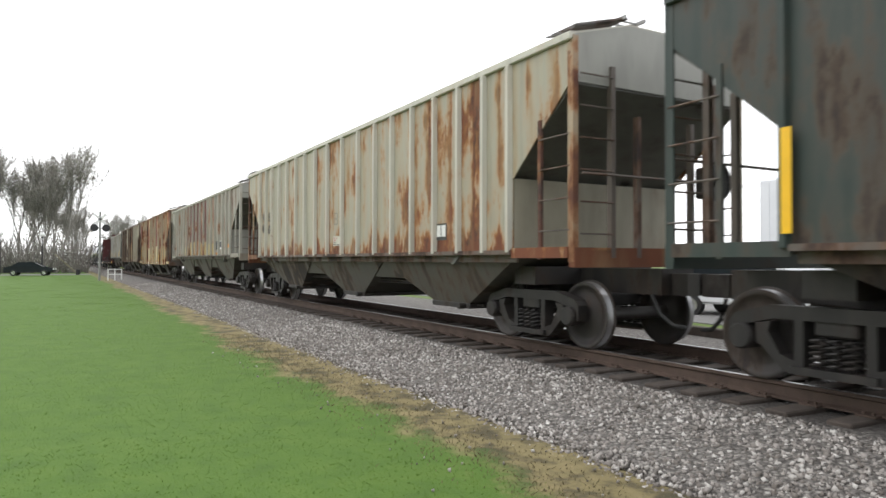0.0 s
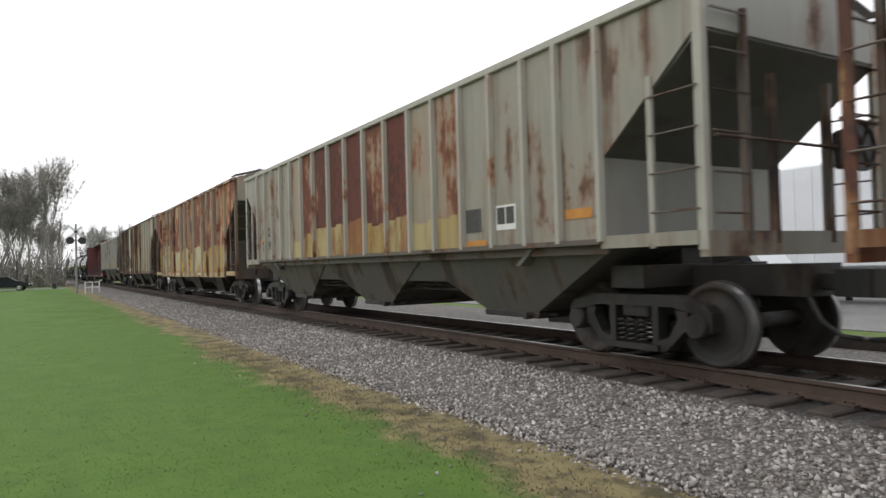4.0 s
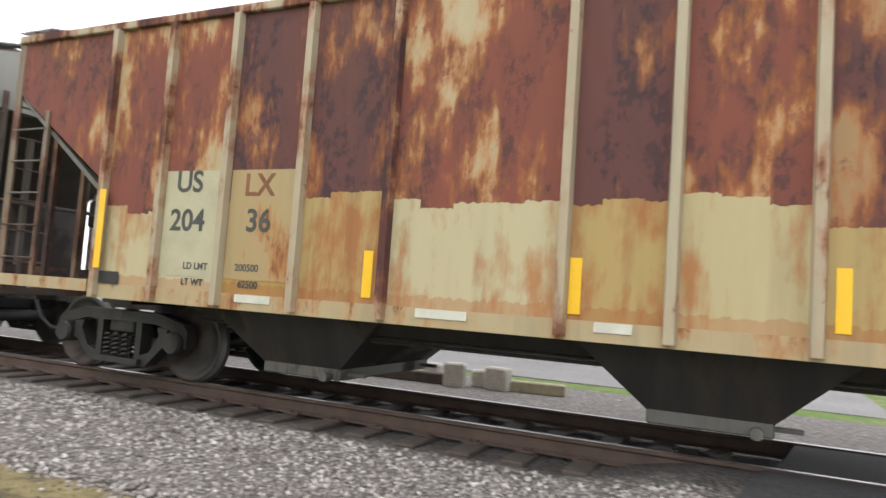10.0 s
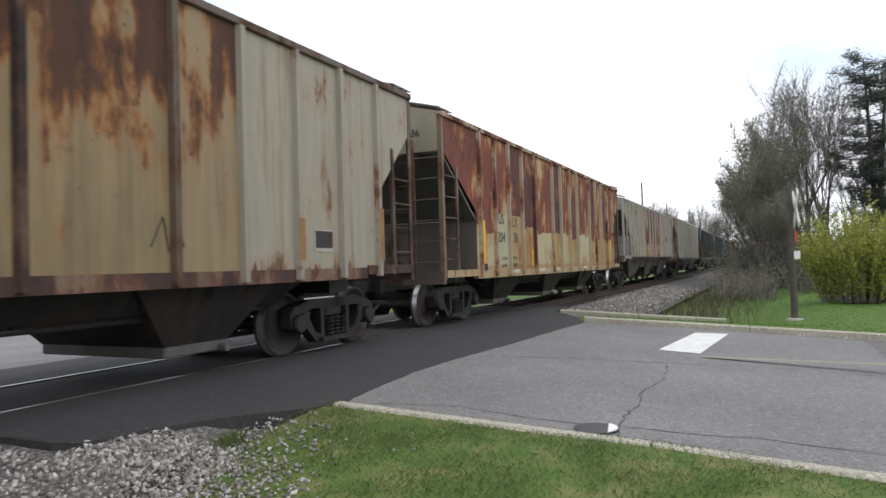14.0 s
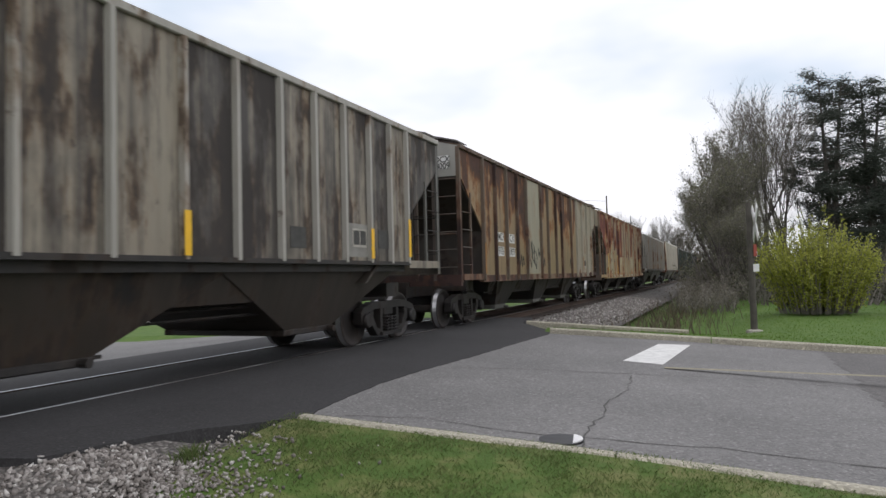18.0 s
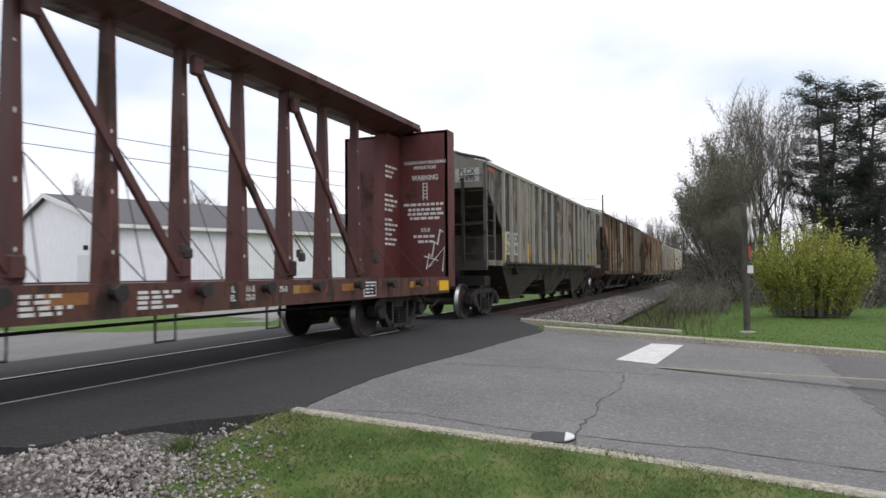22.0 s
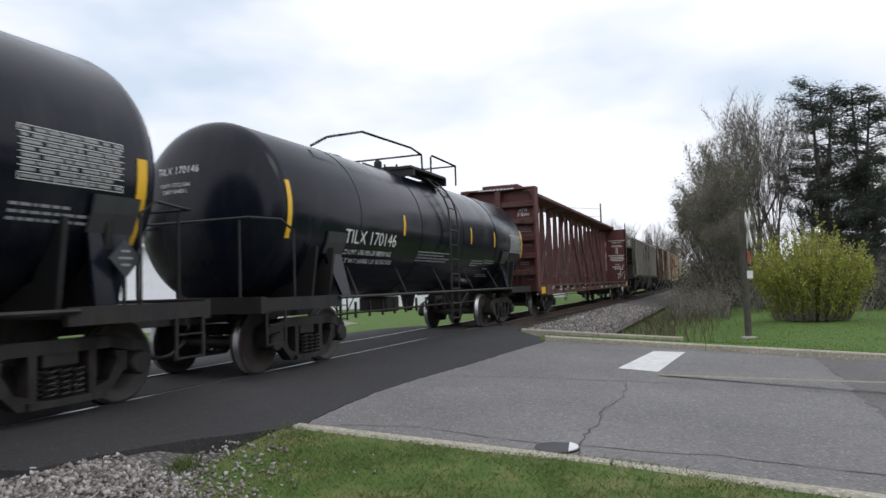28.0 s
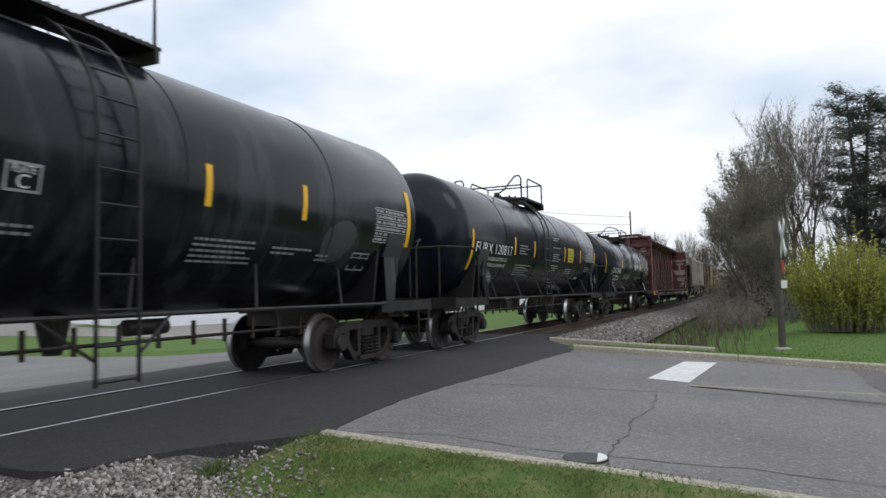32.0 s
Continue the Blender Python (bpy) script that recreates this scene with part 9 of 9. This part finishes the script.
def lawn_sign():
    s = thing("lawn_sign", "blue and white sign board on the lawn", "sign", pose(57.0, -20.3, -0.45, 0, 0, 0))
    bm = bmesh.new()
    box(bm, -0.03, 0.03, -0.65, 0.65, 0.25, 2.3)
    part("board", bm, M["sign_white"], s)
    bm = bmesh.new()
    box(bm, -0.04, -0.03, -0.6, 0.6, 1.6, 2.2)
    box(bm, -0.04, -0.03, -0.5, 0.1, 0.6, 1.2)
    part("print", bm, M["blue_sign"], s)
    bm = bmesh.new()
    for y in (-0.68, 0.68):
        box(bm, -0.05, 0.05, y - 0.04, y + 0.04, 0, 2.35)
    part("post", bm, M["black_paint"], s)
    c = thing("display_case", "dark display case beside the sign board", "display case", pose(58.0, -21.8, -0.45))
    bm = bmesh.new()
    bbox(bm, -0.5, 0.5, -0.75, 0.75, 0.1, 2.5, 0.05)
    part("body", bm, M["blue_sign"], c)
    bm = bmesh.new()
    prism(bm, [(-0.9, 2.5), (0.9, 2.5), (0, 3.0)], "x", -0.6, 0.6)
    part("roof", tidy(bm), M["grey_roof"], c)


lawn_sign()


def kerb_inlet():
    k = thing("kerb_drain", "dark round drain cover with a white piece", "drain cover", pose(5.92, -5.70, road_z(-5.70)))
    bm = bmesh.new()
    lathe(bm, [(-0.02, 0.20), (0.008, 0.20), (0.012, 0.17), (0.012, 0.02)], "z", 20)
    part("cover", bm, M["black_paint"], k)
    bm = bmesh.new()
    prism(bm, [(0.19 * math.cos(math.radians(a)), 0.19 * math.sin(math.radians(a))) for a in range(-135, -24, 10)], "z", 0.0, 0.018)
    part("lid_segment", tidy(bm), M["sign_white"], k, "white piece of the cover")


kerb_inlet()


def track_clutter():
    """Old timbers and concrete blocks lying beyond the rails."""
    r = random.Random(17)
    for k, (x, y, turn, L, key, label) in enumerate(((-3.5, 4.7, 8, 1.1, "yellow_paint", "faded yellow timber lying beyond the track"), (-6.2, 4.35, 3, 2.4, "tie", "old dark timber tie lying beyond the track"),
                                                     (-9.4, 4.6, -5, 2.5, "tie", "old dark timber tie lying beyond the track"), (-12.6, 4.4, 6, 2.4, "tie", "old dark timber tie lying beyond the track"))):
        t = thing("old_timber", label, "timber", pose(x, y, -0.36, 0, 0, turn), "old timbers beyond the track")
        bm = bmesh.new()
        bbox(bm, -L / 2, L / 2, -0.11, 0.11, -0.01, 0.19, 0.02)
        part("beam", bm, M[key], t)
    for k, (x, y, turn, h) in enumerate(((-4.85, 4.3, 12, 0.42), (-4.1, 4.5, -8, 0.4), (-4.45, 4.75, 30, 0.3), (-7.4, 4.8, 20, 0.34), (-5.6, 5.0, -14, 0.3))):
        t = thing("concrete_block", "broken pale concrete block beyond the track", "concrete block", pose(x, y, -0.36, 0, 0, turn), "concrete blocks beyond the track")
        bm = bmesh.new()
        w = r.uniform(0.14, 0.24)
        bbox(bm, -w, w, -0.12, 0.12, -0.02, h, 0.03)
        part("block", bm, M["concrete"], t)


track_clutter()


def motions():
    """Moves the train along the track and turns its wheels."""
    for car, place in CARS:
        walk(car, [(t / 2, pose(place + way_at(t / 2), 0, RIDE)) for t in range(0, 65)])
    for axle, x in WHEELSETS:
        rows = []
        for k in range(321):
            t = k / 10
            rows.append((t, pose(x, 0, WHEEL_R - RIDE, 0, math.degrees(way_at(t) / WHEEL_R) % 360, 0)))
        walk(axle, rows)


motions()
